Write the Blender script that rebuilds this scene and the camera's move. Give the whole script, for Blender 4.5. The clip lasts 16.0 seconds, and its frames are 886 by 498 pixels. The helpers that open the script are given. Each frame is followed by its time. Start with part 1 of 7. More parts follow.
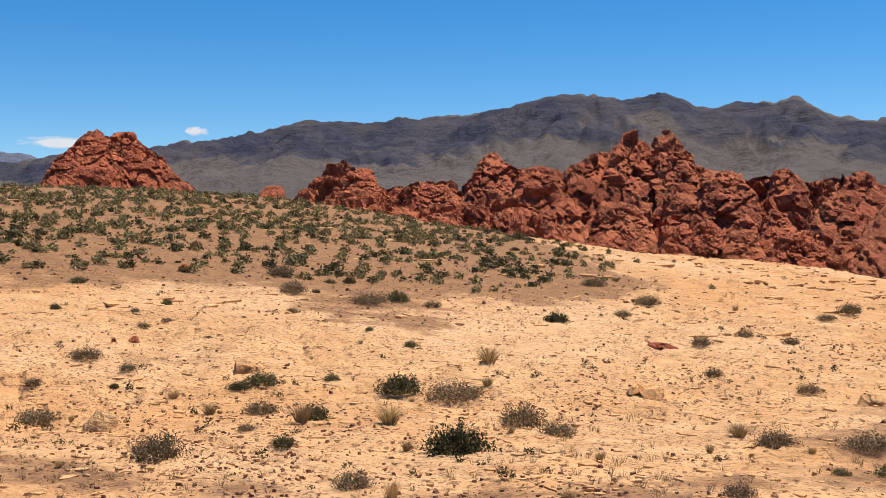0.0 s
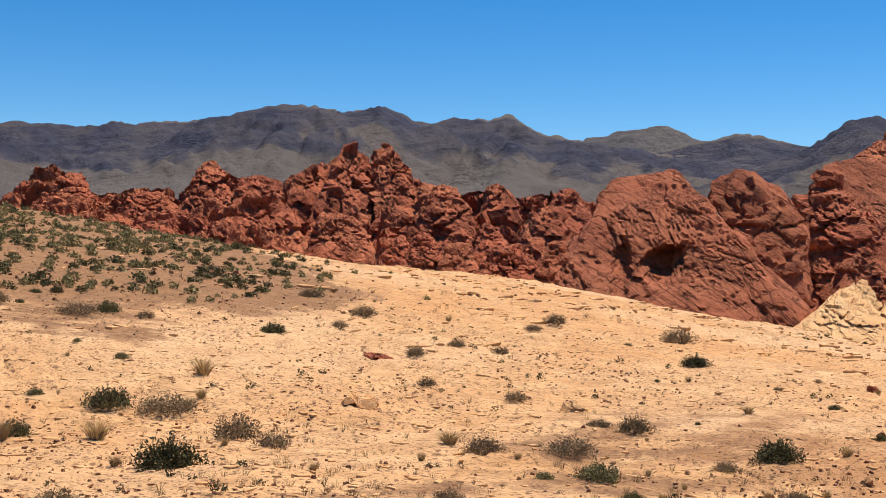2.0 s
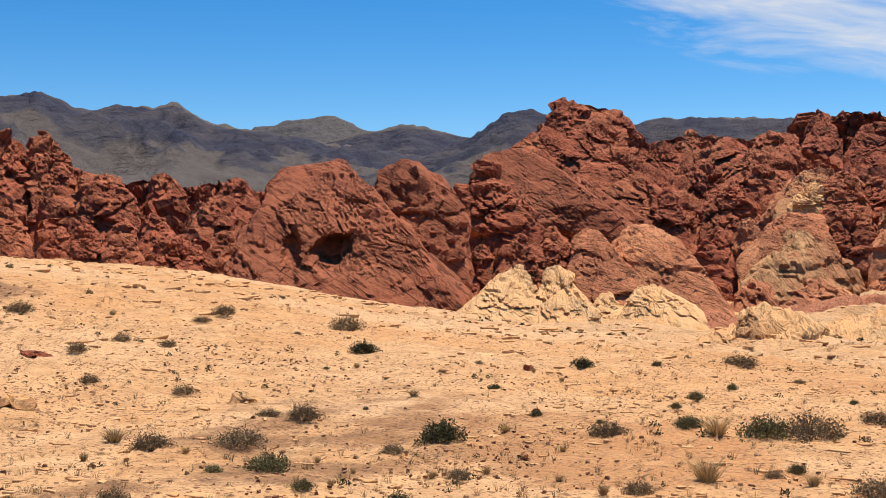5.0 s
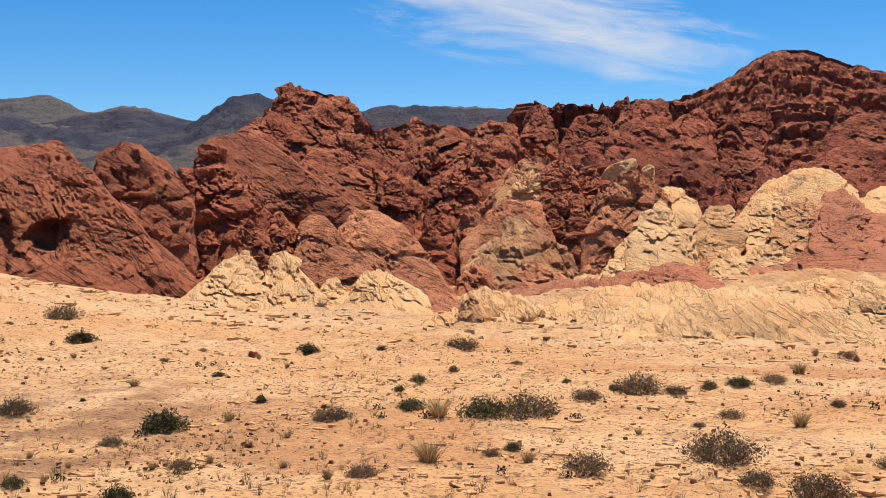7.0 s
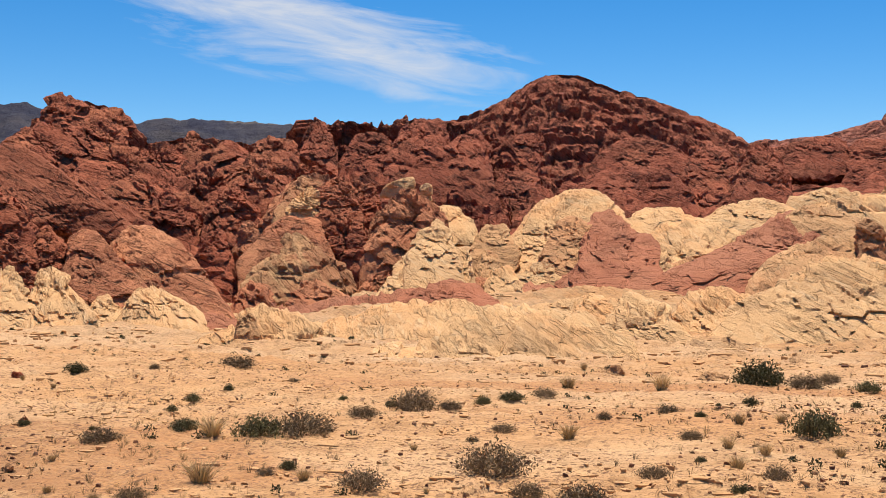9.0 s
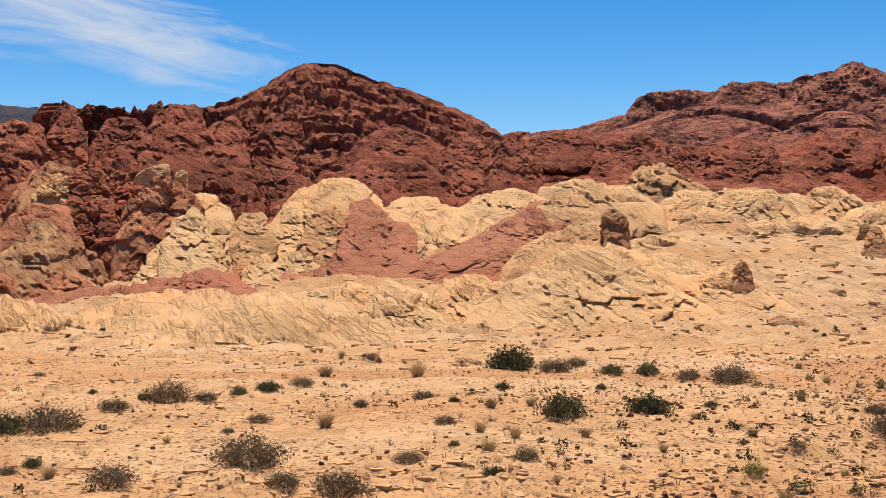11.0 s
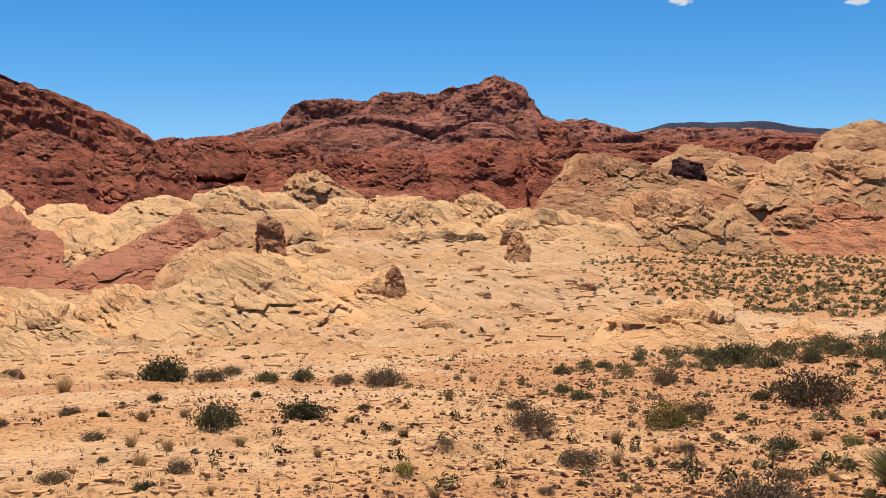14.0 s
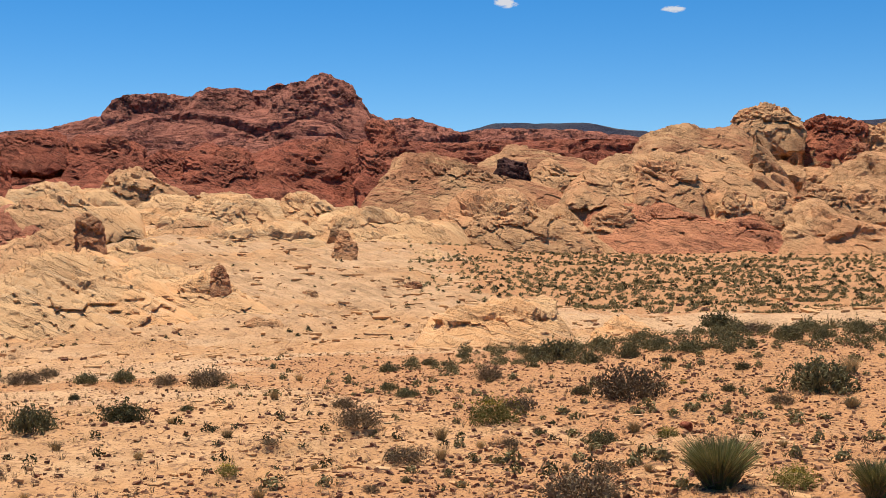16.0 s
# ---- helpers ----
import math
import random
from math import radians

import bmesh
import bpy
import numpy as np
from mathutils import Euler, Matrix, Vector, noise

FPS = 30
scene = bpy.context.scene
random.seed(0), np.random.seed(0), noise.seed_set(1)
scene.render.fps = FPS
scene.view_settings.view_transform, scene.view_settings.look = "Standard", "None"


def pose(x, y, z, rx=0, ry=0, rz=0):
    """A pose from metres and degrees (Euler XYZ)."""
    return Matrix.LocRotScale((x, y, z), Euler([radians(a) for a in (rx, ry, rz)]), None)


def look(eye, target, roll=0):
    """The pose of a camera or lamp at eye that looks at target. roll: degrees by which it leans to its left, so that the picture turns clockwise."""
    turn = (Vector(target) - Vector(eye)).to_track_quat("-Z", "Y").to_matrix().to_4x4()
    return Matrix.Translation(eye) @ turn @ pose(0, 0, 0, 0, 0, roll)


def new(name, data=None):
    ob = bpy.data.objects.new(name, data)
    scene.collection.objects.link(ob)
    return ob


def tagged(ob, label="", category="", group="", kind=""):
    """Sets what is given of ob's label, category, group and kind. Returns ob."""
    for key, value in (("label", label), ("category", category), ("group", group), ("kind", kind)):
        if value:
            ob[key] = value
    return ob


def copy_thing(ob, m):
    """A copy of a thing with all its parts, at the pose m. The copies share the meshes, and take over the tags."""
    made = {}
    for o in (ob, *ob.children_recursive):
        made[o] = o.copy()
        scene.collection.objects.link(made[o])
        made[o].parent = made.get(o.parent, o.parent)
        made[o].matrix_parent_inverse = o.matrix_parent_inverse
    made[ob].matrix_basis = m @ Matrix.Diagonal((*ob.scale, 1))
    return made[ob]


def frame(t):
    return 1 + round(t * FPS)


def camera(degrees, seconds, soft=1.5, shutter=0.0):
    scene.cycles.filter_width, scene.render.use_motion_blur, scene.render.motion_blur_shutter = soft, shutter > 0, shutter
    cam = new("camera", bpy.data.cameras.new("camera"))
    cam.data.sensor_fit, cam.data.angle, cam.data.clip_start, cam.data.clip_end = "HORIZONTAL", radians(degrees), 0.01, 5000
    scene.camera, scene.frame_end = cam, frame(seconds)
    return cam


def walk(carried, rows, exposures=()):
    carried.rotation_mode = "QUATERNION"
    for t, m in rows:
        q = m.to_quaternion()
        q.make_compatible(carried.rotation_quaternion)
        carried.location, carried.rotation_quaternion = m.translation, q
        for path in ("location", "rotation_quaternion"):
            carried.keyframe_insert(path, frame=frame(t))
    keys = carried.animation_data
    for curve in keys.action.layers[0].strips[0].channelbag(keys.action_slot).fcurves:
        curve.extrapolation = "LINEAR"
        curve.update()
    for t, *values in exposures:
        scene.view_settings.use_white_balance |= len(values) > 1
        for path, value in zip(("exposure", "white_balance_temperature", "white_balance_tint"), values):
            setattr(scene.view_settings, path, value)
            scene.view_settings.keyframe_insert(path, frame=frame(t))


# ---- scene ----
# ---- camera ----
EYE = 1.65
LENS = 39.34
cam = camera(LENS, 16.0, soft=0.6)
# seconds, heading to the right of +y, tilt up, lean (degrees)
PAN = [
    (0, -0.00, -0.24, -0.25),
    (0.5, 3.44, -0.07, -0.02),
    (1, 7.91, 0.32, 0.11),
    (1.5, 11.13, 0.30, 0.15),
    (2, 12.92, 0.27, 0.44),
    (2.5, 15.28, 0.41, 0.12),
    (3, 18.38, 0.53, -0.26),
    (3.2, 19.57, 0.55, -0.32),
    (5.3, 29.74, -0.39, -0.15),
    (5.5, 31.01, -0.48, 0.04),
    (6, 35.01, -0.54, -0.03),
    (6.5, 38.43, -0.76, -0.46),
    (7, 40.65, -0.95, -0.29),
    (7.5, 42.77, -0.89, 0.18),
    (8, 45.13, -0.84, 0.17),
    (8.5, 47.90, -0.51, 0.17),
    (9, 50.83, -0.18, 0.15),
    (9.5, 53.70, -0.27, 0.17),
    (10, 56.45, -0.52, 0.18),
    (12.5, 70.13, -0.51, 0.24),
    (13, 72.76, -0.48, 0.27),
    (13.5, 75.29, -0.27, 0.18),
    (14, 77.75, -0.35, -0.28),
    (14.5, 80.00, -0.61, -0.44),
    (15, 82.18, -0.63, -0.03),
    (15.5, 84.06, -0.36, 0.04),
    (16, 85.71, -0.46, -0.17),
]


def stand(heading, tilt, lean):
    """The camera is held a forearm's length in front of the turning body."""
    a = radians(heading)
    return pose(0.22 * math.sin(a), 0.22 * math.cos(a), EYE, 90 + tilt, -lean, -heading)


walk(cam, [(t, stand(h, p, r)) for t, h, p, r in PAN], [(0.0, 0.45), (6.0, 0.43), (10.0, 0.37), (16.0, 0.32)])

# ---- world, sun ----
SUN_AZ, SUN_EL = 66.0, 69.0
world = bpy.data.worlds.new("sky")
scene.world = world
world.use_nodes = True
wn = world.node_tree
sky = wn.nodes.new("ShaderNodeTexSky")
sky.sky_type = "NISHITA"
sky.sun_disc = False
sky.sun_elevation = radians(SUN_EL)
sky.sun_rotation = radians(SUN_AZ)
sky.altitude = 600
sky.air_density, sky.dust_density, sky.ozone_density = 0.8, 0.0, 4.0
blue = wn.nodes.new("ShaderNodeHueSaturation")
blue.inputs["Saturation"].default_value = 1.37
wn.links.new(sky.outputs[0], blue.inputs["Color"])
wn.links.new(blue.outputs[0], wn.nodes["Background"].inputs[0])
wn.nodes["Background"].inputs[1].default_value = 0.094
sun_data = bpy.data.lights.new("sun", "SUN")
sun_data.energy, sun_data.angle, sun_data.color = 5.0, radians(0.53), (1.0, 0.92, 0.79)
sun = new("sun", sun_data)
_a, _e = radians(SUN_AZ), radians(SUN_EL)
sun.matrix_world = look((math.sin(_a) * math.cos(_e) * 900, math.cos(_a) * math.cos(_e) * 900, math.sin(_e) * 900), (0, 0, 0))

# ---- noise ----
_rng = np.random.default_rng(7)
_perm = np.concatenate([_rng.permutation(256)] * 3)
_grad = _rng.normal(size=(256, 3))
_grad /= np.linalg.norm(_grad, axis=1)[:, None]


def perlin(p, seed=0):
    """Gradient noise, about -1 to 1, at the points p (n x 3)."""
    p = p + seed * 17.31
    i = np.floor(p).astype(np.int64)
    f = p - i
    w = f * f * f * (f * (f * 6 - 15) + 10)
    i &= 255
    out = 0.0
    for dx in (0, 1):
        wx = w[:, 0] if dx else 1 - w[:, 0]
        hx = _perm[i[:, 0] + dx]
        for dy in (0, 1):
            wy = w[:, 1] if dy else 1 - w[:, 1]
            hy = _perm[hx + i[:, 1] + dy]
            for dz in (0, 1):
                wz = w[:, 2] if dz else 1 - w[:, 2]
                g = _grad[_perm[hy + i[:, 2] + dz]]
                out = out + wx * wy * wz * (g[:, 0] * (f[:, 0] - dx) + g[:, 1] * (f[:, 1] - dy) + g[:, 2] * (f[:, 2] - dz))
    return out * 1.6


def fbm(p, octaves=4, seed=0, gain=0.5):
    return sum(gain ** k * perlin(p * 2.03 ** k, seed + k) for k in range(octaves))


def billow(p, octaves=4, seed=0, gain=0.5):
    """Rounded lumps between sharp creases, about -0.4 to 0.6."""
    return sum(gain ** k * (np.abs(perlin(p * 2.03 ** k, seed + k)) - 0.3) for k in range(octaves))


def ridged(p, octaves=4, seed=0, gain=0.5):
    return -billow(p, octaves, seed, gain)


def blocks(p, seed=0):
    """Broken blocks: for each point the distance to its block's heart and to the next one's, the block's own number, -1 to 1, and the tilt of its face."""
    i = np.floor(p).astype(np.int64)
    f1 = np.full(len(p), 9.0)
    f2, own, tip = f1.copy(), np.zeros(len(p)), np.zeros(len(p))
    for dx in (-1, 0, 1):
        for dy in (-1, 0, 1):
            for dz in (-1, 0, 1):
                c = i + np.array([dx, dy, dz])
                h = _perm[_perm[_perm[c[:, 0] & 255] + (c[:, 1] & 255)] + ((c[:, 2] + 37 * seed) & 255)]
                off = p - (c + 0.5 + 0.585 * _grad[h])
                d = np.sqrt((off * off).sum(1))
                first = d < f1
                tip = np.where(first, (off * _grad[_perm[h + 91]]).sum(1), tip)
                f2 = np.where(first, f1, np.minimum(f2, d))
                own = np.where(first, h / 127.5 - 1, own)
                f1 = np.where(first, d, f1)
    return f1, f2, own, tip


def broken(p, seed=0, crack=0.16):
    """Relief of jointed rock at unit size: flat, tilted faces standing proud or back, with open joints between."""
    q = p + 0.22 * np.stack([perlin(p * 1.3, seed + k) for k in (50, 51, 52)], -1)
    f1, f2, own, tip = blocks(q, seed)
    gap = np.clip((f2 - f1) / crack, 0, 1)
    return 0.5 * own + 0.95 * tip + 0.3 * (0.3 - f1 * f1) - 1.0 * (1 - gap) ** 2


def ledges(s, sharp=0.72):
    """A stair of rounded treads and short risers, with the mean slope of s taken out."""
    f = s - np.floor(s)
    step = np.clip((f - sharp) / (1 - sharp), 0, 1)
    return step * step * (3 - 2 * step) - f


# ---- materials ----
class Nodes:
    """A node material with a Principled surface."""

    def __init__(self, name, rough=0.9):
        self.mat = bpy.data.materials.new(name)
        self.mat.use_nodes = True
        self.tree = self.mat.node_tree
        self.bsdf = self.tree.nodes["Principled BSDF"]
        self.bsdf.inputs["Roughness"].default_value = rough
        self.bsdf.inputs["Specular IOR Level"].default_value = 0.15
        self.coord = self.tree.nodes.new("ShaderNodeTexCoord").outputs["Object"]

    def link(self, a, b):
        self.tree.links.new(a, b)

    def put(self, socket, value):
        if hasattr(value, "links"):
            self.link(value, socket)
        else:
            socket.default_value = value

    def moved(self, turn=(0, 0, 0), scale=(1, 1, 1), source=None):
        """Coordinates turned (degrees), then scaled along the turned axes."""
        first = self.tree.nodes.new("ShaderNodeMapping")
        self.link(source or self.coord, first.inputs["Vector"])
        first.inputs["Rotation"].default_value = [radians(a) for a in turn]
        n = self.tree.nodes.new("ShaderNodeMapping")
        self.link(first.outputs[0], n.inputs["Vector"])
        n.inputs["Scale"].default_value = scale
        return n.outputs[0]

    def shifted(self):
        """Object coordinates moved by each object's own random amount."""
        info = self.tree.nodes.new("ShaderNodeObjectInfo")
        m = self.tree.nodes.new("ShaderNodeVectorMath")
        m.operation = "SCALE"
        m.inputs[0].default_value = (71, 43, 59)
        self.link(info.outputs["Random"], m.inputs["Scale"])
        a = self.tree.nodes.new("ShaderNodeVectorMath")
        self.link(self.coord, a.inputs[0])
        self.link(m.outputs[0], a.inputs[1])
        self.coord = a.outputs[0]
        return info.outputs["Random"]

    def noise(self, scale, detail=4, rough=0.6, vector=None, warp=0.0):
        n = self.tree.nodes.new("ShaderNodeTexNoise")
        self.link(vector or self.coord, n.inputs["Vector"])
        n.inputs["Scale"].default_value = scale
        n.inputs["Detail"].default_value = detail
        n.inputs["Roughness"].default_value = rough
        n.inputs["Distortion"].default_value = warp
        return n.outputs[0]

    def warped(self, vector, scale, amount):
        """Coordinates pushed about by noise, so that cells lose their straight sides."""
        n = self.tree.nodes.new("ShaderNodeTexNoise")
        self.link(vector, n.inputs["Vector"])
        n.inputs["Scale"].default_value = scale
        n.inputs["Detail"].default_value = 4
        m = self.tree.nodes.new("ShaderNodeVectorMath")
        m.operation = "MULTIPLY_ADD"
        self.link(n.outputs["Color"], m.inputs[0])
        m.inputs[1].default_value = (amount, amount, amount)
        self.link(vector, m.inputs[2])
        return m.outputs[0]

    def cells(self, scale, feature="F1", vector=None, out=0):
        n = self.tree.nodes.new("ShaderNodeTexVoronoi")
        n.feature = feature
        self.link(vector or self.coord, n.inputs["Vector"])
        n.inputs["Scale"].default_value = scale
        return n.outputs[out]

    def facets(self, scale, vector):
        """Broken rock: cells with flat faces, each tilted its own way."""
        n = self.tree.nodes.new("ShaderNodeTexVoronoi")
        self.link(vector, n.inputs["Vector"])
        n.inputs["Scale"].default_value = scale
        off = self.tree.nodes.new("ShaderNodeVectorMath")
        off.operation = "SUBTRACT"
        self.link(vector, off.inputs[0])
        self.link(n.outputs["Position"], off.inputs[1])
        lean = self.tree.nodes.new("ShaderNodeVectorMath")
        lean.operation = "SUBTRACT"
        self.link(n.outputs["Color"], lean.inputs[0])
        lean.inputs[1].default_value = (0.5, 0.5, 0.5)
        dot = self.tree.nodes.new("ShaderNodeVectorMath")
        dot.operation = "DOT_PRODUCT"
        self.link(off.outputs[0], dot.inputs[0])
        self.link(lean.outputs[0], dot.inputs[1])
        return dot.outputs["Value"]

    def ramp(self, fac, stops):
        n = self.tree.nodes.new("ShaderNodeValToRGB")
        e = n.color_ramp.elements
        while len(e) < len(stops):
            e.new(0.5)
        for k, (at_, c) in enumerate(stops):
            e[k].position = at_
            e[k].color = (*c, 1) if isinstance(c, tuple) else (c, c, c, 1)
        self.link(fac, n.inputs[0])
        return n.outputs[0]

    def mix(self, fac, a, b, mode="MIX"):
        n = self.tree.nodes.new("ShaderNodeMix")
        n.data_type = "RGBA"
        n.blend_type = mode
        self.put(n.inputs[0], fac)
        for s, v in ((n.inputs[6], a), (n.inputs[7], b)):
            self.put(s, (*v, 1) if isinstance(v, tuple) else v)
        return n.outputs[2]

    def maths(self, op, a, b=0.0):
        n = self.tree.nodes.new("ShaderNodeMath")
        n.operation = op
        self.put(n.inputs[0], a)
        self.put(n.inputs[1], b)
        return n.outputs[0]

    def attr(self, name):
        n = self.tree.nodes.new("ShaderNodeAttribute")
        n.attribute_name = name
        return n.outputs["Fac"]

    def bump(self, height, distance, strength=1.0, normal=None):
        n = self.tree.nodes.new("ShaderNodeBump")
        self.link(height, n.inputs["Height"])
        n.inputs["Distance"].default_value = distance
        n.inputs["Strength"].default_value = strength
        if normal:
            self.link(normal, n.inputs["Normal"])
        return n.outputs[0]

    def stone(self, colour, normal=None):
        """Rock and soil: the mixed colour at the albedo of dry stone."""
        return self.done(self.mix(1.0, colour, (0.75, 0.75, 0.75), "MULTIPLY"), normal)

    def done(self, colour, normal=None):
        self.put(self.bsdf.inputs["Base Color"], (*colour, 1) if isinstance(colour, tuple) else colour)
        if normal:
            self.link(normal, self.bsdf.inputs["Normal"])
        return self.mat


def dipping(down, az):
    """Turn for a Mapping node that lays beds falling to the right by so many degrees, seen along a bearing."""
    d, a = radians(down), radians(az)
    return (math.degrees(math.atan2(-math.sin(d) * math.sin(a), math.cos(d))), -math.degrees(math.asin(math.sin(d) * math.cos(a))), 0)


def sandstone(name, main, pale, dark, band, band_at=0.62, dip=dipping(36, 22), grain=1.0, varnish=0.35, relief=1.0, lines=0.6, cracks=0.8, warm=None, swing=0.7, facet=1.0):
    """Bedded desert sandstone: colour bands along the beds, fine bedding lines, blotches, dark varnish, joints."""
    m = Nodes(name, 0.92)
    own = m.shifted()
    # each mass has its beds tilted a little differently
    tip = m.tree.nodes.new("ShaderNodeVectorRotate")
    m.link(m.coord, tip.inputs["Vector"])
    tip.inputs["Axis"].default_value = (0.85, 0.53, 0)
    m.link(m.maths("MULTIPLY", m.maths("SUBTRACT", own, 0.5), swing), tip.inputs["Angle"])
    m.coord = tip.outputs[0]
    calm = m.ramp(m.noise(0.11 * grain, 4, 0.6), [(0.40, 0.25), (0.56, 1.0)])
    beds = m.moved(dip, (0.10, 0.10, 1.3))
    layer = m.noise(0.9 * grain, 5, 0.62, beds, 0.4)
    thin = m.noise(4.2 * grain, 3, 0.6, beds, 0.2)
    blotch = m.noise(0.16 * grain, 4, 0.6)
    wide = m.noise(0.07 * grain, 3, 0.6, None, 0.6)
    spots = m.noise(1.9 * grain, 6, 0.7)
    col = m.mix(m.ramp(blotch, [(0.36, 0.0), (0.64, 1.0)]), main, tuple(0.70 * a + 0.30 * b for a, b in zip(main, dark)))
    col = m.mix(m.ramp(wide, [(0.44, 0.0), (0.60, 0.85)]), col, warm or pale)
    col = m.mix(m.maths("MULTIPLY", calm, m.ramp(layer, [(band_at, 0.0), (band_at + 0.12, 0.85)])), col, band)
    col = m.mix(m.maths("MULTIPLY", calm, m.ramp(thin, [(0.5, 0.0), (0.72, 0.55)])), col, pale)
    col = m.mix(m.ramp(spots, [(0.55, 0.0), (0.70, varnish)]), col, dark)
    # bedding planes: the level lines of a stretched noise
    plane = m.noise(0.75 * grain, 6, 0.62, m.moved(dip, (0.10, 0.10, 1.5)), 0.5)
    fine = m.noise(1.9 * grain, 5, 0.6, m.moved(dip, (0.09, 0.09, 1.5)), 0.4)
    cut = m.maths("MAXIMUM", m.ramp(plane, [(0.486, 0.0), (0.498, 1.0), (0.502, 1.0), (0.514, 0.0)]), m.maths("MULTIPLY", 0.5, m.ramp(fine, [(0.483, 0.0), (0.498, 1.0), (0.502, 1.0), (0.517, 0.0)])))
    cut = m.maths("MULTIPLY", cut, m.ramp(m.noise(0.28 * grain, 4, 0.6), [(0.47, 0.0), (0.58, 1.0)]))
    col = m.mix(m.maths("MULTIPLY", m.maths("MULTIPLY", cut, calm), 0.45 * lines), col, tuple(0.7 * v for v in dark))
    joints = m.cells(0.45 * grain, "DISTANCE_TO_EDGE", m.warped(m.moved(dip, (0.10, 0.14, 1.5)), 0.9, 2.2))
    rifts = m.cells(0.55 * grain, "DISTANCE_TO_EDGE", m.warped(m.moved(dip, (0.45, 0.5, 1.0)), 1.1, 1.4))
    open_ = m.maths("MAXIMUM", m.ramp(joints, [(0.0, 1.0), (0.035, 0.0)]), m.maths("MULTIPLY", m.ramp(rifts, [(0.0, 1.0), (0.05, 0.0)]), m.ramp(m.noise(0.7 * grain, 3), [(0.46, 0.0), (0.54, 1.0)])))
    open_ = m.maths("MULTIPLY", open_, m.ramp(m.noise(0.3 * grain, 4), [(0.40, 0.0), (0.54, 1.0)]))
    col = m.mix(m.maths("MULTIPLY", open_, 0.7 * cracks), col, tuple(0.4 * v for v in dark))
    n = m.bump(layer, 0.22 * relief / grain, 0.8)
    worn = m.ramp(m.noise(0.25 * grain, 4, 0.6), [(0.38, 0.25), (0.58, 1.0)])
    rubble = m.warped(m.moved(dip, (0.7, 0.8, 1.2)), 0.9, 0.5)
    for size_, deep in ((0.42, 1.6), (1.25, 1.3), (3.4, 0.6)) if facet else ():
        n = m.bump(m.maths("MULTIPLY", m.facets(size_ * grain, rubble), worn), deep * facet, 1.0, n)
    n = m.bump(thin, 0.14 * relief / grain, 0.8, n)
    n = m.bump(m.maths("SUBTRACT", 1.0, m.maths("MAXIMUM", cut, open_)), 0.25 / grain, 0.8, n)
    n = m.bump(m.noise(3.2 * grain, 8, 0.72), 0.20 / grain, 0.9, n)
    return m.stone(col, n)


RED = sandstone("red_sandstone", (0.55, 0.152, 0.074), (0.66, 0.235, 0.122), (0.085, 0.026, 0.020), (0.59, 0.185, 0.092), varnish=0.55, cracks=0.95, warm=(0.58, 0.19, 0.09), facet=0.6)
RED_SMOOTH = sandstone("red_slab_sandstone", (0.50, 0.155, 0.076), (0.58, 0.22, 0.115), (0.10, 0.03, 0.02), (0.44, 0.13, 0.064), varnish=0.6, dip=dipping(40, 28), grain=0.8, relief=0.65, lines=0.6, cracks=0.9, warm=(0.45, 0.15, 0.073), facet=0.22)
DEEP_RED = sandstone("deep_red_sandstone", (0.51, 0.138, 0.070), (0.60, 0.205, 0.108), (0.07, 0.025, 0.02), (0.40, 0.117, 0.064), varnish=0.45, dip=dipping(27, 56), grain=0.6, lines=0.75, cracks=0.95, warm=(0.46, 0.145, 0.075), facet=0.6)
MAROON = sandstone("maroon_sandstone", (0.54, 0.185, 0.115), (0.63, 0.255, 0.165), (0.09, 0.034, 0.036), (0.42, 0.13, 0.092), varnish=0.6, dip=dipping(10, 76), grain=0.35, relief=0.6, lines=0.8, cracks=0.9, warm=(0.52, 0.19, 0.12), facet=1.2)
CREAM = sandstone("cream_sandstone", (1.0, 0.59, 0.275), (1.0, 0.72, 0.43), (0.36, 0.18, 0.09), (0.94, 0.47, 0.19), varnish=0.15, relief=0.35, lines=0.3, cracks=0.0, warm=(1.0, 0.52, 0.22), dip=dipping(27, 62), facet=0)
TAN = sandstone("tan_sandstone", (0.84, 0.46, 0.21), (0.94, 0.59, 0.30), (0.19, 0.083, 0.046), (0.72, 0.32, 0.14), varnish=0.4, dip=dipping(24, 92), band_at=0.57, relief=0.6, lines=0.7, cracks=0.4, warm=(0.80, 0.38, 0.17), facet=0.25)
MIXED = sandstone("banded_sandstone", (0.60, 0.255, 0.115), (0.76, 0.45, 0.22), (0.16, 0.055, 0.036), (0.79, 0.47, 0.22), band_at=0.52, dip=dipping(34, 45), varnish=0.35, relief=0.6, lines=0.7, warm=(0.74, 0.41, 0.19), facet=0.3)

PINK = sandstone("pink_sandstone", (0.72, 0.265, 0.125), (0.84, 0.42, 0.21), (0.12, 0.04, 0.028), (0.72, 0.34, 0.17), varnish=0.45, dip=dipping(34, 40), relief=0.6, lines=0.45, cracks=0.8, warm=(0.78, 0.32, 0.15), facet=0.5)
SALMON = sandstone("salmon_sandstone", (0.62, 0.225, 0.115), (0.70, 0.30, 0.165), (0.18, 0.06, 0.038), (0.56, 0.195, 0.10), varnish=0.25, dip=dipping(18, 60), relief=0.35, lines=0.3, cracks=0.0, warm=(0.58, 0.235, 0.125), facet=0)
VARNISHED = sandstone("varnished_sandstone", (0.13, 0.052, 0.040), (0.20, 0.085, 0.06), (0.04, 0.018, 0.015), (0.10, 0.042, 0.034), varnish=0.5, dip=dipping(15, 90), relief=0.6)


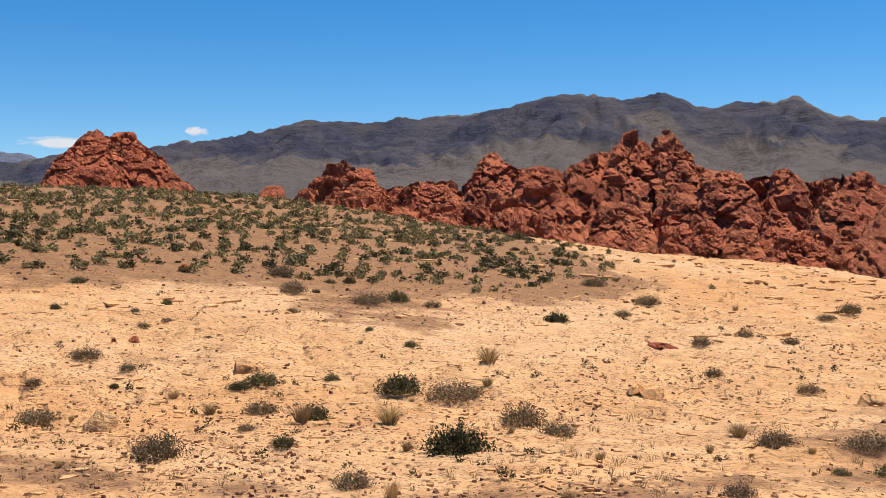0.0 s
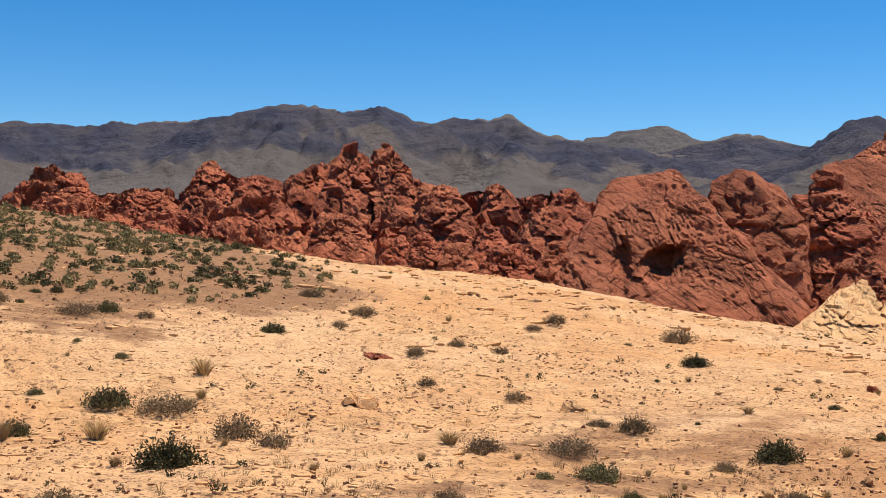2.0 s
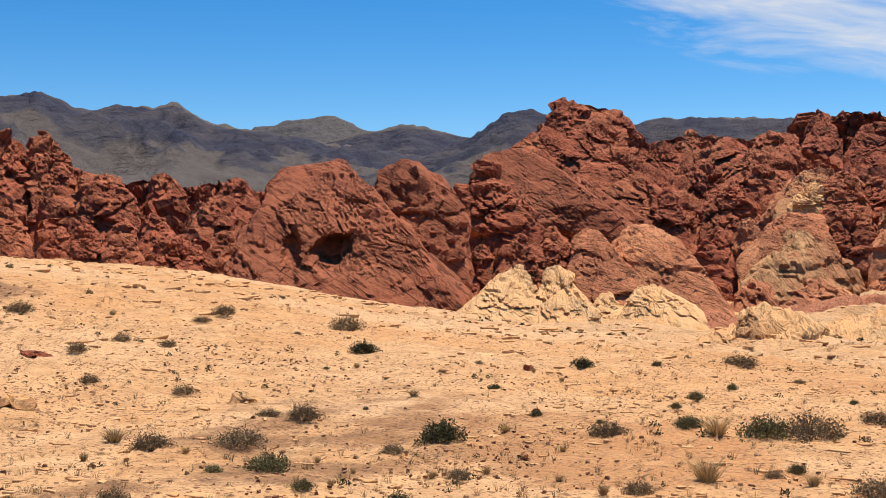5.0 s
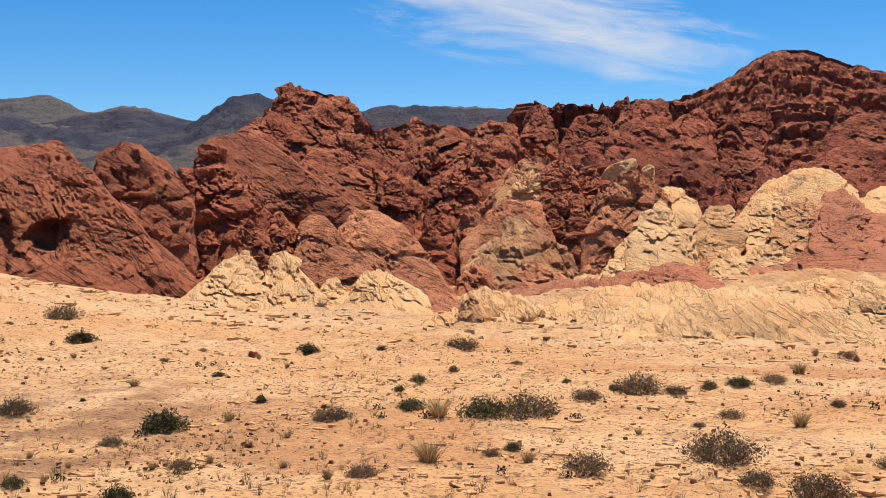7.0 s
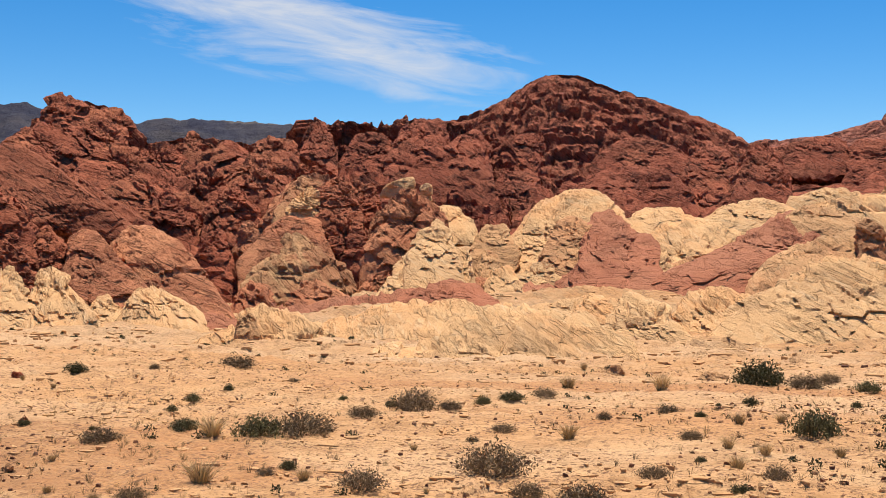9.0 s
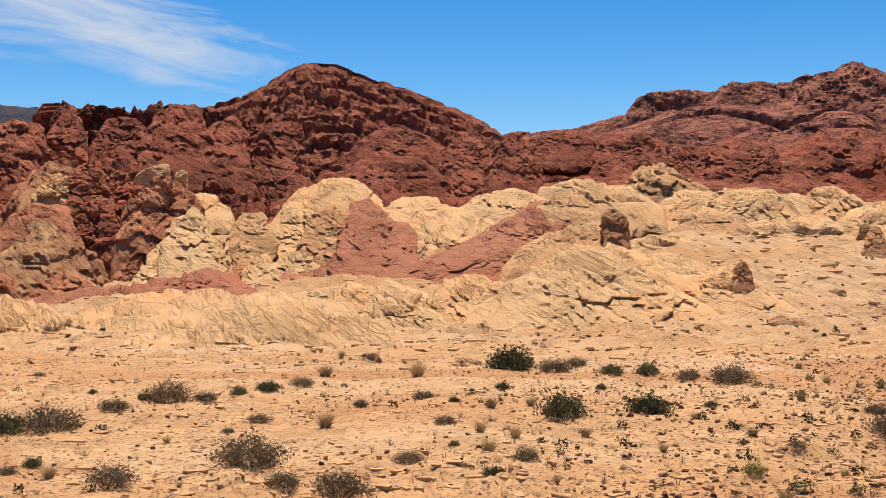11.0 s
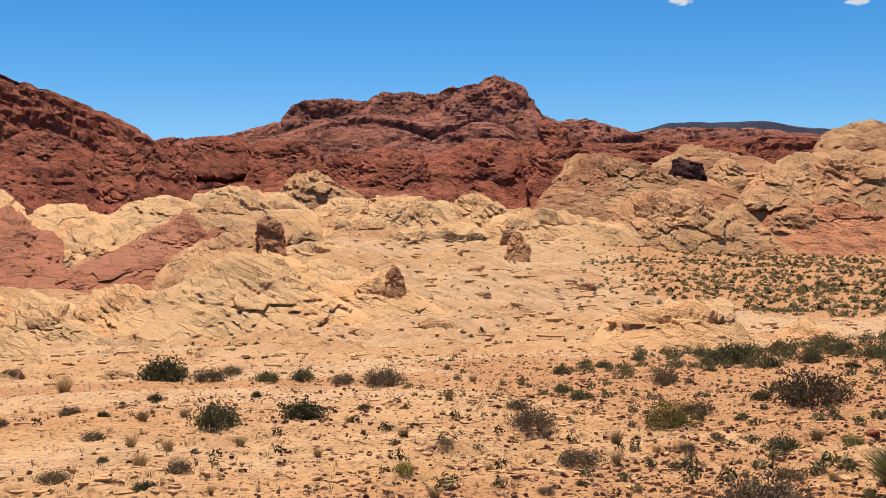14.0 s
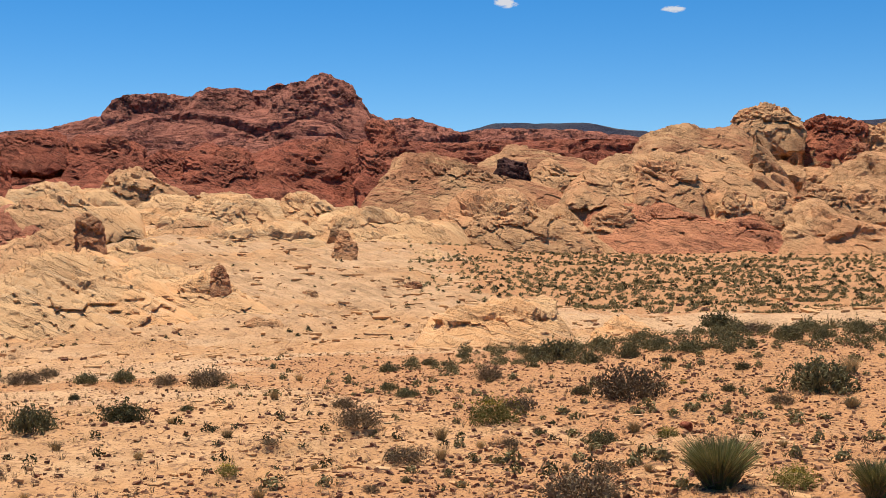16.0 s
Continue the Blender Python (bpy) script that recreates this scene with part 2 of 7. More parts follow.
def ground_material():
    m = Nodes("desert_ground", 0.95)
    beds = m.moved((4, 9, 25), (0.16, 0.5, 3.0))
    layer = m.noise(1.0, 5, 0.62, beds, 0.6)
    line = m.noise(1.1, 6, 0.68, m.moved((0, 0, 20), (0.6, 1.1, 1.0)), 0.9)
    shards = m.cells(0.9, "DISTANCE_TO_EDGE", m.warped(m.moved((0, 0, 20), (0.8, 1.0, 1.0)), 1.1, 1.3))
    slabs = m.cells(0.16, "DISTANCE_TO_EDGE", m.warped(m.moved((6, 12, 20), (0.7, 1.0, 2.2)), 0.35, 2.6))
    shown = m.ramp(m.noise(0.5, 4, 0.65), [(0.49, 0.0), (0.61, 1.0)])
    beds2 = m.noise(1.0, 4, 0.6, m.moved(dipping(22, 72), (0.12, 0.12, 3.0)), 0.4)
    patch = m.noise(0.12, 4, 0.6)
    mid = m.noise(0.8, 5, 0.65)
    fine = m.noise(9.0, 6, 0.75)
    rock = m.mix(m.ramp(patch, [(0.38, 0.0), (0.62, 1.0)]), (0.76, 0.41, 0.18), (0.82, 0.49, 0.245))
    rock = m.mix(m.ramp(mid, [(0.40, 0.0), (0.64, 0.75)]), rock, (0.56, 0.29, 0.125))
    rock = m.mix(m.ramp(layer, [(0.55, 0.0), (0.7, 0.5)]), rock, (0.84, 0.55, 0.29))
    rock = m.mix(m.ramp(line, [(0.56, 0.0), (0.72, 0.35)]), rock, (0.40, 0.23, 0.11))
    rock = m.mix(m.maths("MULTIPLY", m.maths("MULTIPLY", m.ramp(slabs, [(0.0, 0.85), (0.03, 0.0)]), m.attr("slick")), m.ramp(m.noise(0.09, 4, 0.65), [(0.44, 0.0), (0.56, 1.0)])), rock, (0.20, 0.10, 0.05))
    rock = m.mix(m.maths("MULTIPLY", m.attr("slick"), m.ramp(m.noise(0.05, 5, 0.6), [(0.5, 0.0), (0.66, 0.6)])), rock, (0.55, 0.27, 0.11))
    rock = m.mix(m.maths("MULTIPLY", m.ramp(shards, [(0.0, 0.12), (0.035, 0.0)]), shown), rock, (0.15, 0.075, 0.04))
    wide = m.noise(0.035, 4, 0.6, None, 0.5)
    rock = m.mix(m.ramp(wide, [(0.46, 0.0), (0.60, 0.6)]), rock, (0.82, 0.53, 0.30))
    rock = m.mix(m.ramp(wide, [(0.36, 0.6), (0.46, 0.0)]), rock, (0.70, 0.345, 0.14))
    trace = m.noise(0.55, 4, 0.6, m.moved((5, 10, 30), (0.35, 0.9, 1.6)), 0.4)
    trace2 = m.noise(0.5, 3, 0.55, m.moved(dipping(22, 72), (0.14, 0.14, 2.0)), 0.5)
    cut = m.maths("MAXIMUM", m.ramp(trace, [(0.482, 0.0), (0.497, 1.0), (0.503, 1.0), (0.518, 0.0)]), m.maths("MULTIPLY", m.attr("slick"), m.ramp(trace2, [(0.465, 0.0), (0.495, 1.0), (0.505, 1.0), (0.535, 0.0)])))
    cut = m.maths("MULTIPLY", cut, m.ramp(m.noise(0.22, 4, 0.65), [(0.47, 0.0), (0.58, 1.0)]))
    rock = m.mix(m.maths("MULTIPLY", cut, 0.12), rock, (0.17, 0.085, 0.045))
    rock = m.mix(m.maths("MULTIPLY", m.attr("slick"), m.ramp(beds2, [(0.50, 0.0), (0.62, 0.6)])), rock, (0.42, 0.26, 0.13))
    rock = m.mix(m.ramp(fine, [(0.58, 0.0), (0.75, 0.45)]), rock, (0.36, 0.20, 0.11))
    grit = m.cells(7.0, "F1", None, 1)
    chips = m.mix(0.45, (0.68, 0.345, 0.145), m.ramp(grit, [(0.0, (0.16, 0.07, 0.045)), (0.35, (0.34, 0.17, 0.09)), (0.7, (0.48, 0.31, 0.17)), (1.0, (0.24, 0.12, 0.08))]))
    soil = m.mix(m.ramp(fine, [(0.4, 0.0), (0.6, 1.0)]), chips, (0.75, 0.37, 0.15))
    soil = m.mix(m.ramp(mid, [(0.35, 0.0), (0.7, 0.55)]), soil, (0.56, 0.25, 0.105))
    soil = m.mix(m.maths("MULTIPLY", m.attr("gravel"), m.ramp(m.noise(1.3, 6, 0.7), [(0.30, 0.6), (0.60, 1.0)])), soil, (0.31, 0.165, 0.083))
    edge = m.maths("ADD", m.attr("soil"), m.maths("MULTIPLY", m.maths("SUBTRACT", m.noise(0.55, 6, 0.7), 0.5), 0.9))
    col = m.mix(m.ramp(edge, [(0.42, 0.0), (0.58, 1.0)]), rock, soil)
    litter = m.ramp(m.noise(0.35, 5, 0.7), [(0.32, 0.0), (0.52, 1.0)])
    for size_, cut_ in ((11.0, 0.34), (5.5, 0.30), (2.6, 0.18)):
        dots = m.maths("LESS_THAN", m.cells(size_, "F1", m.warped(m.coord, size_ * 1.5, 0.6 / size_)), m.maths("MULTIPLY", m.maths("ADD", m.cells(size_, "F1", None, 1), 0.25), cut_))
        col = m.mix(m.maths("MULTIPLY", m.maths("MULTIPLY", dots, 0.8), litter), col, (0.20, 0.095, 0.055))
    far = m.mix(m.ramp(m.noise(0.02, 5), [(0.4, 0.0), (0.6, 1.0)]), (0.125, 0.105, 0.088), (0.145, 0.118, 0.095))
    col = m.mix(m.attr("plain"), col, far)
    n = m.bump(layer, 0.2, 0.7)
    n = m.bump(line, 0.16, 0.9, n)
    n = m.bump(beds2, 0.30, 0.5, n)
    n = m.bump(m.maths("SUBTRACT", 1.0, cut), 0.03, 0.8, n)
    n = m.bump(m.ramp(shards, [(0.0, 0.0), (0.08, 1.0)]), 0.03, 0.8, n)
    n = m.bump(fine, 0.035, 0.9, n)
    return m.stone(col, n)


GROUND = ground_material()


def mountain_material(name, a, b, c, scale, fan=(0.165, 0.14, 0.13)):
    m = Nodes(name, 0.95)
    wash = m.noise(0.006 * scale, 6, 0.62)
    spots = m.noise(0.03 * scale, 8, 0.7)
    beds = m.noise(0.02 * scale, 6, 0.65, m.moved((0, 8, 0), (0.25, 0.25, 2.6)), 0.5)
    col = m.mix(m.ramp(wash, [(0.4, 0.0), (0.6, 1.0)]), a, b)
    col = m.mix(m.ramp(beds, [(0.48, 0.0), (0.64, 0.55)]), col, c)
    low = m.mix(m.ramp(wash, [(0.4, 0.0), (0.6, 1.0)]), fan, tuple(0.85 * v for v in fan))
    low = m.mix(m.ramp(spots, [(0.5, 0.0), (0.75, 0.4)]), low, tuple(0.6 * v for v in fan))
    edge = m.maths("ADD", m.attr("cliff"), m.maths("MULTIPLY", m.maths("SUBTRACT", spots, 0.5), 0.55))
    col = m.mix(m.ramp(edge, [(0.36, 0.0), (0.50, 1.0)]), low, col)
    n = m.bump(spots, 26 / scale, 0.8)
    n = m.bump(beds, 10 / scale, 0.8, n)
    return m.stone(col, n)


# dark rock; the blue in its tones is distance haze put into the colour
MOUNTAIN = mountain_material("hazed_volcanic_rock", (0.050, 0.052, 0.085), (0.10, 0.088, 0.10), (0.028, 0.034, 0.066), 1.0)
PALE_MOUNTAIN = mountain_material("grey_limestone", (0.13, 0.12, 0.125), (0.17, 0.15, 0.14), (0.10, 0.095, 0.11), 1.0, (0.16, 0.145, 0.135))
# haze painted in: rock and fans alike take the blue of far air
BLUE_MOUNTAIN = mountain_material("hazed_range_rock", (0.15, 0.17, 0.24), (0.17, 0.19, 0.26), (0.13, 0.15, 0.22), 1.0, (0.17, 0.19, 0.26))


# ---- mesh helpers ----
def mesh_from(name, verts, faces, mat, attrs=(), smooth=True, crease=0):
    """A mesh from numpy arrays; faces all of one size."""
    me = bpy.data.meshes.new(name)
    n, k = faces.shape
    me.vertices.add(len(verts))
    me.vertices.foreach_set("co", verts.astype(np.float32).ravel())
    me.loops.add(n * k)
    me.loops.foreach_set("vertex_index", faces.astype(np.int32).ravel())
    me.polygons.add(n)
    me.polygons.foreach_set("loop_start", np.arange(0, n * k, k, dtype=np.int32))
    me.polygons.foreach_set("use_smooth", np.full(n, smooth))
    for key, values in attrs:
        me.attributes.new(key, "FLOAT", "POINT").data.foreach_set("value", values.astype(np.float32))
    me.materials.append(mat)
    me.update()
    me.validate()
    if crease:
        me.set_sharp_from_angle(angle=radians(crease))
    return me


def grid_faces(rows, cols, wrap=False):
    i = np.arange(rows * cols).reshape(rows, cols)
    j = np.concatenate([i, i[:, :1]], 1) if wrap else i
    return np.stack([j[:-1, :-1], j[:-1, 1:], j[1:, 1:], j[1:, :-1]], -1).reshape(-1, 4)


def child(name, data, parent, place, label=""):
    """A part of a thing, at a place in the world."""
    ob = new(name, data)
    ob.parent = parent
    ob.location = Vector(place) - parent.location
    return tagged(ob, label)


def spot(az, r, z=0.0):
    """The place at a bearing (degrees right of +y) and a distance from the viewpoint."""
    a = np.radians(az)
    return np.array([r * np.sin(a), r * np.cos(a), z])


def up_to(el, r):
    """The height seen at el degrees above the level of the eye, r metres away."""
    return EYE + r * np.tan(np.radians(el))


_balls = {}


def ball(sub):
    if sub not in _balls:
        bm = bmesh.new()
        bmesh.ops.create_icosphere(bm, subdivisions=sub, radius=1)
        bm.verts.index_update()
        _balls[sub] = (np.array([v.co[:] for v in bm.verts]), np.array([[v.index for v in f.verts] for f in bm.faces]))
        bm.free()
    return _balls[sub]


def rock_mesh(name, mat, size, turn, seed, sub, flats=(), rough=0.12, bed=0.0, dip=35.0, az=0.0, joint=0.5, lean=0.8, grain=(0.7, 0.9, 1.2), carve=(), planes=15, edge=24.0, skirt=0.15):
    """A weathered mass of sandstone: a many-sided block with worn edges, split by joints and ledges.
    flats: sides of the block as (direction in degrees, 0 to the right and 90 upwards, distance from its heart in metres), square to the line of sight.
    carve: hollows (x, z, half width, half height, depth) in the face that looks to the viewpoint, in metres from its centre."""
    u, faces = ball(sub)
    # more of the mesh on the weathered, open side
    u = u + np.array([0.0, -0.42, 0.16])
    u = u / np.linalg.norm(u, axis=1)[:, None]
    size = np.array(size)
    cut = np.random.default_rng(seed + 900)
    n = cut.normal(size=(planes, 3))
    n[:, 2] = np.abs(n[:, 2]) * (1 if skirt else cut.choice([-1, 1], planes))
    n /= np.linalg.norm(n, axis=1)[:, None]
    d = np.linalg.norm(n * size, axis=1) * cut.uniform(0.86, 1.06, planes)
    sides = [(math.cos(radians(a)), 0.0, math.sin(radians(a)), reach) for a, reach in flats]
    sides += [(0, -1, 0, size[1]), (0, 1, 0, size[1]), (0, 0, -1, size[2] * (2 if skirt else 1)), (0, 0, 1, size[2]), (1, 0, 0, size[0]), (-1, 0, 0, size[0])]
    sides = np.array(sides)
    n, d = np.concatenate([n, sides[:, :3]]), np.concatenate([d, sides[:, 3]])
    whole = (np.clip(u @ n.T / d, 0, None) ** edge).sum(1) ** (-1 / edge)
    # local axes: x to the right, y away, z up, seen from the viewpoint
    rot = np.array((Matrix.Rotation(radians(-az), 3, "Z") @ Matrix.Rotation(radians(turn), 3, "Y")))
    v = u * whole[:, None] / size
    # the foot spreads into what it stands on
    v[:, :2] *= (1 + skirt * np.clip(0.25 - v[:, 2], 0, 1.2))[:, None]
    p = v * size
    mean = float(np.prod(size) ** (1 / 3))
    nrm = v / size + 1e-9
    nrm /= np.linalg.norm(nrm, axis=1)[:, None]
    q = p * np.array(grain)
    l1 = min(max(0.75 * mean, 0.8), 4.0)
    d = mean * rough * 1.2 * fbm(q / mean * 0.9, 3, seed)
    d += joint * 0.34 * (l1 * broken(q / l1, seed, 0.09) + l1 / 2.4 * 0.9 * broken(q / l1 * 2.4, seed + 2, 0.13) + l1 / 5.6 * 0.9 * broken(q / l1 * 5.6, seed + 4, 0.2))
    d += mean * 0.02 * fbm(q / mean * 9, 4, seed + 3, 0.6)
    if bed:
        n = math.sin(radians(dip)), math.cos(radians(dip))
        w = p @ rot.T
        s = (w[:, 0] * n[0] * math.cos(radians(az)) - w[:, 1] * n[0] * math.sin(radians(az)) + w[:, 2] * n[1]) / bed
        d += bed * 0.75 * ledges(s + 1.3 * fbm(p / (bed * 5), 4, seed + 5), 0.84) * np.clip(0.5 + 1.6 * fbm(p / (0.5 * mean), 2, seed + 9), 0, 1)
    p = p + nrm * d[:, None]
    for x, z, a, b, depth in carve:
        w = p @ np.array(Matrix.Rotation(radians(turn), 3, "Y")).T
        e = ((w[:, 0] - x) / a) ** 2 + ((w[:, 2] - z) / b) ** 2 + 0.5 * fbm(p / a, 3, seed + 21)
        push = depth * np.clip(1.35 - e, 0, 1) ** 0.5 * (w[:, 1] < 0.4 * size[1])
        w[:, 1] += push
        w[:, 2] += 0.25 * push * (w[:, 2] < z)
        p = w @ np.array(Matrix.Rotation(radians(turn), 3, "Y"))
    w = p @ np.array(Matrix.Rotation(radians(turn), 3, "Y")).T
    w[:, 1] += lean * w[:, 2]
    return mesh_from(name, w @ np.array(Matrix.Rotation(radians(-az), 3, "Z")).T, faces, mat, crease=24)


def rock(parent, name, mat, az, el, r, size, turn=0, seed=1, label="", **more):
    """A rock as a part of a formation; its centre at a bearing, a height and a distance; size: half width, half depth, half height."""
    px = 2 * max(size) / r * 2193
    sub = 6 if px > 260 else 5 if px > 90 else 4 if px > 36 else 3
    me = rock_mesh(name, mat, size, turn, seed, more.pop("sub", sub), az=az, **more)
    place = spot(az, r, up_to(el, r))
    if parent is None:
        ob = new(name, me)
        ob.location = place
        return ob
    return child(name, me, parent, place, label)


def formation(label, az, r, z, category="rock formation", name="rock_formation"):
    ob = new(name)
    ob.location = spot(az, r, z)
    ob.empty_display_size = 0.5
    return tagged(ob, label, category)


def crag(parent, mat, ridge, r_ridge, r_foot, foot, seed, name="crag", step=0.09, rows=110, amp=0.13, wave=9.0, dip=35.0, stretch=2.2, bed=0.0, hump=0.75, jag=0.0, label="", back=0.35, fine=0.7):
    """A face of broken rock that climbs from its foot to an uneven ridge and falls away behind.
    ridge: (bearing, height in degrees) pairs; foot: (bearing, height in metres against the eye) pairs."""
    a0, a1 = ridge[0][0], ridge[-1][0]
    step, rows = 1.15 * step, int(0.85 * rows)
    az = np.arange(a0, a1 + step * 0.5, step)
    top = np.interp(az, [a for a, _ in ridge], [e for _, e in ridge])
    ztop = r_ridge * np.tan(np.radians(top))
    zfoot = np.interp(az, [a for a, _ in foot], [z for _, z in foot])
    s = np.concatenate([np.linspace(-0.08, 1, rows), 1 + back * np.linspace(0.02, 1, rows // 5) ** 1.3])
    S, A = np.meshgrid(s, az, indexing="ij")
    up = np.where(S < 1, np.sign(S) * np.abs(S) ** hump, 1 - 1.6 * (S - 1) / back * 0.6)
    Z = zfoot + (ztop - zfoot) * up
    R = r_foot + (r_ridge - r_foot) * S
    # round the ends off
    end = np.minimum(A - a0, a1 - A)
    x, y = R * np.sin(np.radians(A)), R * np.cos(np.radians(A))
    p = np.stack([x, y, Z], -1).reshape(-1, 3)
    P = p.reshape(len(s), len(az), 3)
    du, dv = np.gradient(P, axis=0), np.gradient(P, axis=1)
    nrm = np.cross(dv, du)
    nrm /= np.linalg.norm(nrm, axis=2)[:, :, None] + 1e-9
    nrm = nrm.reshape(-1, 3)
    mid = radians((a0 + a1) / 2)
    right = np.array([math.cos(mid), -math.sin(mid), 0])
    along = right * math.cos(radians(dip)) - np.array([0, 0, 1]) * math.sin(radians(dip))
    q = p - np.outer(p @ along, along) * (1 - 1 / stretch)
    high = np.clip((ztop - zfoot), 1.0, None)
    big = np.broadcast_to(high, S.shape).reshape(-1)
    d = amp * np.minimum(big, 3.2 * wave) * (1.1 * broken(q / wave, seed, 0.1) + fine * 0.6 * broken(q / wave * 2.3, seed + 3, 0.14) + fine * 0.34 * broken(q / wave * 5.1, seed + 6, 0.2) + 0.5 * fbm(q / wave * 0.5, 2, seed + 31))
    if bed:
        t = (p @ (np.array([0, 0, 1]) * math.cos(radians(dip)) + right * math.sin(radians(dip)))) / bed
        d += bed * 0.4 * ledges(t + 1.3 * fbm(p / (bed * 7), 4, seed + 5), 0.55) * np.clip(0.5 + 1.5 * fbm(p / (bed * 9), 2, seed + 9), 0, 1)
    fade = np.clip(np.abs(S - 1) / 0.12, 0.45, 1).reshape(-1)
    p = p + nrm * (d * fade)[:, None]
    if jag:
        top_only = np.exp(-((S.reshape(-1) - 1) / 0.1) ** 2)
        p[:, 2] += jag * top_only * perlin(np.stack([np.radians(A).reshape(-1) * r_ridge / (wave * 0.5)] * 3, -1) * np.array([1, 0, 0]), seed + 8)
    # weathering has moved the skyline: lift or sink each column so that the crest keeps its line
    V = p.reshape(len(s), len(az), 3)
    line = (V[:, :, 2] / np.hypot(V[:, :, 0], V[:, :, 1])).max(0)
    lift = np.convolve(np.pad((np.tan(np.radians(top)) - line) * r_ridge, 4, mode="edge"), np.ones(9) / 9, "valid")
    V[:, :, 2] += lift * np.clip(S, 0, 1)
    p[:, 2] += EYE
    base = np.array(parent.location)
    return child(name, mesh_from(name, p - base, grid_faces(len(s), len(az)), mat, crease=26), parent, base, label)


# ---- ground ----
# heights against the eye on rings round the viewpoint: (bearing, metres)
RINGS = [
    (2.0, [(0, -1.7)]),
    (8.0, [(0, -2.5)]),
    (16.0, [(0, -3.45)]),
    (28.0, [(-20, -3.75), (60, -3.8), (94, -3.6), (106, -3.4)]),
    (45.0, [(-20, -1.5), (-8, -1.7), (0, -2.3), (5, -2.5), (10, -2.9), (16, -3.3), (24, -3.8), (34, -4.2), (46, -4.5), (60, -4.6), (78, -4.5), (84, -4.2), (88, -3.9), (94, -3.4), (100, -2.95), (106, -2.8)]),
    (70.0, [(-20, 1.3), (-11, 1.2), (-6, 0.6), (-2, 0.0), (3, -0.6), (7, -1.0), (10, -1.4), (16, -2.2), (19, -2.6), (24, -3.9), (29, -4.7), (34, -5.5), (46, -6.2), (58, -6.5), (70, -6.4), (82, -6.4), (88, -6.2), (96, -6.2), (106, -5.8)]),
    (110.0, [(-20, 5.2), (-11, 4.9), (-6, 3.5), (-2, 2.35), (3, 0.8), (7, -0.2), (10, -1.0), (16, -2.0), (19, -2.3), (24, -4.6), (29, -5.9), (34, -7.4), (46, -7.7), (58, -7.5), (70, -7.0), (76, -6.0), (82, -5.7), (88, -5.4), (106, -5.3)]),
    (150.0, [(-20, 2.0), (-6, 1.0), (3, -1.5), (10, -2.5), (19, -4.0), (24, -5.8), (32, -7.2), (46, -6.6), (52, -6.0), (58, -5.0), (64, -4.5), (70, -3.8), (76, -2.2), (82, -2.2), (88, -3.3), (106, -3.6)]),
    (210.0, [(-20, -3.0), (10, -4.0), (29, -6.0), (40, -5.0), (52, -3.0), (58, -1.0), (64, 0.5), (70, 2.0), (76, 2.6), (82, 1.0), (88, -1.0), (94, -2.4), (106, -2.4)]),
    (280.0, [(-20, -6.0), (10, -4.0), (29, -4.0), (40, -1.0), (52, 2.0), (58, 4.0), (64, 6.5), (70, 8.8), (76, 9.0), (82, 6.5), (88, 3.0), (94, 1.0), (106, 0.0)]),
    (450.0, [(-20, -6.0), (29, -3.0), (40, 2.0), (64, 12.0), (76, 14.0), (94, 10.0), (106, 8.0)]),
    (1400.0, [(-20, 6.0), (40, 10.0), (106, 10.0)]),
    (2300.0, [(-20, 30.0), (106, 30.0)]),
    (4900.0, [(-20, 60.0), (106, 60.0)]),
]
STEP = 0.175
FINE = np.arange(-26.0, 112.01, STEP)
BEARINGS = np.concatenate([FINE, np.arange(116.0, 330.1, 3.0)])
DISTANCES = np.concatenate([np.array([0.0, 3.0, 6.0, 8.0]), 10.0 * 1.0118 ** np.arange(0, 169), 72.5 * 1.0062 ** np.arange(0, 168), 206 * 1.02 ** np.arange(0, 42), 480 * 1.09 ** np.arange(0, 26), [4900.0]])


def smoothed(a, axis, times):
    for _ in range(times):
        pad = [(1, 1) if k == axis else (0, 0) for k in range(a.ndim)]
        b = np.pad(a, pad, mode="edge")
        n = a.shape[axis]
        a = 0.25 * b.take(range(0, n), axis) + 0.5 * a + 0.25 * b.take(range(2, n + 2), axis)
    return a


def ground_base():
    """Smooth heights on the grid of bearings and distances."""
    turn = np.where(BEARINGS > 220, BEARINGS - 360, BEARINGS)
    rings = []
    for r, pairs in RINGS:
        line = np.interp(turn, [a for a, _ in pairs], [z for _, z in pairs])
        rings.append(np.concatenate([smoothed(line[: len(FINE)], 0, 400), line[len(FINE):]]))
    rings = np.array(rings)
    logs = np.log([r for r, _ in RINGS])
    x = np.log(np.maximum(DISTANCES, 2.0))
    k = np.clip(np.searchsorted(logs, x, "right") - 1, 0, len(logs) - 2)
    f = ((x - logs[k]) / (logs[k + 1] - logs[k]))[:, None]
    z = rings[k] * (1 - f) + rings[k + 1] * f
    return EYE + smoothed(z, 0, 60)


def soft_box(v, lo, hi, soft):
    return 1 / (1 + np.exp(np.clip(-(v - lo) / soft, -60, 60))) / (1 + np.exp(np.clip((v - hi) / soft, -60, 60)))


R_, A_ = np.meshgrid(DISTANCES, BEARINGS, indexing="ij")
Z_ = ground_base()
X_, Y_ = R_ * np.sin(np.radians(A_)), R_ * np.cos(np.radians(A_))
P_ = np.stack([X_, Y_, 0 * X_], -1).reshape(-1, 3)
r1, a1 = R_.reshape(-1), np.where(A_ > 220, A_ - 360, A_).reshape(-1)
near = np.clip(1 - r1 / 900, 0, 1)
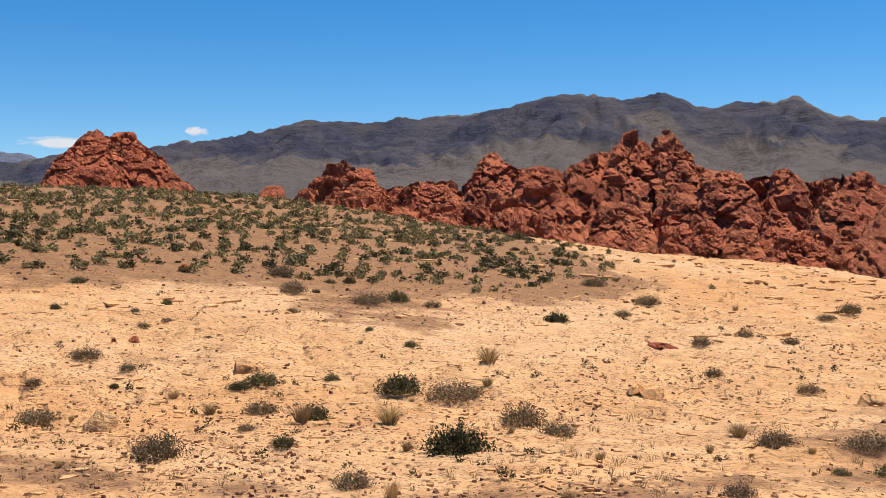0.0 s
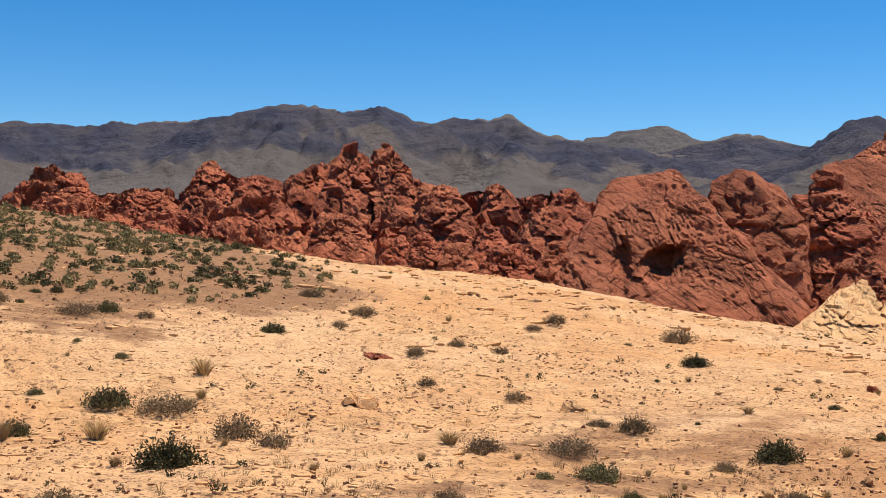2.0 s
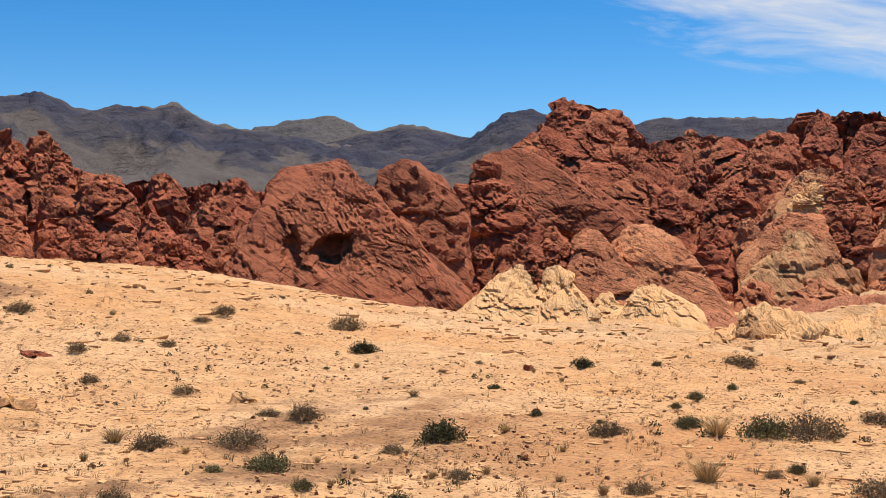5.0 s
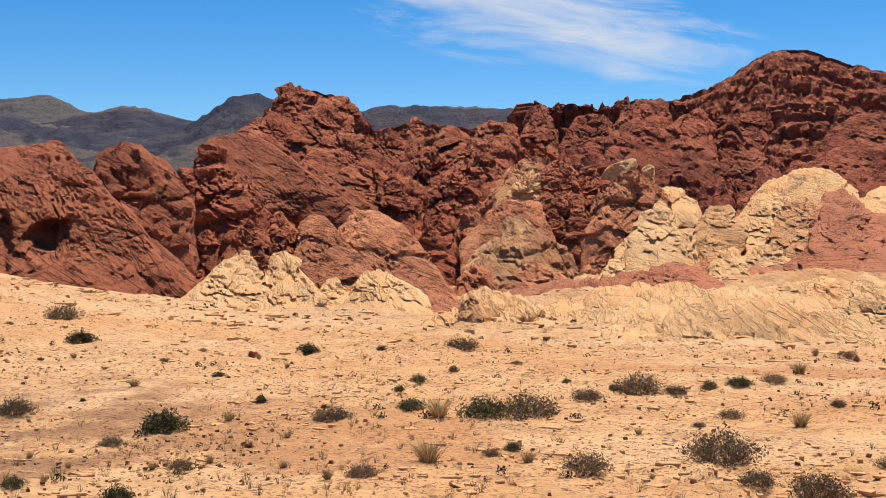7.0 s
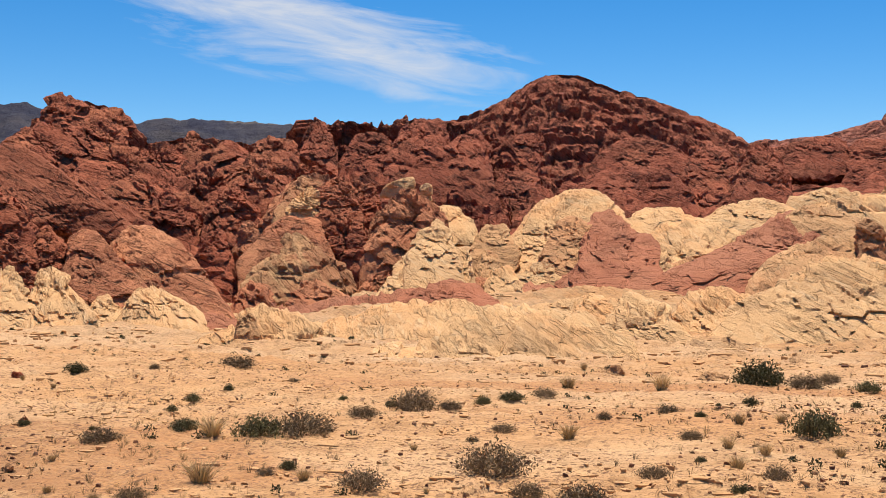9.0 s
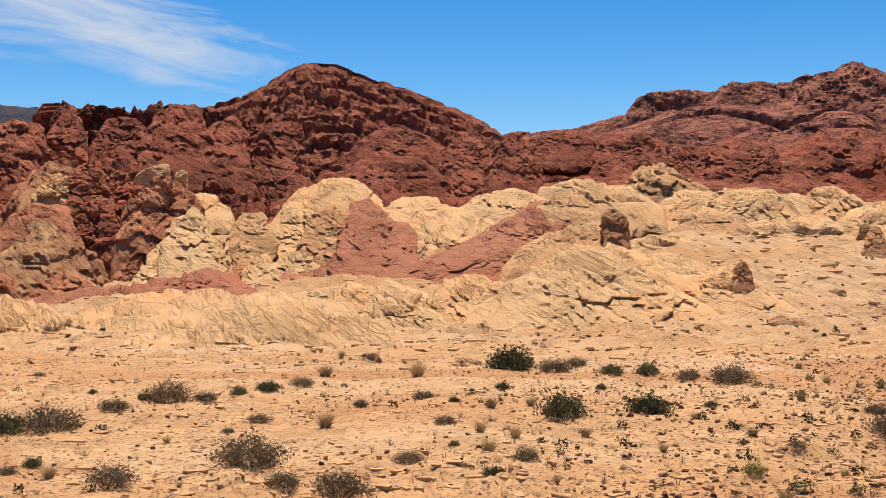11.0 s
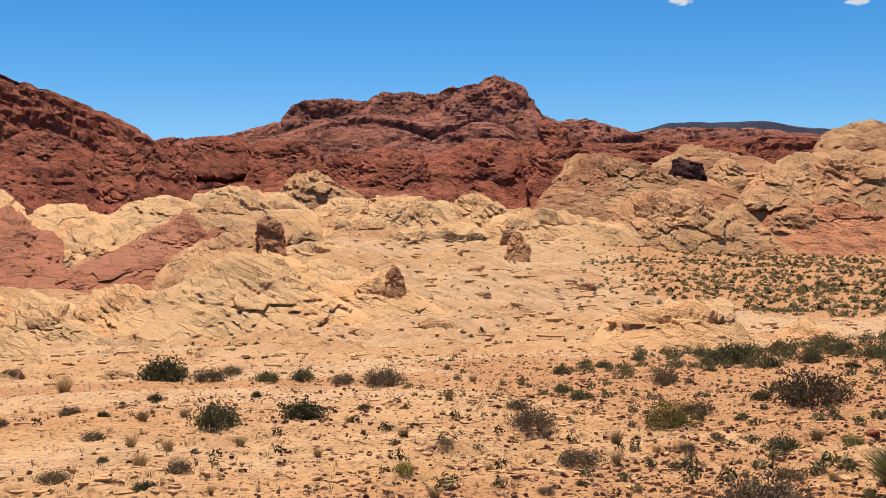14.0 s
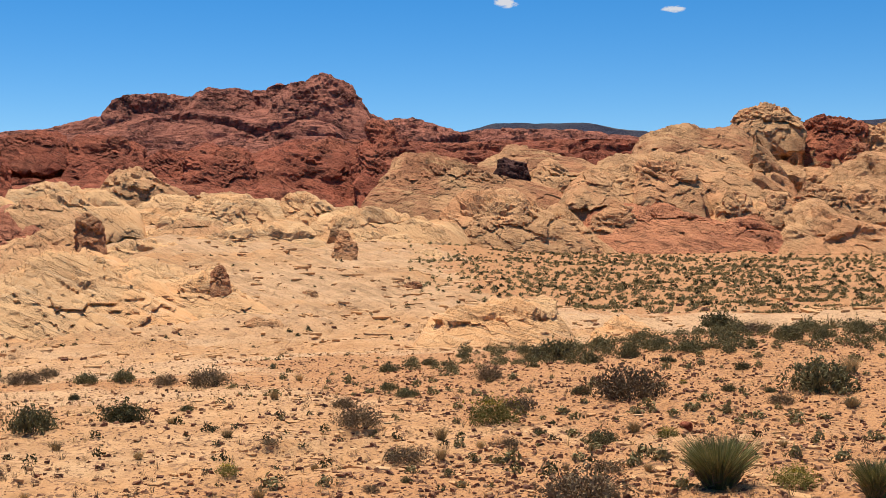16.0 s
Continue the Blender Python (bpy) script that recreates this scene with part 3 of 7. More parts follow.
# gravelly soil: the hill on the near side of the crags, the flat below the tan domes, the bank with the bushes
wander = 6 * fbm(P_ / 24, 3, 3)
soil = soft_box(a1 + 0.35 * wander, -60, 9 - 0.13 * (r1 - 60), 1.6) * soft_box(r1 + wander, 50, 400, 3.0)
soil = np.maximum(soil, soft_box(a1 + 0.4 * wander, 87.5 - 0.04 * (r1 - 110), 130, 1.6) * soft_box(r1 + 2 * wander, 100, 205, 6))
soil = np.maximum(soil, 0.95 * soft_box(a1 + 0.6 * wander + 0.35 * (r1 - 30), 82, 150, 3.0) * soft_box(r1 + 0.4 * wander, 23, 50, 2.0))
soil = np.maximum(soil, 0.62 * soft_box(r1 + wander, 0, 36, 4) * soft_box(fbm(P_ / 11, 3, 12), 0.0, 9, 0.1))
soil = np.maximum(soil, 0.8 * soft_box(r1 + 2 * wander, 44, 60, 3) * soft_box(a1, -8, 1.5, 1.5))
bare = 1 - soil
soil = np.maximum(soil, 0.75 * soft_box(a1 + 0.3 * wander, 42, 86, 2.0) * soft_box(r1 + 0.35 * wander + 0.05 * (a1 - 60), 37.5, 43, 1.0))
gravel = soft_box(a1, -70, 30, 3)
bare = 1 - soil
slick = soft_box(r1, 85, 330, 12) * soft_box(a1, 30, 125, 4) * bare
z1 = Z_.reshape(-1)
x1, y1 = X_.reshape(-1), Y_.reshape(-1)
z1 = z1 + near * (0.35 * fbm(P_ / 16, 3, 1) * np.clip(r1 / 40, 0.3, 1) + 0.12 * fbm(P_ / 4.5, 3, 5))
turned = P_ @ np.array([[0.94, 0.34, 0], [-0.34, 0.94, 0], [0, 0, 1]])
z1 = z1 + slick * (2.3 * billow(turned / np.array([22, 15, 20]), 4, 14, 0.45) + 0.5)
rough_ = np.clip(0.45 + 1.3 * fbm(P_ / 9, 3, 41), 0, 1)
# weathered beds: low scalloped steps near by, bolder ones on the slopes
z1 = z1 + bare * near * rough_ * 0.19 * billow(turned / np.array([2.6, 1.7, 1]), 4, 42, 0.6) * soft_box(r1, -50, 120, 10)
z1 = z1 + bare * near * rough_ * 0.13 * ledges((z1 + 0.05 * x1 - 0.03 * y1 + 0.35 * fbm(P_ / 5, 4, 8)) / 0.12, 0.8)
# broken edges of the topmost beds: low scarps that run across the flats
SCARPS = ((38, 2.1, 0.12, 131), (58, 3.6, 0.18, 135), (12, 1.2, 0.07, 139))


def scarp(p, strike, run, seed):
    """How far along its bed each place lies, 0 at the foot of the scarp, and how much of the scarp is left there."""
    flat = p * np.array([1, 1, 0])
    q = (p[:, 0] * math.sin(radians(strike)) + p[:, 1] * math.cos(radians(strike))) / run + 1.5 * fbm(flat / 7, 4, seed, 0.55)
    return q - np.floor(q), np.clip(2.6 * fbm(flat / 5.5, 4, seed + 2, 0.6) - 0.05, 0, 1)


for strike, run, tall, seed_ in SCARPS:
    saw, some = scarp(P_, strike, run, seed_)
    rise = np.where(saw < 0.10, saw / 0.10, 1 - (saw - 0.10) / 0.90)
    z1 = z1 + bare * near * soft_box(r1, 13, 150, 3) * some * tall * np.clip(r1 / 30, 0.7, 2.2) * (rise - 0.5)
steep_ = slick
z1 = z1 + steep_ * (0.35 + 0.65 * rough_) * 0.42 * ledges((z1 + 0.18 * x1 - 0.30 * y1 + 0.9 * fbm(P_ / 14, 4, 18)) / 0.55, 0.62)
z1 = z1 + steep_ * 0.2 * broken(np.stack([x1, y1, 2.0 * z1], -1) / 3.2, 44, 0.15) * rough_
z1 = z1 + soil * near * 0.06 * fbm(P_ / 0.5, 3, 19)
plain = soft_box(r1 - 420 * soft_box(a1, 36, 140, 2), 330, 9999, 25)
GROUND_Z = z1.reshape(R_.shape)
ground = new("ground", mesh_from("ground", np.stack([X_.reshape(-1), Y_.reshape(-1), z1], -1), grid_faces(*R_.shape, wrap=True), GROUND, [("soil", soil), ("plain", plain), ("slick", steep_), ("gravel", gravel)], crease=36))
tagged(ground, "pale cream slickrock and gravelly desert soil, cracked and ledged", "desert ground", kind="structure")
SOIL_ = soil.reshape(R_.shape)


def ground_at(az, r):
    """The ground's height at bearings and distances inside the view."""
    j = np.clip((np.asarray(az, float) - FINE[0]) / STEP, 0, len(FINE) - 1.001)
    i = np.interp(r, DISTANCES, np.arange(len(DISTANCES)))
    i = np.clip(i, 0, len(DISTANCES) - 1.001)
    i0, j0 = np.floor(i).astype(int), np.floor(j).astype(int)
    fi, fj = i - i0, j - j0
    g = GROUND_Z
    return (g[i0, j0] * (1 - fj) + g[i0, j0 + 1] * fj) * (1 - fi) + (g[i0 + 1, j0] * (1 - fj) + g[i0 + 1, j0 + 1] * fj) * fi


# ---- mountains ----
def mountain(label, mat, ridge, r_ridge, r_foot, z_foot, seed, name="mountain_range", step=0.16, rows=60, rough=1.0, power=1.9, cliffs=0.8):
    """A desert range: long fans below, gullied cliffs above, an uneven crest."""
    az = np.arange(ridge[0][0], ridge[-1][0] + step / 2, step)
    top = np.interp(az, [a for a, _ in ridge], [e for _, e in ridge])
    top = smoothed(top, 0, 3)
    ztop = r_ridge * np.tan(np.radians(top))
    s = np.concatenate([np.linspace(0, 1, rows), 1 + 0.5 * np.linspace(0.03, 1, 20)])
    S, A = np.meshgrid(s, az, indexing="ij")
    R = r_foot + (r_ridge - r_foot) * S
    up = np.where(S < 1, np.clip(S, 0, 1) ** power, 1 - 0.9 * (S - 1))
    P = np.stack([R * np.sin(np.radians(A)), R * np.cos(np.radians(A)), 0 * R], -1).reshape(-1, 3)
    high = np.broadcast_to(ztop - z_foot, S.shape)
    # spurs and gullies that run down from the crest
    q = np.stack([np.radians(A) * r_ridge / 430, R / 1500, 0 * R], -1).reshape(-1, 3) + 0.35 * np.stack([fbm(P / 420, 3, seed + 4)] * 3, -1)
    spur = (0.75 * ridged(q, 4, seed, 0.5) + 0.5 * ridged(q * np.array([3.1, 1.6, 1]), 3, seed + 2, 0.55)).reshape(S.shape)
    bite = np.clip(np.sin(np.pi * np.clip(S, 0, 1)) ** 0.6, 0, 1) * np.clip(S * 2.0 - 0.75 + 0.5 * fbm(P / 380, 3, seed + 3).reshape(S.shape), 0, 1)
    z = z_foot + high * (up + 0.30 * rough * spur * bite)
    t = z / 42 + 1.6 * fbm(P / 160, 4, seed + 6).reshape(S.shape)
    z = z + cliffs * 20 * ledges(t, 0.6) * np.clip(S * 2.2 - 1.1, 0, 1) * np.clip(fbm(P / 300, 2, seed + 12).reshape(S.shape) + 0.4, 0, 1)
    z = z + rough * (14 * fbm(P / 80, 5, seed + 7, 0.6)).reshape(S.shape) * np.clip(S * 2.4 - 1.0, 0.06, 1) * np.where(np.abs(S - 1) < 0.04, 0.7, 1)
    verts = np.stack([P[:, 0], P[:, 1], EYE + z.reshape(-1)], -1)
    cliff = np.clip((S - 0.66) * 3.2 + 0.9 * spur + 0.55 * fbm(P / 300, 4, seed + 14).reshape(S.shape), 0, 1)
    # pale gravel lies on the flat tops behind the rim
    cliff = cliff * np.clip((1.0 - S) * 30 + 0.5 + 1.2 * fbm(P / 420, 2, seed + 15).reshape(S.shape), 0.1, 1)
    ob = new(name, mesh_from(name, verts, grid_faces(*S.shape), mat, [("cliff", cliff.reshape(-1))]))
    return tagged(ob, label, "mountain", kind="structure")


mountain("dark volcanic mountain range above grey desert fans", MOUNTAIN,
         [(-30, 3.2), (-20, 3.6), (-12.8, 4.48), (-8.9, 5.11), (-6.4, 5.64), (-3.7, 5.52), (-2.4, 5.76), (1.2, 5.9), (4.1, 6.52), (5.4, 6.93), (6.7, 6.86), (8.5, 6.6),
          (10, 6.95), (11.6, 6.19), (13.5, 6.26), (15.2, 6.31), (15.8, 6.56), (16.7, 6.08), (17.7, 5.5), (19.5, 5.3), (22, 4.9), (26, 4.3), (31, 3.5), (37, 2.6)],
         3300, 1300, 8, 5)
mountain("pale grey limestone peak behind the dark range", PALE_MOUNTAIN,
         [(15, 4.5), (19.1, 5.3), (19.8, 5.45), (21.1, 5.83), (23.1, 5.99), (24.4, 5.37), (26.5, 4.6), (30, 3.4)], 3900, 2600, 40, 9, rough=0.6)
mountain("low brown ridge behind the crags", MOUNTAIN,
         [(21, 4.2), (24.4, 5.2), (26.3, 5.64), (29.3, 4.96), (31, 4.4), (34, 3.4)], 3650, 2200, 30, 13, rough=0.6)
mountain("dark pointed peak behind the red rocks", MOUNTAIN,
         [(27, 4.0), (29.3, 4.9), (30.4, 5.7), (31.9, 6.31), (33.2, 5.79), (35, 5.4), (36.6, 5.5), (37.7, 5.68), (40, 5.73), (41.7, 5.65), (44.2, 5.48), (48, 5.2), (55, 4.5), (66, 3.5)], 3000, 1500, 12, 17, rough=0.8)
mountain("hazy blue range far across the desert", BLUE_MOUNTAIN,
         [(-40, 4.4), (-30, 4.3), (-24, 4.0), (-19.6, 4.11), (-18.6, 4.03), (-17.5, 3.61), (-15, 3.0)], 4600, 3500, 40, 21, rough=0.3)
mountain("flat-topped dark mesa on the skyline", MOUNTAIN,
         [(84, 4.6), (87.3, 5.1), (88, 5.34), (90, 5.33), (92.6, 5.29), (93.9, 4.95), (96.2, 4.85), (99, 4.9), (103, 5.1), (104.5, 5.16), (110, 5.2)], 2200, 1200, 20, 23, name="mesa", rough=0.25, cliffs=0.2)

# ---- crags ----
def tier(parent, mat, ridge, share, r_ridge, r_foot, foot, seed, **more):
    """A lower step of a crag in front of its ridge: the same line, cut to a share of its height and broken up."""
    line = np.random.default_rng(seed)
    low = [math.degrees(math.atan(z / r_foot)) for z in np.interp([a for a, _ in ridge], [a for a, _ in foot], [z for _, z in foot])]
    cut = [(a + line.normal() * 0.1, b + (e - b) * np.clip(share + 0.16 * line.normal(), 0.12, 0.95)) for (a, e), b in zip(ridge, low)]
    cut.sort()
    return crag(parent, mat, cut, r_ridge, r_foot, foot, seed, **more)


left_butte = formation("isolated red sandstone butte on the shrubby hill crest", -15, 165, 2)
LEFT_BUTTE = [(-18.6, 1.2), (-18, 2.73), (-17.4, 3.73), (-16.7, 4.35), (-16.1, 4.95), (-15.6, 5.0), (-14.9, 4.75), (-14, 4.9), (-13.4, 4.4), (-12.7, 3.95), (-12.4, 3.4), (-11.4, 2.65), (-10.6, 1.2)]
crag(left_butte, RED, LEFT_BUTTE, 170, 161, [(-19, 1.5), (-10, 1.5)], 3, step=0.06, wave=2.6, rows=70, amp=0.16, dip=20, bed=0.6, stretch=2.6)
tier(left_butte, RED, LEFT_BUTTE, 0.62, 161, 150, [(-19, 1.5), (-10, 1.5)], 43, step=0.08, wave=2.4, rows=70, amp=0.16, dip=20, bed=0.6)

crag_left = formation("jagged red sandstone crags behind the hill", 2, 190, -2)
CRAG_LEFT = [(-7.6, 1.2), (-6.9, 2.0), (-6.2, 2.7), (-5.6, 3.19), (-5.3, 3.65), (-4.5, 3.85), (-4, 3.45), (-3.3, 3.5), (-3.1, 2.67), (-2.4, 2.54), (-1.1, 2.87), (0.4, 2.9), (0.8, 2.45),
             (1.5, 3.18), (2, 4.1), (2.7, 3.65), (3.6, 3.45), (5.0, 3.05), (6.4, 2.5)]
FOOT_LEFT = [(-8, 2.5), (0, 0.0), (6, -3)]
crag(crag_left, RED, CRAG_LEFT, 210, 196, FOOT_LEFT, 4, step=0.07, rows=60, wave=3.0, amp=0.17, dip=24, bed=0.7, jag=0.6, stretch=2.4)
tier(crag_left, RED, CRAG_LEFT, 0.65, 188, 176, FOOT_LEFT, 44, step=0.1, rows=50, wave=3.0, amp=0.17, dip=30, stretch=2.0, jag=0.5)
tier(crag_left, RED, CRAG_LEFT[8:], 0.36, 172, 162, FOOT_LEFT, 45, step=0.1, rows=36, wave=2.6, amp=0.17, dip=30, stretch=2.0, jag=0.4)
crag_twin = formation("tall twin-topped red sandstone crag with dark clefts", 9, 200, -4)
CRAG_TWIN = [(4.6, 2.4), (5.6, 3.0), (6, 3.6), (6.9, 4.0), (7.8, 4.25), (8.5, 4.72), (9.1, 4.5), (9.45, 3.6), (9.7, 4.4), (10.1, 4.88), (10.9, 4.58), (11.4, 3.58), (12.3, 3.18), (13, 2.6)]
FOOT_TWIN = [(4, -1), (13, -5)]
crag(crag_twin, RED, CRAG_TWIN, 222, 205, FOOT_TWIN, 5, step=0.07, rows=72, wave=3.6, amp=0.17, dip=-62, stretch=3.0, jag=0.4)
tier(crag_twin, RED, CRAG_TWIN, 0.68, 200, 186, FOOT_TWIN, 46, step=0.1, rows=57, wave=3.4, amp=0.18, dip=40, stretch=2.2, jag=0.5)
tier(crag_twin, RED, CRAG_TWIN, 0.40, 182, 168, FOOT_TWIN, 47, step=0.1, rows=43, wave=3.0, amp=0.18, dip=35, stretch=2.0, jag=0.4)
crag_low = formation("broken low red sandstone crags", 16, 190, -5)
CRAG_LOW = [(11.6, 2.2), (12.3, 3.1), (13.6, 2.8), (14.9, 3.0), (15.5, 3.15), (16.1, 2.5), (16.8, 2.75), (18.3, 2.9), (19.6, 2.5), (21.5, 2.0)]
FOOT_LOW = [(11, -4), (22, -6)]
crag(crag_low, RED, CRAG_LOW, 225, 210, FOOT_LOW, 6, step=0.07, rows=60, wave=3.2, amp=0.17, dip=40, stretch=1.8, jag=0.6)
tier(crag_low, RED, CRAG_LOW, 0.7, 200, 186, FOOT_LOW, 48, step=0.1, rows=50, wave=3.4, amp=0.18, dip=35, stretch=2.0, jag=0.6)
tier(crag_low, RED, CRAG_LOW, 0.45, 178, 165, FOOT_LOW, 49, step=0.1, rows=43, wave=3.2, amp=0.18, dip=30, stretch=1.8, jag=0.5)
tier(crag_low, RED, CRAG_LOW, 0.28, 160, 150, FOOT_LOW, 50, step=0.1, rows=36, wave=3.0, amp=0.18, dip=20, stretch=1.8, jag=0.4)

crag_back = formation("great red sandstone mass above the slanting slabs", 36, 240, -2)
CRAG_BACK = [(27.5, 1.5), (29.7, 3.4), (31.7, 4.7), (33.4, 5.85), (34.3, 6.38), (35.7, 6.1), (36.9, 5.2), (37.7, 4.45), (39.3, 4.9), (40.7, 4.75), (41.7, 4.6), (43, 4.6), (44, 4.2), (46, 3.4)]
FOOT_BACK = [(27, -4), (46, 0)]
crag(crag_back, RED, CRAG_BACK, 275, 250, FOOT_BACK, 7, step=0.085, rows=90, wave=4.6, amp=0.15, dip=38, stretch=2.2, jag=0.8)
tier(crag_back, RED, CRAG_BACK, 0.72, 240, 222, FOOT_BACK, 51, step=0.1, rows=64, wave=4.4, amp=0.16, dip=38, stretch=2.2, jag=0.7)
tier(crag_back, RED, CRAG_BACK, 0.48, 215, 198, [(27, -5), (46, -2)], 52, step=0.1, rows=57, wave=4.2, amp=0.16, dip=34, stretch=2.0, jag=0.6)
tier(crag_back, RED, CRAG_BACK, 0.28, 192, 178, [(27, -6), (46, -4)], 53, step=0.1, rows=43, wave=4.0, amp=0.16, dip=30, stretch=2.0, jag=0.5)

crag_ridge = formation("dark red sandstone ridge with upright knobs", 47, 330, 8)
CRAG_RIDGE = [(42.5, 3.0), (44.2, 4.5), (44.5, 5.75), (45.1, 5.4), (46.1, 5.7), (48.3, 5.5), (49.1, 5.85), (50.6, 5.7), (52, 5.4), (54, 4.5)]
crag(crag_ridge, DEEP_RED, CRAG_RIDGE, 335, 316, [(42, 5), (54, 8)], 8, step=0.06, rows=90, wave=6.5, amp=0.2, dip=-68, stretch=2.5, jag=1.2)
tier(crag_ridge, DEEP_RED, CRAG_RIDGE, 0.6, 306, 268, [(42, -1), (54, 2)], 54, step=0.1, rows=60, wave=6.0, amp=0.15, dip=30, stretch=2.2, jag=0.8, hump=1.0)
tier(crag_ridge, DEEP_RED, CRAG_RIDGE, 0.38, 282, 232, [(42, -5), (54, -2)], 55, step=0.1, rows=60, wave=5.0, amp=0.14, dip=20, stretch=2.2, jag=0.8, hump=1.05)

hill = formation("broad dark red sandstone hill with dipping beds", 57, 360, 8, name="rock_hill", category="rock hill")
HILL = [(47.5, 4.2), (50.6, 5.6), (52.2, 6.05), (53.7, 6.7), (54.8, 7.5), (55.8, 7.82), (57.1, 7.75), (58.7, 7.12), (60.5, 6.6), (63.1, 5.55), (64.4, 4.8), (65.4, 4.0), (66.2, 2.6), (67, 1.2)]
crag(hill, DEEP_RED, HILL, 455, 345, [(47, 3), (58, 7), (67, 7)], 9, step=0.085, rows=130, wave=11, amp=0.06, dip=26, stretch=2.4, bed=0.7, hump=0.92, fine=1.0)
tier(hill, DEEP_RED, HILL, 0.36, 330, 296, [(47, 1), (58, 3), (67, 6)], 56, step=0.1, rows=64, wave=8, amp=0.12, dip=22, stretch=3.0, bed=1.6, hump=1.0, fine=0.6)
tier(hill, DEEP_RED, HILL[3:], 0.18, 292, 245, [(47, -1), (58, 0), (67, 2)], 57, step=0.1, rows=43, wave=7, amp=0.12, dip=15, stretch=3.0, bed=1.2, hump=1.0, fine=0.6)

ridge_far = formation("maroon sandstone ridge and butte with a cliffed rim", 76, 560, 14)
crag(ridge_far, MAROON, [(63, 4.2), (65, 4.7), (67.9, 4.85), (69.4, 5.3), (70.5, 5.55), (71.2, 6.2), (73.1, 6.5), (74.3, 6.45), (74.7, 6.75), (76, 6.58), (77, 6.68), (77.9, 7.0), (79.3, 7.22), (80.6, 7.05),
                         (81.2, 6.55), (82, 5.9), (83.1, 5.5), (84.3, 5.6), (86.7, 4.9), (88, 5.1), (92, 5.0), (94, 4.7), (98, 4.4), (104, 4.2)],
     620, 500, [(63, 22), (104, 18)], 11, step=0.09, rows=110, wave=20, amp=0.065, dip=72, stretch=1.9, hump=0.6, jag=2.0, fine=0.8)
crag(ridge_far, MAROON, [(66.5, 3.4), (68.5, 4.6), (70.5, 5.0), (72.6, 5.7), (74.6, 5.9), (77, 5.6), (79.0, 6.0), (80.6, 5.7), (82, 4.7), (84, 4.0)], 540, 470, [(63, 16), (84, 14)], 62, step=0.1, rows=70, wave=24, amp=0.05, dip=12, stretch=2.6, bed=2.4, hump=0.7, fine=0.7, name="buttress")
red_slope = formation("long red sandstone slope in curved ledges", 78, 380, 14)
RED_SLOPE = [(64.5, 2.4), (67, 3.4), (70, 3.9), (73, 3.7), (75.5, 3.6), (78, 4.2), (80.5, 4.6), (83.3, 4.6), (86, 4.4), (90, 4.6), (95, 4.5), (100, 4.3)]
crag(red_slope, DEEP_RED, RED_SLOPE, 430, 375, [(64, 12), (74, 12), (84, 10), (100, 6)], 12, step=0.085, rows=80, wave=13, amp=0.10, fine=0.5, dip=14, stretch=3.0, bed=1.8, hump=0.7)
tier(red_slope, DEEP_RED, RED_SLOPE, 0.6, 350, 305, [(64, 10), (74, 10), (84, 6), (100, 2)], 58, step=0.1, rows=57, wave=12, amp=0.10, fine=0.5, dip=10, stretch=3.0, bed=1.6, hump=0.7)

domes = formation("rounded tan sandstone domes in dipping beds", 92, 270, 0, name="rock_domes")
DOMES = [(82, 1.4), (83.3, 3.7), (85.1, 3.2), (87.7, 3.0), (90.3, 3.4), (92.6, 3.1), (94.7, 3.6), (96.5, 4.2), (98.5, 4.75), (99.1, 5.5), (99.9, 5.85), (101.4, 5.35), (102, 5.1), (103.1, 5.2), (104.5, 5.0), (106, 4.7), (110, 4.5), (116, 3)]
crag(domes, TAN, DOMES, 330, 275, [(82, 4.0), (86, 2.0), (92, 0), (116, 0)], 13, step=0.085, rows=90, wave=14, amp=0.09, fine=0.5, dip=22, stretch=3.2, bed=1.2, hump=0.75, jag=0.5)
tier(domes, TAN, DOMES, 0.58, 262, 232, [(82, 2.0), (86, 0.0), (92, -2), (116, -2)], 59, step=0.1, rows=64, wave=14, amp=0.09, fine=0.5, dip=22, stretch=2.8, bed=1.0, hump=0.7)
tier(domes, TAN, DOMES[3:], 0.34, 226, 203, [(82, 0.0), (86, -1.0), (92, -3), (116, -3)], 60, step=0.1, rows=50, wave=13, amp=0.09, fine=0.5, dip=20, stretch=2.8, bed=0.9, hump=0.65)
tier(domes, TAN, [(a, e) for a, e in DOMES if a > 95], 0.93, 318, 274, [(82, 2.0), (116, 0)], 63, step=0.085, rows=80, wave=4.2, amp=0.24, dip=10, stretch=1.2, hump=1.0, fine=1.0, jag=0.8, name="scree", label="slope of broken brown rubble")
SLABBY = dict(joint=0.3, bed=0.5, dip=45, lean=1.1, planes=12)
BLOCKY = dict(joint=0.8, lean=0.6, planes=18)
CAP = dict(joint=0.3, bed=0.3, dip=15, lean=0.3, skirt=0.0, edge=12.0)
SMOOTH = dict(joint=0.5, bed=0.9, dip=25, lean=1.9, rough=0.26, planes=12, edge=26.0, skirt=0.3)
BEDDED = dict(joint=0.6, bed=0.8, dip=28, lean=1.5, rough=0.16, planes=12, edge=18.0, skirt=0.22)
DOMED = dict(joint=0.42, bed=1.4, dip=24, lean=0.95, rough=0.2, planes=13, edge=22.0, skirt=0.06)
alcove = formation("great red sandstone slab with a deep shaded alcove", 23.1, 118, -4.6)
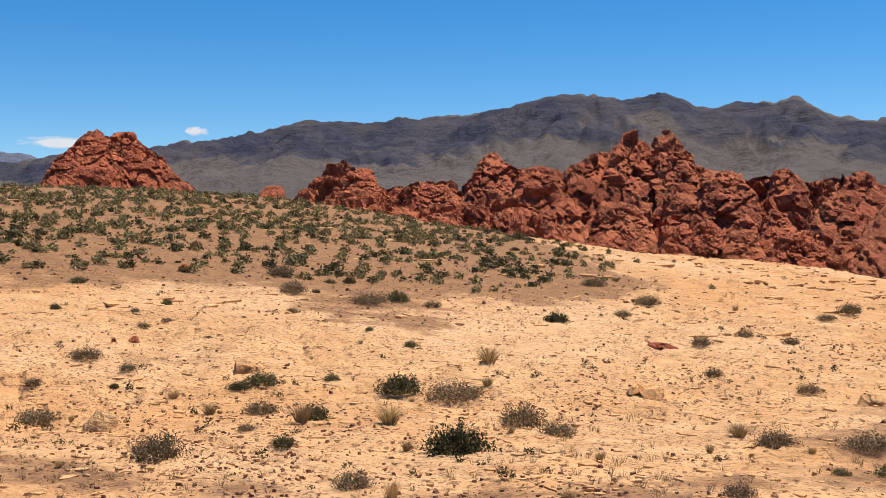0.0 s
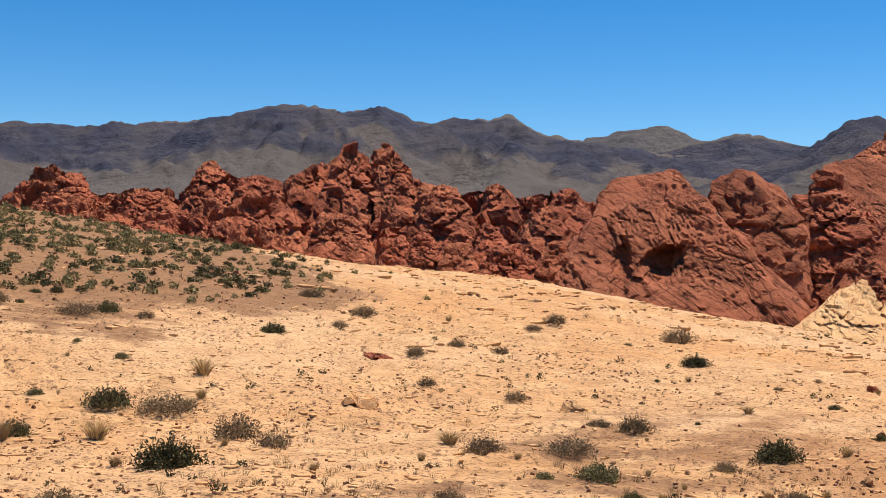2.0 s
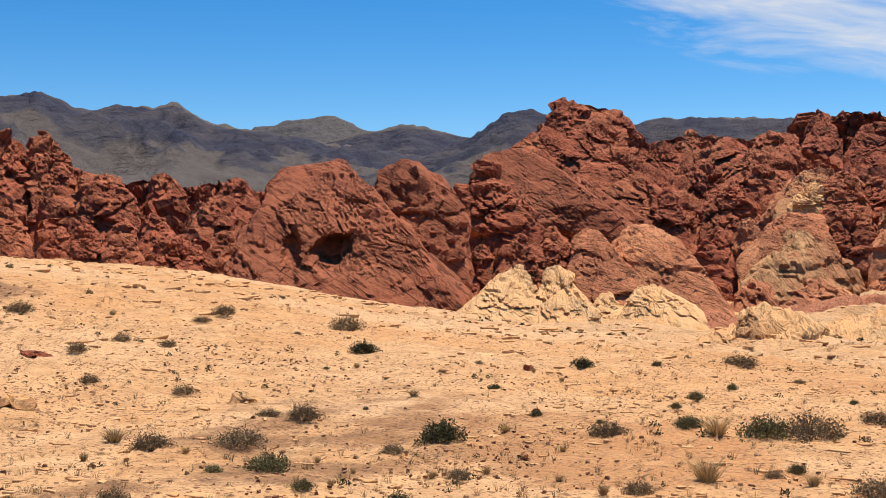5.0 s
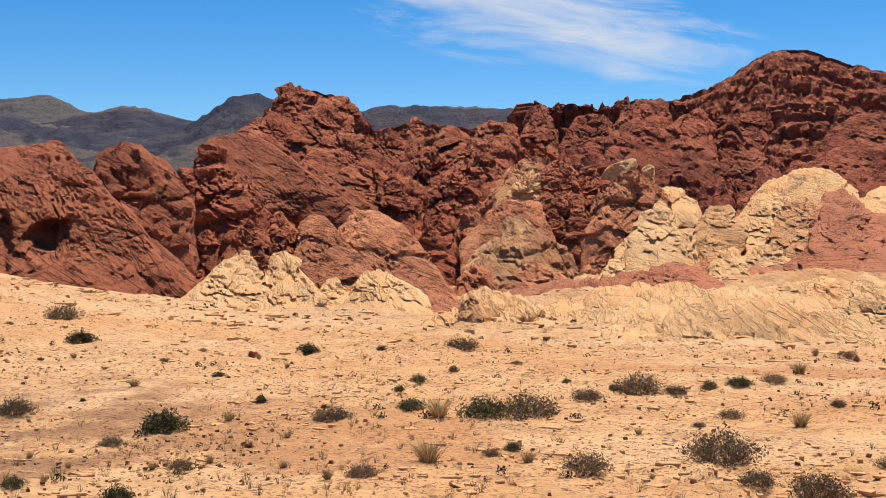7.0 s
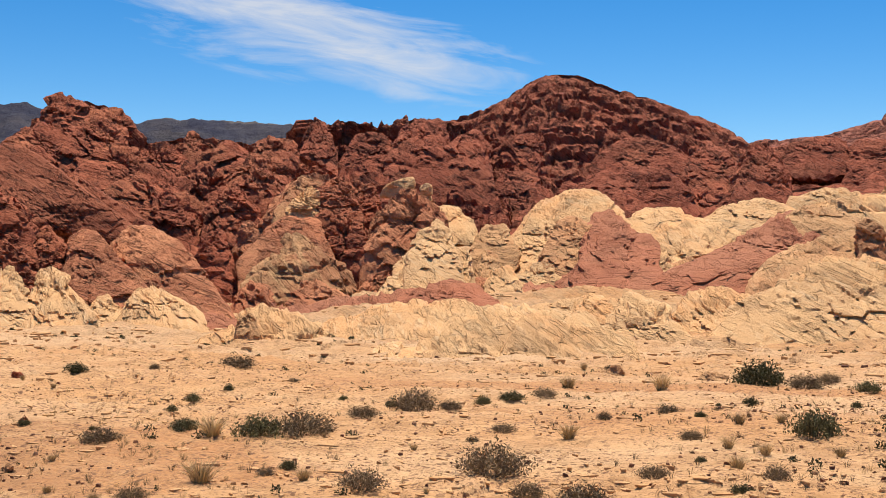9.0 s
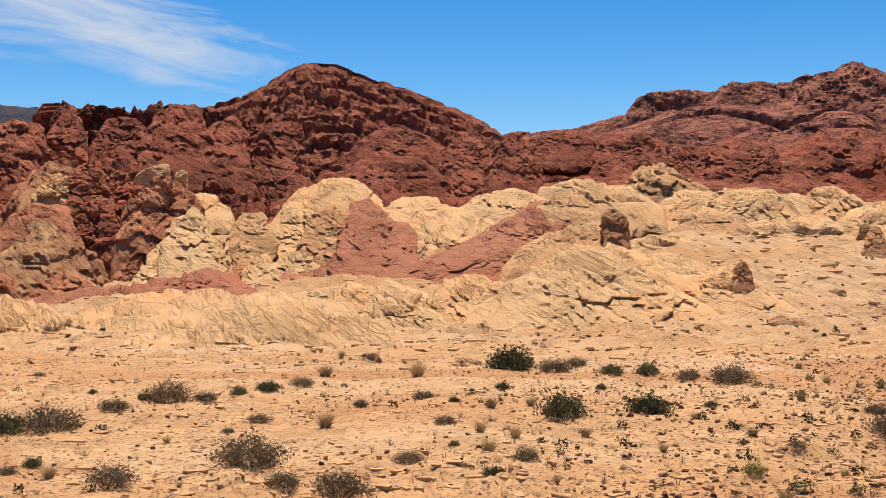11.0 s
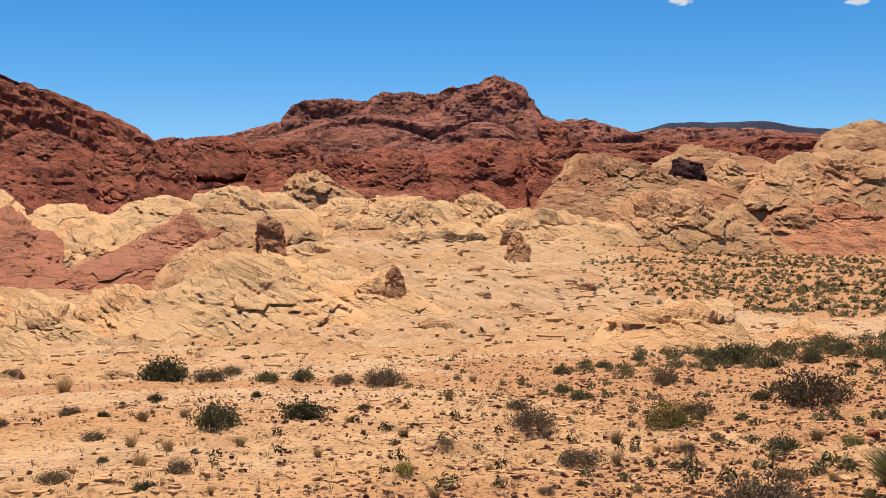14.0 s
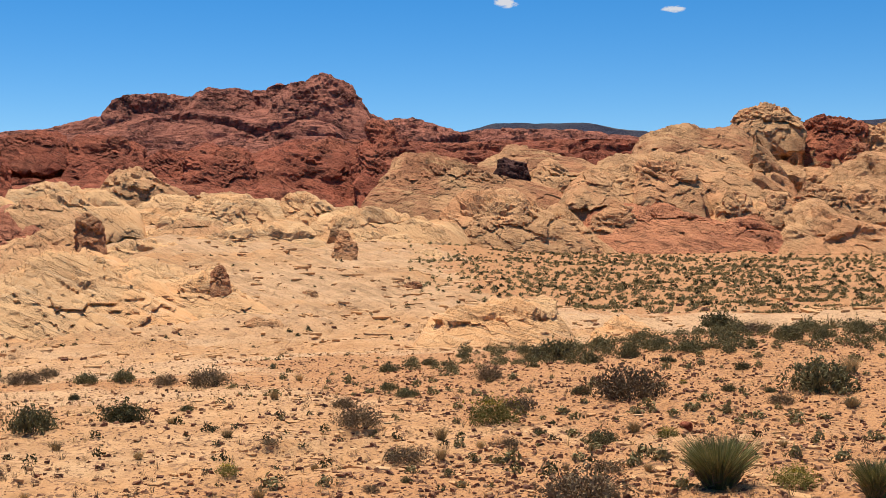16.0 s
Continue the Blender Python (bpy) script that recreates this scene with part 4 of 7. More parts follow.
rock(alcove, "slab", RED_SMOOTH, 23.62, 0.23, 119, (10.25, 8.00, 10.70), 0, 301, flats=((33, 5.48), (40, 5.18), (100, 8.28), (153, 8.57), (159, 8.86)), carve=((-0.4, -1.3, 2.7, 1.7, 4.5), (-4.8, -1.6, 0.7, 2.6, 1.6)), **SLABBY)
rock(alcove, "slab", RED_SMOOTH, 26.25, -0.04, 115, (5.00, 3.00, 8.69), 0, 302, flats=((31, 1.23), (43, 1.42), (58, 2.96)), **SLABBY)
rock(alcove, "boulder", RED_SMOOTH, 24.15, -1.71, 110, (1.34, 1.60, 2.11), 0, 303, flats=((7, 1.22), (50, 1.27), (129, 1.27), (174, 1.21)), **BLOCKY)
rock(alcove, "boulder", RED_SMOOTH, 22.61, -1.55, 111, (1.49, 1.71, 2.19), 0, 304, flats=((27, 0.95), (68, 1.19), (171, 1.29)), **BLOCKY)
rock(alcove, "boulder", RED_SMOOTH, 26.74, -2.70, 110, (3.24, 2.45, 1.63), 0, 305, flats=((51, 1.15), (94, 1.24), (145, 2.14)), **BLOCKY)
lean_slab = formation("leaning red sandstone slab over a black cleft", 27.8, 132, -4.2)
rock(lean_slab, "slab", RED_SMOOTH, 27.06, 0.93, 128, (5.08, 5.00, 7.07), 0, 306, flats=((211, 2.18), (219, 1.46), (337, 6.66), (357, 5.31), (34, 4.67), (47, 4.45), (67, 5.82), (117, 7.8), (154, 6.85)), skirt=0, joint=0.35, lean=0.8)
rock(lean_slab, "boulder", RED, 30.58, 1.70, 142, (4.37, 4.98, 6.34), 0, 307, flats=((196, 3.71), (33, 2.32), (33, 2.32), (70, 3.86), (135, 5.05)), **BLOCKY)
rock(lean_slab, "boulder", RED, 32.12, 0.53, 139, (2.00, 3.10, 4.92), 0, 308, flats=((184, 1.84), (32, 1.35), (104, 3.9)), **BLOCKY)
rock(lean_slab, "boulder", RED_SMOOTH, 31.43, -0.62, 133, (2.12, 2.12, 2.33), 0, 309, flats=((10, 1.9), (48, 1.35), (116, 1.64), (166, 1.8)), **BLOCKY)
rock(lean_slab, "boulder", RED, 29.99, -0.98, 135, (1.54, 2.20, 3.32), 0, 310, flats=((6, 1.35), (34, 1.43), (117, 2.31), (176, 1.43)), **BLOCKY)
rock(lean_slab, "boulder", RED, 29.40, -2.28, 131, (1.34, 1.40, 1.61), 0, 311, flats=((16, 1.01), (76, 1.1), (159, 0.88)), **BLOCKY)
long_slab = formation("long smooth red sandstone slab slanting down", 35.3, 165, 0.4)
rock(long_slab, "slab", RED_SMOOTH, 33.31, 2.21, 166, (10.53, 7.00, 6.81), 0, 312, flats=((216, 6.18), (218, 5.9), (256, 5.17), (284, 8.61), (52, 2.89), (62, 3.57), (100, 8.04), (133, 10.9)), skirt=0, joint=0.14, bed=0.4, dip=36, lean=1.25, planes=7)
rock(long_slab, "slab", RED_SMOOTH, 35.59, 1.63, 170, (6.16, 5.94, 6.27), 0, 313, flats=((52, 1.39), (135, 6.3)), **SLABBY)
low_slabs = formation("low tilted pink and red sandstone slabs", 37.2, 132, -4.2)
rock(low_slabs, "boulder", RED, 33.23, -0.32, 136, (1.61, 2.42, 3.77), 0, 314, flats=((5, 1.44), (36, 1.68), (117, 2.65), (176, 1.51)), **BLOCKY)
rock(low_slabs, "slab", PINK, 35.60, -0.84, 132, (4.01, 4.18, 4.85), 0, 315, flats=((40, 1.51), (79, 3.2), (127, 4.52), (174, 4.03)), **SLABBY)
rock(low_slabs, "slab", PINK, 38.07, -1.13, 135, (6.13, 6.01, 6.47), 0, 316, flats=((27, 3.51), (34, 3.11), (55, 3.17), (80, 4.33), (139, 5.97)), **SLABBY)
rock(low_slabs, "boulder", RED, 32.21, -1.76, 130, (1.78, 1.63, 1.60), 0, 317, flats=((16, 1.45), (81, 1.12), (146, 1.21)), **BLOCKY)
rock(low_slabs, "slab", SALMON, 39.84, -3.46, 118, (3.94, 2.52, 0.86), 0, 318, flats=((61, 1.4), (88, 0.61), (112, 1.14)), **BEDDED)
cream_mounds = formation("cream sandstone mounds at the foot of red slabs", 34, 108, -4.6, name="rock_mounds", category="rock formation")
rock(cream_mounds, "mound", CREAM, 30.58, -2.38, 108, (4.06, 3.48, 3.06), 0, 319, flats=((18, 3.29), (38, 2.99), (109, 1.62), (133, 1.19)), **BEDDED)
rock(cream_mounds, "mound", CREAM, 33.48, -2.38, 108, (3.27, 3.05, 3.07), 0, 320, flats=((33, 1.62), (34, 1.61), (94, 2.35), (153, 1.98)), **BEDDED)
rock(cream_mounds, "mound", CREAM, 35.60, -2.92, 108, (1.71, 1.62, 1.67), 0, 321, flats=((22, 1.2), (39, 1.01), (112, 1.1), (155, 1.07)), **BEDDED)
rock(cream_mounds, "mound", CREAM, 37.96, -2.72, 108, (3.23, 2.66, 2.16), 0, 322, flats=((23, 2.47), (62, 1.21), (106, 1.77), (160, 2.62)), **BEDDED)
rock(cream_mounds, "mound", CREAM, 31.56, -3.13, 108, (2.22, 1.83, 1.50), 0, 323, flats=((30, 1.44), (76, 0.94), (146, 1.29)), **BEDDED)
rock(cream_mounds, "mound", CREAM, 34.04, -3.26, 108, (1.96, 1.56, 1.17), 0, 324, flats=((27, 1.45), (70, 0.67), (140, 0.98)), **BEDDED)
middle_crags = formation("banded red and cream sandstone knobs round a dark gully", 45, 165, -6.2)
rock(middle_crags, "dome", MIXED, 44.35, -1.58, 150, (6.80, 6.42, 6.58), 0, 325, flats=((196, 6.97), (353, 7.36), (30, 4.98), (47, 4.28), (72, 4.55), (120, 4.91), (142, 5.39)), **DOMED)
rock(middle_crags, "boulder", PINK, 45.26, -2.60, 138, (3.60, 3.17, 2.92), 0, 326, flats=((346, 3.81), (46, 2.22), (73, 1.8), (121, 2.61), (174, 3.56)), **DOMED)
rock(middle_crags, "boulder", PINK, 42.26, -2.43, 136, (2.51, 2.31, 2.28), 0, 327, flats=((23, 1.76), (67, 1.38), (122, 1.83), (170, 2.3)), **DOMED)
rock(middle_crags, "knob", PINK, 44.46, 1.39, 176, (8.72, 7.45, 6.52), 0, 328, flats=((15, 7.63), (61, 5.82), (96, 4.76), (140, 4.14), (144, 4.38)), **BLOCKY)
rock(middle_crags, "knob", MIXED, 44.29, 2.33, 171, (2.95, 2.89, 3.11), 0, 329, flats=((11, 2.91), (84, 2.39), (149, 1.39)), **BEDDED)
rock(middle_crags, "knob", RED, 46.08, 1.74, 166, (2.82, 3.81, 5.53), 0, 330, flats=((13, 2.43), (55, 3.3), (120, 3.92), (173, 2.94)), **BLOCKY)
rock(middle_crags, "knob", PINK, 43.65, 0.42, 158, (4.90, 4.19, 3.66), 0, 331, flats=((10, 4.85), (80, 2.85), (129, 2.03), (143, 2.37)), **SLABBY)
rock(middle_crags, "knob", PINK, 49.19, 0.98, 162, (5.21, 4.79, 4.73), 0, 332, flats=((16, 4.22), (32, 3.75), (87, 3.63), (132, 3.34), (162, 4.05)), **BLOCKY)
rock(middle_crags, "column", RED, 46.37, 0.08, 160, (2.61, 3.56, 5.21), 0, 333, flats=((11, 2.41), (96, 3.87), (167, 2.67)), **BLOCKY)
rock(middle_crags, "boulder", RED, 40.43, -0.09, 155, (2.06, 2.23, 2.69), 0, 334, flats=((14, 1.79), (85, 2.06), (140, 1.5)), **BLOCKY)
rock(middle_crags, "boulder", PINK, 41.84, 0.23, 158, (1.42, 1.99, 2.96), 0, 335, flats=((358, 1.45), (44, 1.79), (126, 1.72), (169, 1.24)), **BLOCKY)
rock(middle_crags, "boulder", RED, 40.10, -1.21, 153, (3.06, 2.82, 2.78), 0, 336, flats=((40, 1.99), (83, 1.93), (147, 2.68)), **BLOCKY)
rock(middle_crags, "boulder", RED, 41.11, 1.61, 180, (3.58, 3.74, 4.36), 0, 337, flats=((36, 3.02), (104, 2.99), (159, 2.88)), **BLOCKY)
rock(middle_crags, "boulder", RED, 38.18, 1.24, 178, (3.99, 4.19, 4.89), 0, 338, flats=((38, 3.02), (104, 3.49), (162, 3.32)), **BLOCKY)
rock(middle_crags, "boulder", RED, 42.37, 2.63, 190, (3.74, 3.46, 3.44), 0, 339, flats=((44, 2.81), (104, 2.29), (154, 2.76)), **BLOCKY)
rock(middle_crags, "boulder", RED, 46.39, 0.38, 166, (3.17, 3.60, 4.55), 0, 340, flats=((194, 2.94), (32, 2.62), (76, 3.01), (147, 3.42)), **BLOCKY)
rock(middle_crags, "boulder", RED, 47.09, 1.94, 176, (2.38, 2.84, 3.76), 0, 341, flats=((14, 2.12), (72, 2.52), (154, 2.05)), **BLOCKY)
gully_rocks = formation("cream and red sandstone rocks beside a shrubby gully", 51.7, 160, -4.1)
rock(gully_rocks, "capstone", CREAM, 48.77, 2.63, 170, (2.69, 2.38, 1.63), 0, 342, flats=((263, 1.65), (310, 1.57), (25, 2.7), (101, 1.27), (112, 1.12), (147, 1.66)), **CAP)
rock(gully_rocks, "boulder", CREAM, 50.04, 2.57, 168, (0.99, 1.03, 0.88), 0, 343, flats=((180, 1.04), (268, 0.88), (0, 1.04), (68, 0.88), (106, 0.86)), **CAP)
rock(gully_rocks, "boulder", CREAM, 50.04, 2.05, 168, (0.99, 0.91, 0.65), 0, 344, flats=((275, 0.6), (8, 0.96), (93, 0.64), (177, 1.0)), **CAP)
rock(gully_rocks, "boulder", CREAM, 49.97, 1.65, 168, (1.07, 0.97, 0.69), 0, 345, flats=((274, 0.64), (11, 1.0), (98, 0.6), (169, 0.96)), **CAP)
rock(gully_rocks, "ledge", CREAM, 51.18, 1.29, 172, (2.94, 2.43, 2.01), 0, 346, flats=((42, 1.8), (90, 1.56), (157, 2.69)), **BEDDED)
rock(gully_rocks, "knob", CREAM, 50.40, 0.10, 152, (2.73, 2.78, 3.13), 0, 347, flats=((15, 2.51), (70, 2.34), (131, 1.74), (148, 1.72)), **BEDDED)
rock(gully_rocks, "knob", PINK, 50.21, -1.47, 146, (3.65, 3.05, 2.56), 0, 348, flats=((349, 3.8), (38, 2.86), (107, 1.3), (132, 1.33)), **SLABBY)
rock(gully_rocks, "boulder", CREAM, 48.56, -1.86, 144, (1.86, 1.87, 2.08), 0, 349, flats=((22, 1.45), (116, 1.05), (154, 1.06)), **BEDDED)
rock(gully_rocks, "boulder", CREAM, 51.74, -1.16, 150, (1.30, 2.11, 3.42), 0, 350, flats=((190, 1.1), (6, 1.14), (68, 2.35), (139, 1.97)), **BEDDED)
rock(gully_rocks, "boulder", CREAM, 49.30, -0.78, 150, (1.70, 1.50, 1.38), 0, 351, flats=((19, 1.35), (90, 1.07), (149, 1.17)), **BEDDED)
rock(gully_rocks, "boulder", TAN, 53.20, 0.38, 168, (2.68, 2.48, 2.48), 0, 352, flats=((19, 2.44), (86, 1.84), (145, 2.11)), **BEDDED)
rock(gully_rocks, "boulder", TAN, 52.95, -0.77, 160, (1.46, 1.61, 1.97), 0, 353, flats=((7, 1.33), (90, 1.53), (162, 1.21)), **BEDDED)
rock(gully_rocks, "ledge", SALMON, 47.84, -2.93, 128, (9.37, 5.75, 1.46), 0, 354, flats=((56, 5.4), (87, 1.33), (94, 0.87), (100, 1.38)), **BEDDED)
rock(gully_rocks, "ledge", SALMON, 50.99, -2.27, 132, (4.80, 3.22, 1.42), 0, 355, flats=((64, 2.11), (94, 0.92), (117, 1.55)), **BEDDED)
cream_slopes = formation("steep cream and salmon sandstone slopes below the red hill", 56.9, 170, -0.6, name="rock_slopes", category="rock formation")
rock(cream_slopes, "slope", CREAM, 56.13, 0.19, 178, (10.71, 9.54, 8.94), 0, 356, flats=((18, 10.54), (57, 9.19), (101, 5.61), (105, 5.42), (132, 5.27), (146, 6.08)), **SMOOTH)
rock(cream_slopes, "boulder", TAN, 56.76, 0.12, 160, (3.53, 3.88, 4.77), 0, 357, flats=((11, 3.65), (61, 3.38), (118, 3.15), (158, 2.92)), **BEDDED)
rock(cream_slopes, "slab", SALMON, 58.35, -0.18, 158, (5.90, 5.70, 6.03), 0, 358, flats=((8, 5.52), (54, 4.02), (117, 4.01), (149, 2.88)), **SMOOTH)
rock(cream_slopes, "slab", SALMON, 59.35, -2.04, 150, (14.01, 8.49, 1.93), 0, 359, flats=((90, 1.41), (91, 1.5), (134, 9.27)), **SMOOTH)
rock(cream_slopes, "slab", CREAM, 62.20, -0.39, 165, (7.16, 5.93, 4.89), 0, 360, flats=((61, 5.11), (97, 3.34), (119, 4.03), (162, 6.08)), **SMOOTH)
rock(cream_slopes, "boulder", TAN, 62.23, -1.17, 153, (3.75, 2.75, 1.69), 0, 361, flats=((43, 2.15), (71, 1.17), (100, 1.33), (146, 2.74)), **SMOOTH)
rock(cream_slopes, "slab", SALMON, 65.61, -0.12, 160, (10.00, 7.80, 5.66), 0, 362, flats=((79, 4.92), (103, 3.55), (120, 2.88), (122, 2.99)), **SMOOTH)
rock(cream_slopes, "ledge", TAN, 67.81, 1.33, 167, (4.73, 3.25, 1.60), 0, 363, flats=((63, 1.45), (82, 0.95), (115, 1.94)), **BEDDED)
rock(cream_slopes, "slab", TAN, 67.60, -0.29, 146, (5.29, 4.29, 3.39), 0, 364, flats=((14, 5.32), (77, 3.36), (109, 1.36), (113, 1.35), (156, 3.97)), **SMOOTH)
rock(cream_slopes, "knob", MIXED, 69.83, 0.37, 143, (1.41, 1.88, 2.71), 0, 365, flats=((8, 1.31), (56, 1.63), (119, 1.96), (177, 1.39)), **BLOCKY)
rock(cream_slopes, "slope", CREAM, 61.37, 1.14, 190, (6.80, 4.81, 2.61), 0, 366, flats=((56, 2.69), (68, 1.89), (100, 2.0), (135, 4.6)), **SMOOTH)
rock(cream_slopes, "slope", CREAM, 64.80, 1.46, 192, (7.16, 5.12, 2.90), 0, 367, flats=((26, 6.35), (75, 2.52), (104, 1.85), (127, 3.12)), **BEDDED)
rock(cream_slopes, "ledge", CREAM, 64.81, 0.76, 188, (3.71, 2.62, 1.42), 0, 368, flats=((85, 0.99), (124, 1.64)), **BEDDED)
rock(cream_slopes, "mound", CREAM, 53.54, -1.61, 145, (2.15, 2.18, 2.45), 0, 369, flats=((30, 1.7), (109, 1.53), (157, 1.6)), **BEDDED)
rock(cream_slopes, "mound", CREAM, 59.65, -0.88, 160, (1.99, 2.49, 3.43), 0, 370, flats=((6, 1.88), (74, 2.3), (160, 1.82)), **SMOOTH)
knoll = formation("cream slickrock knoll with fine slanting beds", 67.4, 104, -4.9, name="rock_knoll", category="rock formation")
rock(knoll, "mound", CREAM, 69.33, -2.50, 106, (9.72, 9.00, 5.81), 0, 371, flats=((44, 5.23), (52, 4.39), (58, 4.24), (99, 4.31), (111, 4.53), (128, 5.28), (148, 7.07)), **BEDDED)
rock(knoll, "mound", CREAM, 60.11, -3.70, 94, (3.60, 3.06, 2.65), 0, 372, flats=((41, 1.96), (77, 1.71), (137, 2.37), (154, 2.66)), **BEDDED)
rock(knoll, "mound", CREAM, 63.36, -3.24, 100, (3.65, 3.07, 2.61), 0, 373, flats=((76, 2.22), (94, 1.94), (154, 3.17)), **BEDDED)
rock(knoll, "mound", CREAM, 57.65, -3.15, 98, (2.00, 1.90, 1.96), 0, 374, flats=((351, 1.85), (96, 1.31), (142, 1.15)), **BEDDED)
rock(knoll, "mound", CREAM, 74.90, -2.44, 106, (4.58, 3.41, 2.20), 0, 375, flats=((48, 1.97), (51, 1.81), (103, 1.49), (127, 1.95)), **BEDDED)
rock(knoll, "mound", CREAM, 72.44, -1.74, 112, (5.06, 3.50, 1.75), 0, 376, flats=((53, 2.14), (85, 1.26), (122, 1.72)), **SMOOTH)
rock(knoll, "mound", CREAM, 68.66, -3.92, 103, (3.51, 2.27, 0.84), 0, 377, flats=((64, 1.21), (95, 0.52), (118, 1.16)), **SMOOTH)
knob_i = formation("dark weathered rock knob on a pale ledge", 75.8, 106, -2.9, name="boulder", category="boulder")
rock(knob_i, "boulder", MIXED, 75.55, -1.68, 105, (0.76, 0.94, 1.26), 0, 378, flats=((9, 0.64), (38, 0.62), (118, 0.86), (174, 0.71)), **BLOCKY)
apron = formation("smooth orange-cream slickrock swell", 51.7, 84, -7.1, name="rock_swell", category="rock formation")
rock(apron, "mound", CREAM, 53.81, -4.78, 72, (6.47, 4.39, 2.05), 0, 379, flats=((48, 4.38), (78, 2.0), (93, 1.48), (104, 2.03), (149, 5.29)), **SMOOTH)
rock(apron, "mound", CREAM, 44.02, -4.41, 84, (6.04, 4.48, 2.84), 0, 380, flats=((60, 1.26), (68, 1.29), (84, 1.85), (128, 3.64)), **BEDDED)
rock(apron, "boulder", TAN, 41.91, -3.47, 82, (0.64, 0.70, 0.84), 0, 381, flats=((30, 0.62), (120, 0.4), (164, 0.49)), **BLOCKY)
rock(apron, "mound", CREAM, 50.23, -3.57, 92, (6.26, 3.85, 0.99), 0, 382, flats=((82, 1.08), (92, 0.69), (108, 1.77)), **SMOOTH)
striped_slab = formation("tilted pale slab with fine dark bedding lines", 88.2, 72, -3.8, name="rock_slab", category="rock formation")
rock(striped_slab, "mound", CREAM, 88.24, -3.70, 72, (3.88, 2.77, 1.55), 0, 383, flats=((344, 3.73), (81, 1.28), (96, 1.13), (108, 1.68)), **BEDDED)
rock(striped_slab, "mound", CREAM, 94.15, -4.28, 74, (2.15, 1.61, 1.04), 0, 384, flats=((74, 0.59), (120, 1.04)), **BEDDED)
swells = formation("rounded cream slickrock swells", 75.8, 200, 2.1, name="rock_swells", category="rock formation")
rock(swells, "swell", TAN, 72.07, 2.39, 215, (7.76, 5.75, 3.63), 0, 385, flats=((64, 2.36), (64, 2.32), (103, 2.87), (131, 4.43)), **DOMED)
rock(swells, "swell", CREAM, 69.25, 1.45, 190, (9.31, 6.30, 2.90), 0, 386, flats=((64, 3.78), (91, 2.15), (112, 3.11)), **DOMED)
rock(swells, "swell", CREAM, 75.83, 1.23, 200, (8.65, 6.11, 3.31), 0, 387, flats=((34, 7.23), (84, 2.36), (108, 3.03), (144, 6.05)), **DOMED)
rock(swells, "swell", CREAM, 79.61, 1.38, 205, (6.53, 5.01, 3.47), 0, 388, flats=((59, 2.07), (103, 2.74), (145, 4.3)), **DOMED)
rock(swells, "swell", CREAM, 77.26, 0.04, 176, (9.62, 6.44, 2.82), 0, 389, flats=((51, 5.92), (87, 2.17), (100, 2.23), (130, 5.36)), **DOMED)
rock(swells, "swell", CREAM, 83.23, 0.69, 190, (12.00, 7.84, 3.04), 0, 390, flats=((71, 2.09), (77, 1.62), (104, 3.02)), **DOMED)
rock(swells, "swell", CREAM, 72.12, -0.50, 162, (5.30, 3.64, 1.78), 0, 391, flats=((85, 1.2), (116, 2.17)), **DOMED)
rock(swells, "swell", CREAM, 75.44, 1.81, 220, (5.51, 3.78, 1.83), 0, 392, flats=((65, 2.11), (86, 1.26), (124, 2.64)), **DOMED)
rock(swells, "swell", CREAM, 73.15, 0.39, 185, (4.40, 3.41, 2.43), 0, 393, flats=((35, 3.43), (94, 1.68), (124, 1.73)), **DOMED)
rock(swells, "swell", CREAM, 67.97, 2.20, 222, (6.39, 4.28, 1.89), 0, 394, flats=((63, 2.94), (95, 1.15), (111, 1.8)), **DOMED)
rock(swells, "swell", CREAM, 78.16, -0.92, 168, (7.66, 4.85, 1.56), 0, 395, flats=((69, 2.67), (89, 1.13), (110, 2.23)), **DOMED)
rock(swells, "swell", CREAM, 83.75, -0.97, 160, (6.13, 3.93, 1.37), 0, 396, flats=((53, 3.52), (86, 0.99), (106, 1.33)), **DOMED)
rock(swells, "swell", CREAM, 82.59, -0.01, 183, (7.45, 4.78, 1.69), 0, 397, flats=((45, 4.75), (85, 1.15), (104, 1.69)), **DOMED)
rock(swells, "ledge", TAN, 74.26, 0.56, 181, (4.52, 3.08, 1.45), 0, 398, flats=((88, 1.09), (109, 1.35)), **BEDDED)
rock(swells, "boulder", TAN, 81.21, -0.13, 152, (1.28, 1.39, 1.68), 0, 399, flats=((32, 0.83), (83, 1.18), (168, 1.16)), **BLOCKY)
domes_front = formation("rounded tan sandstone domes in dipping beds above the flat", 92, 206, -3, name="rock_domes")
rock(domes_front, "dome", TAN, 89.05, 0.68, 206, (14.25, 10.58, 6.74), 0, 400, flats=((54, 4.42), (60, 4.06), (82, 4.3), (105, 6.67), (139, 10.88)), **DOMED)
rock(domes_front, "slab", MIXED, 86.79, 2.82, 240, (15.28, 11.38, 7.30), 0, 401, flats=((67, 2.92), (77, 2.56), (139, 13.67)), **BEDDED)
rock(domes_front, "dome", TAN, 85.87, 1.72, 226, (7.21, 5.24, 3.12), 0, 402, flats=((69, 3.43), (99, 1.87), (127, 3.03)), **DOMED)
rock(domes_front, "dome", TAN, 91.14, 2.69, 234, (6.60, 5.70, 5.09), 0, 403, flats=((42, 3.04), (68, 2.93), (123, 4.36), (169, 6.46)), **DOMED)
rock(domes_front, "dome", TAN, 94.52, 2.40, 228, (13.18, 9.60, 5.77), 0, 404, flats=((26, 10.49), (66, 3.07), (110, 5.08), (141, 8.31)), **DOMED)
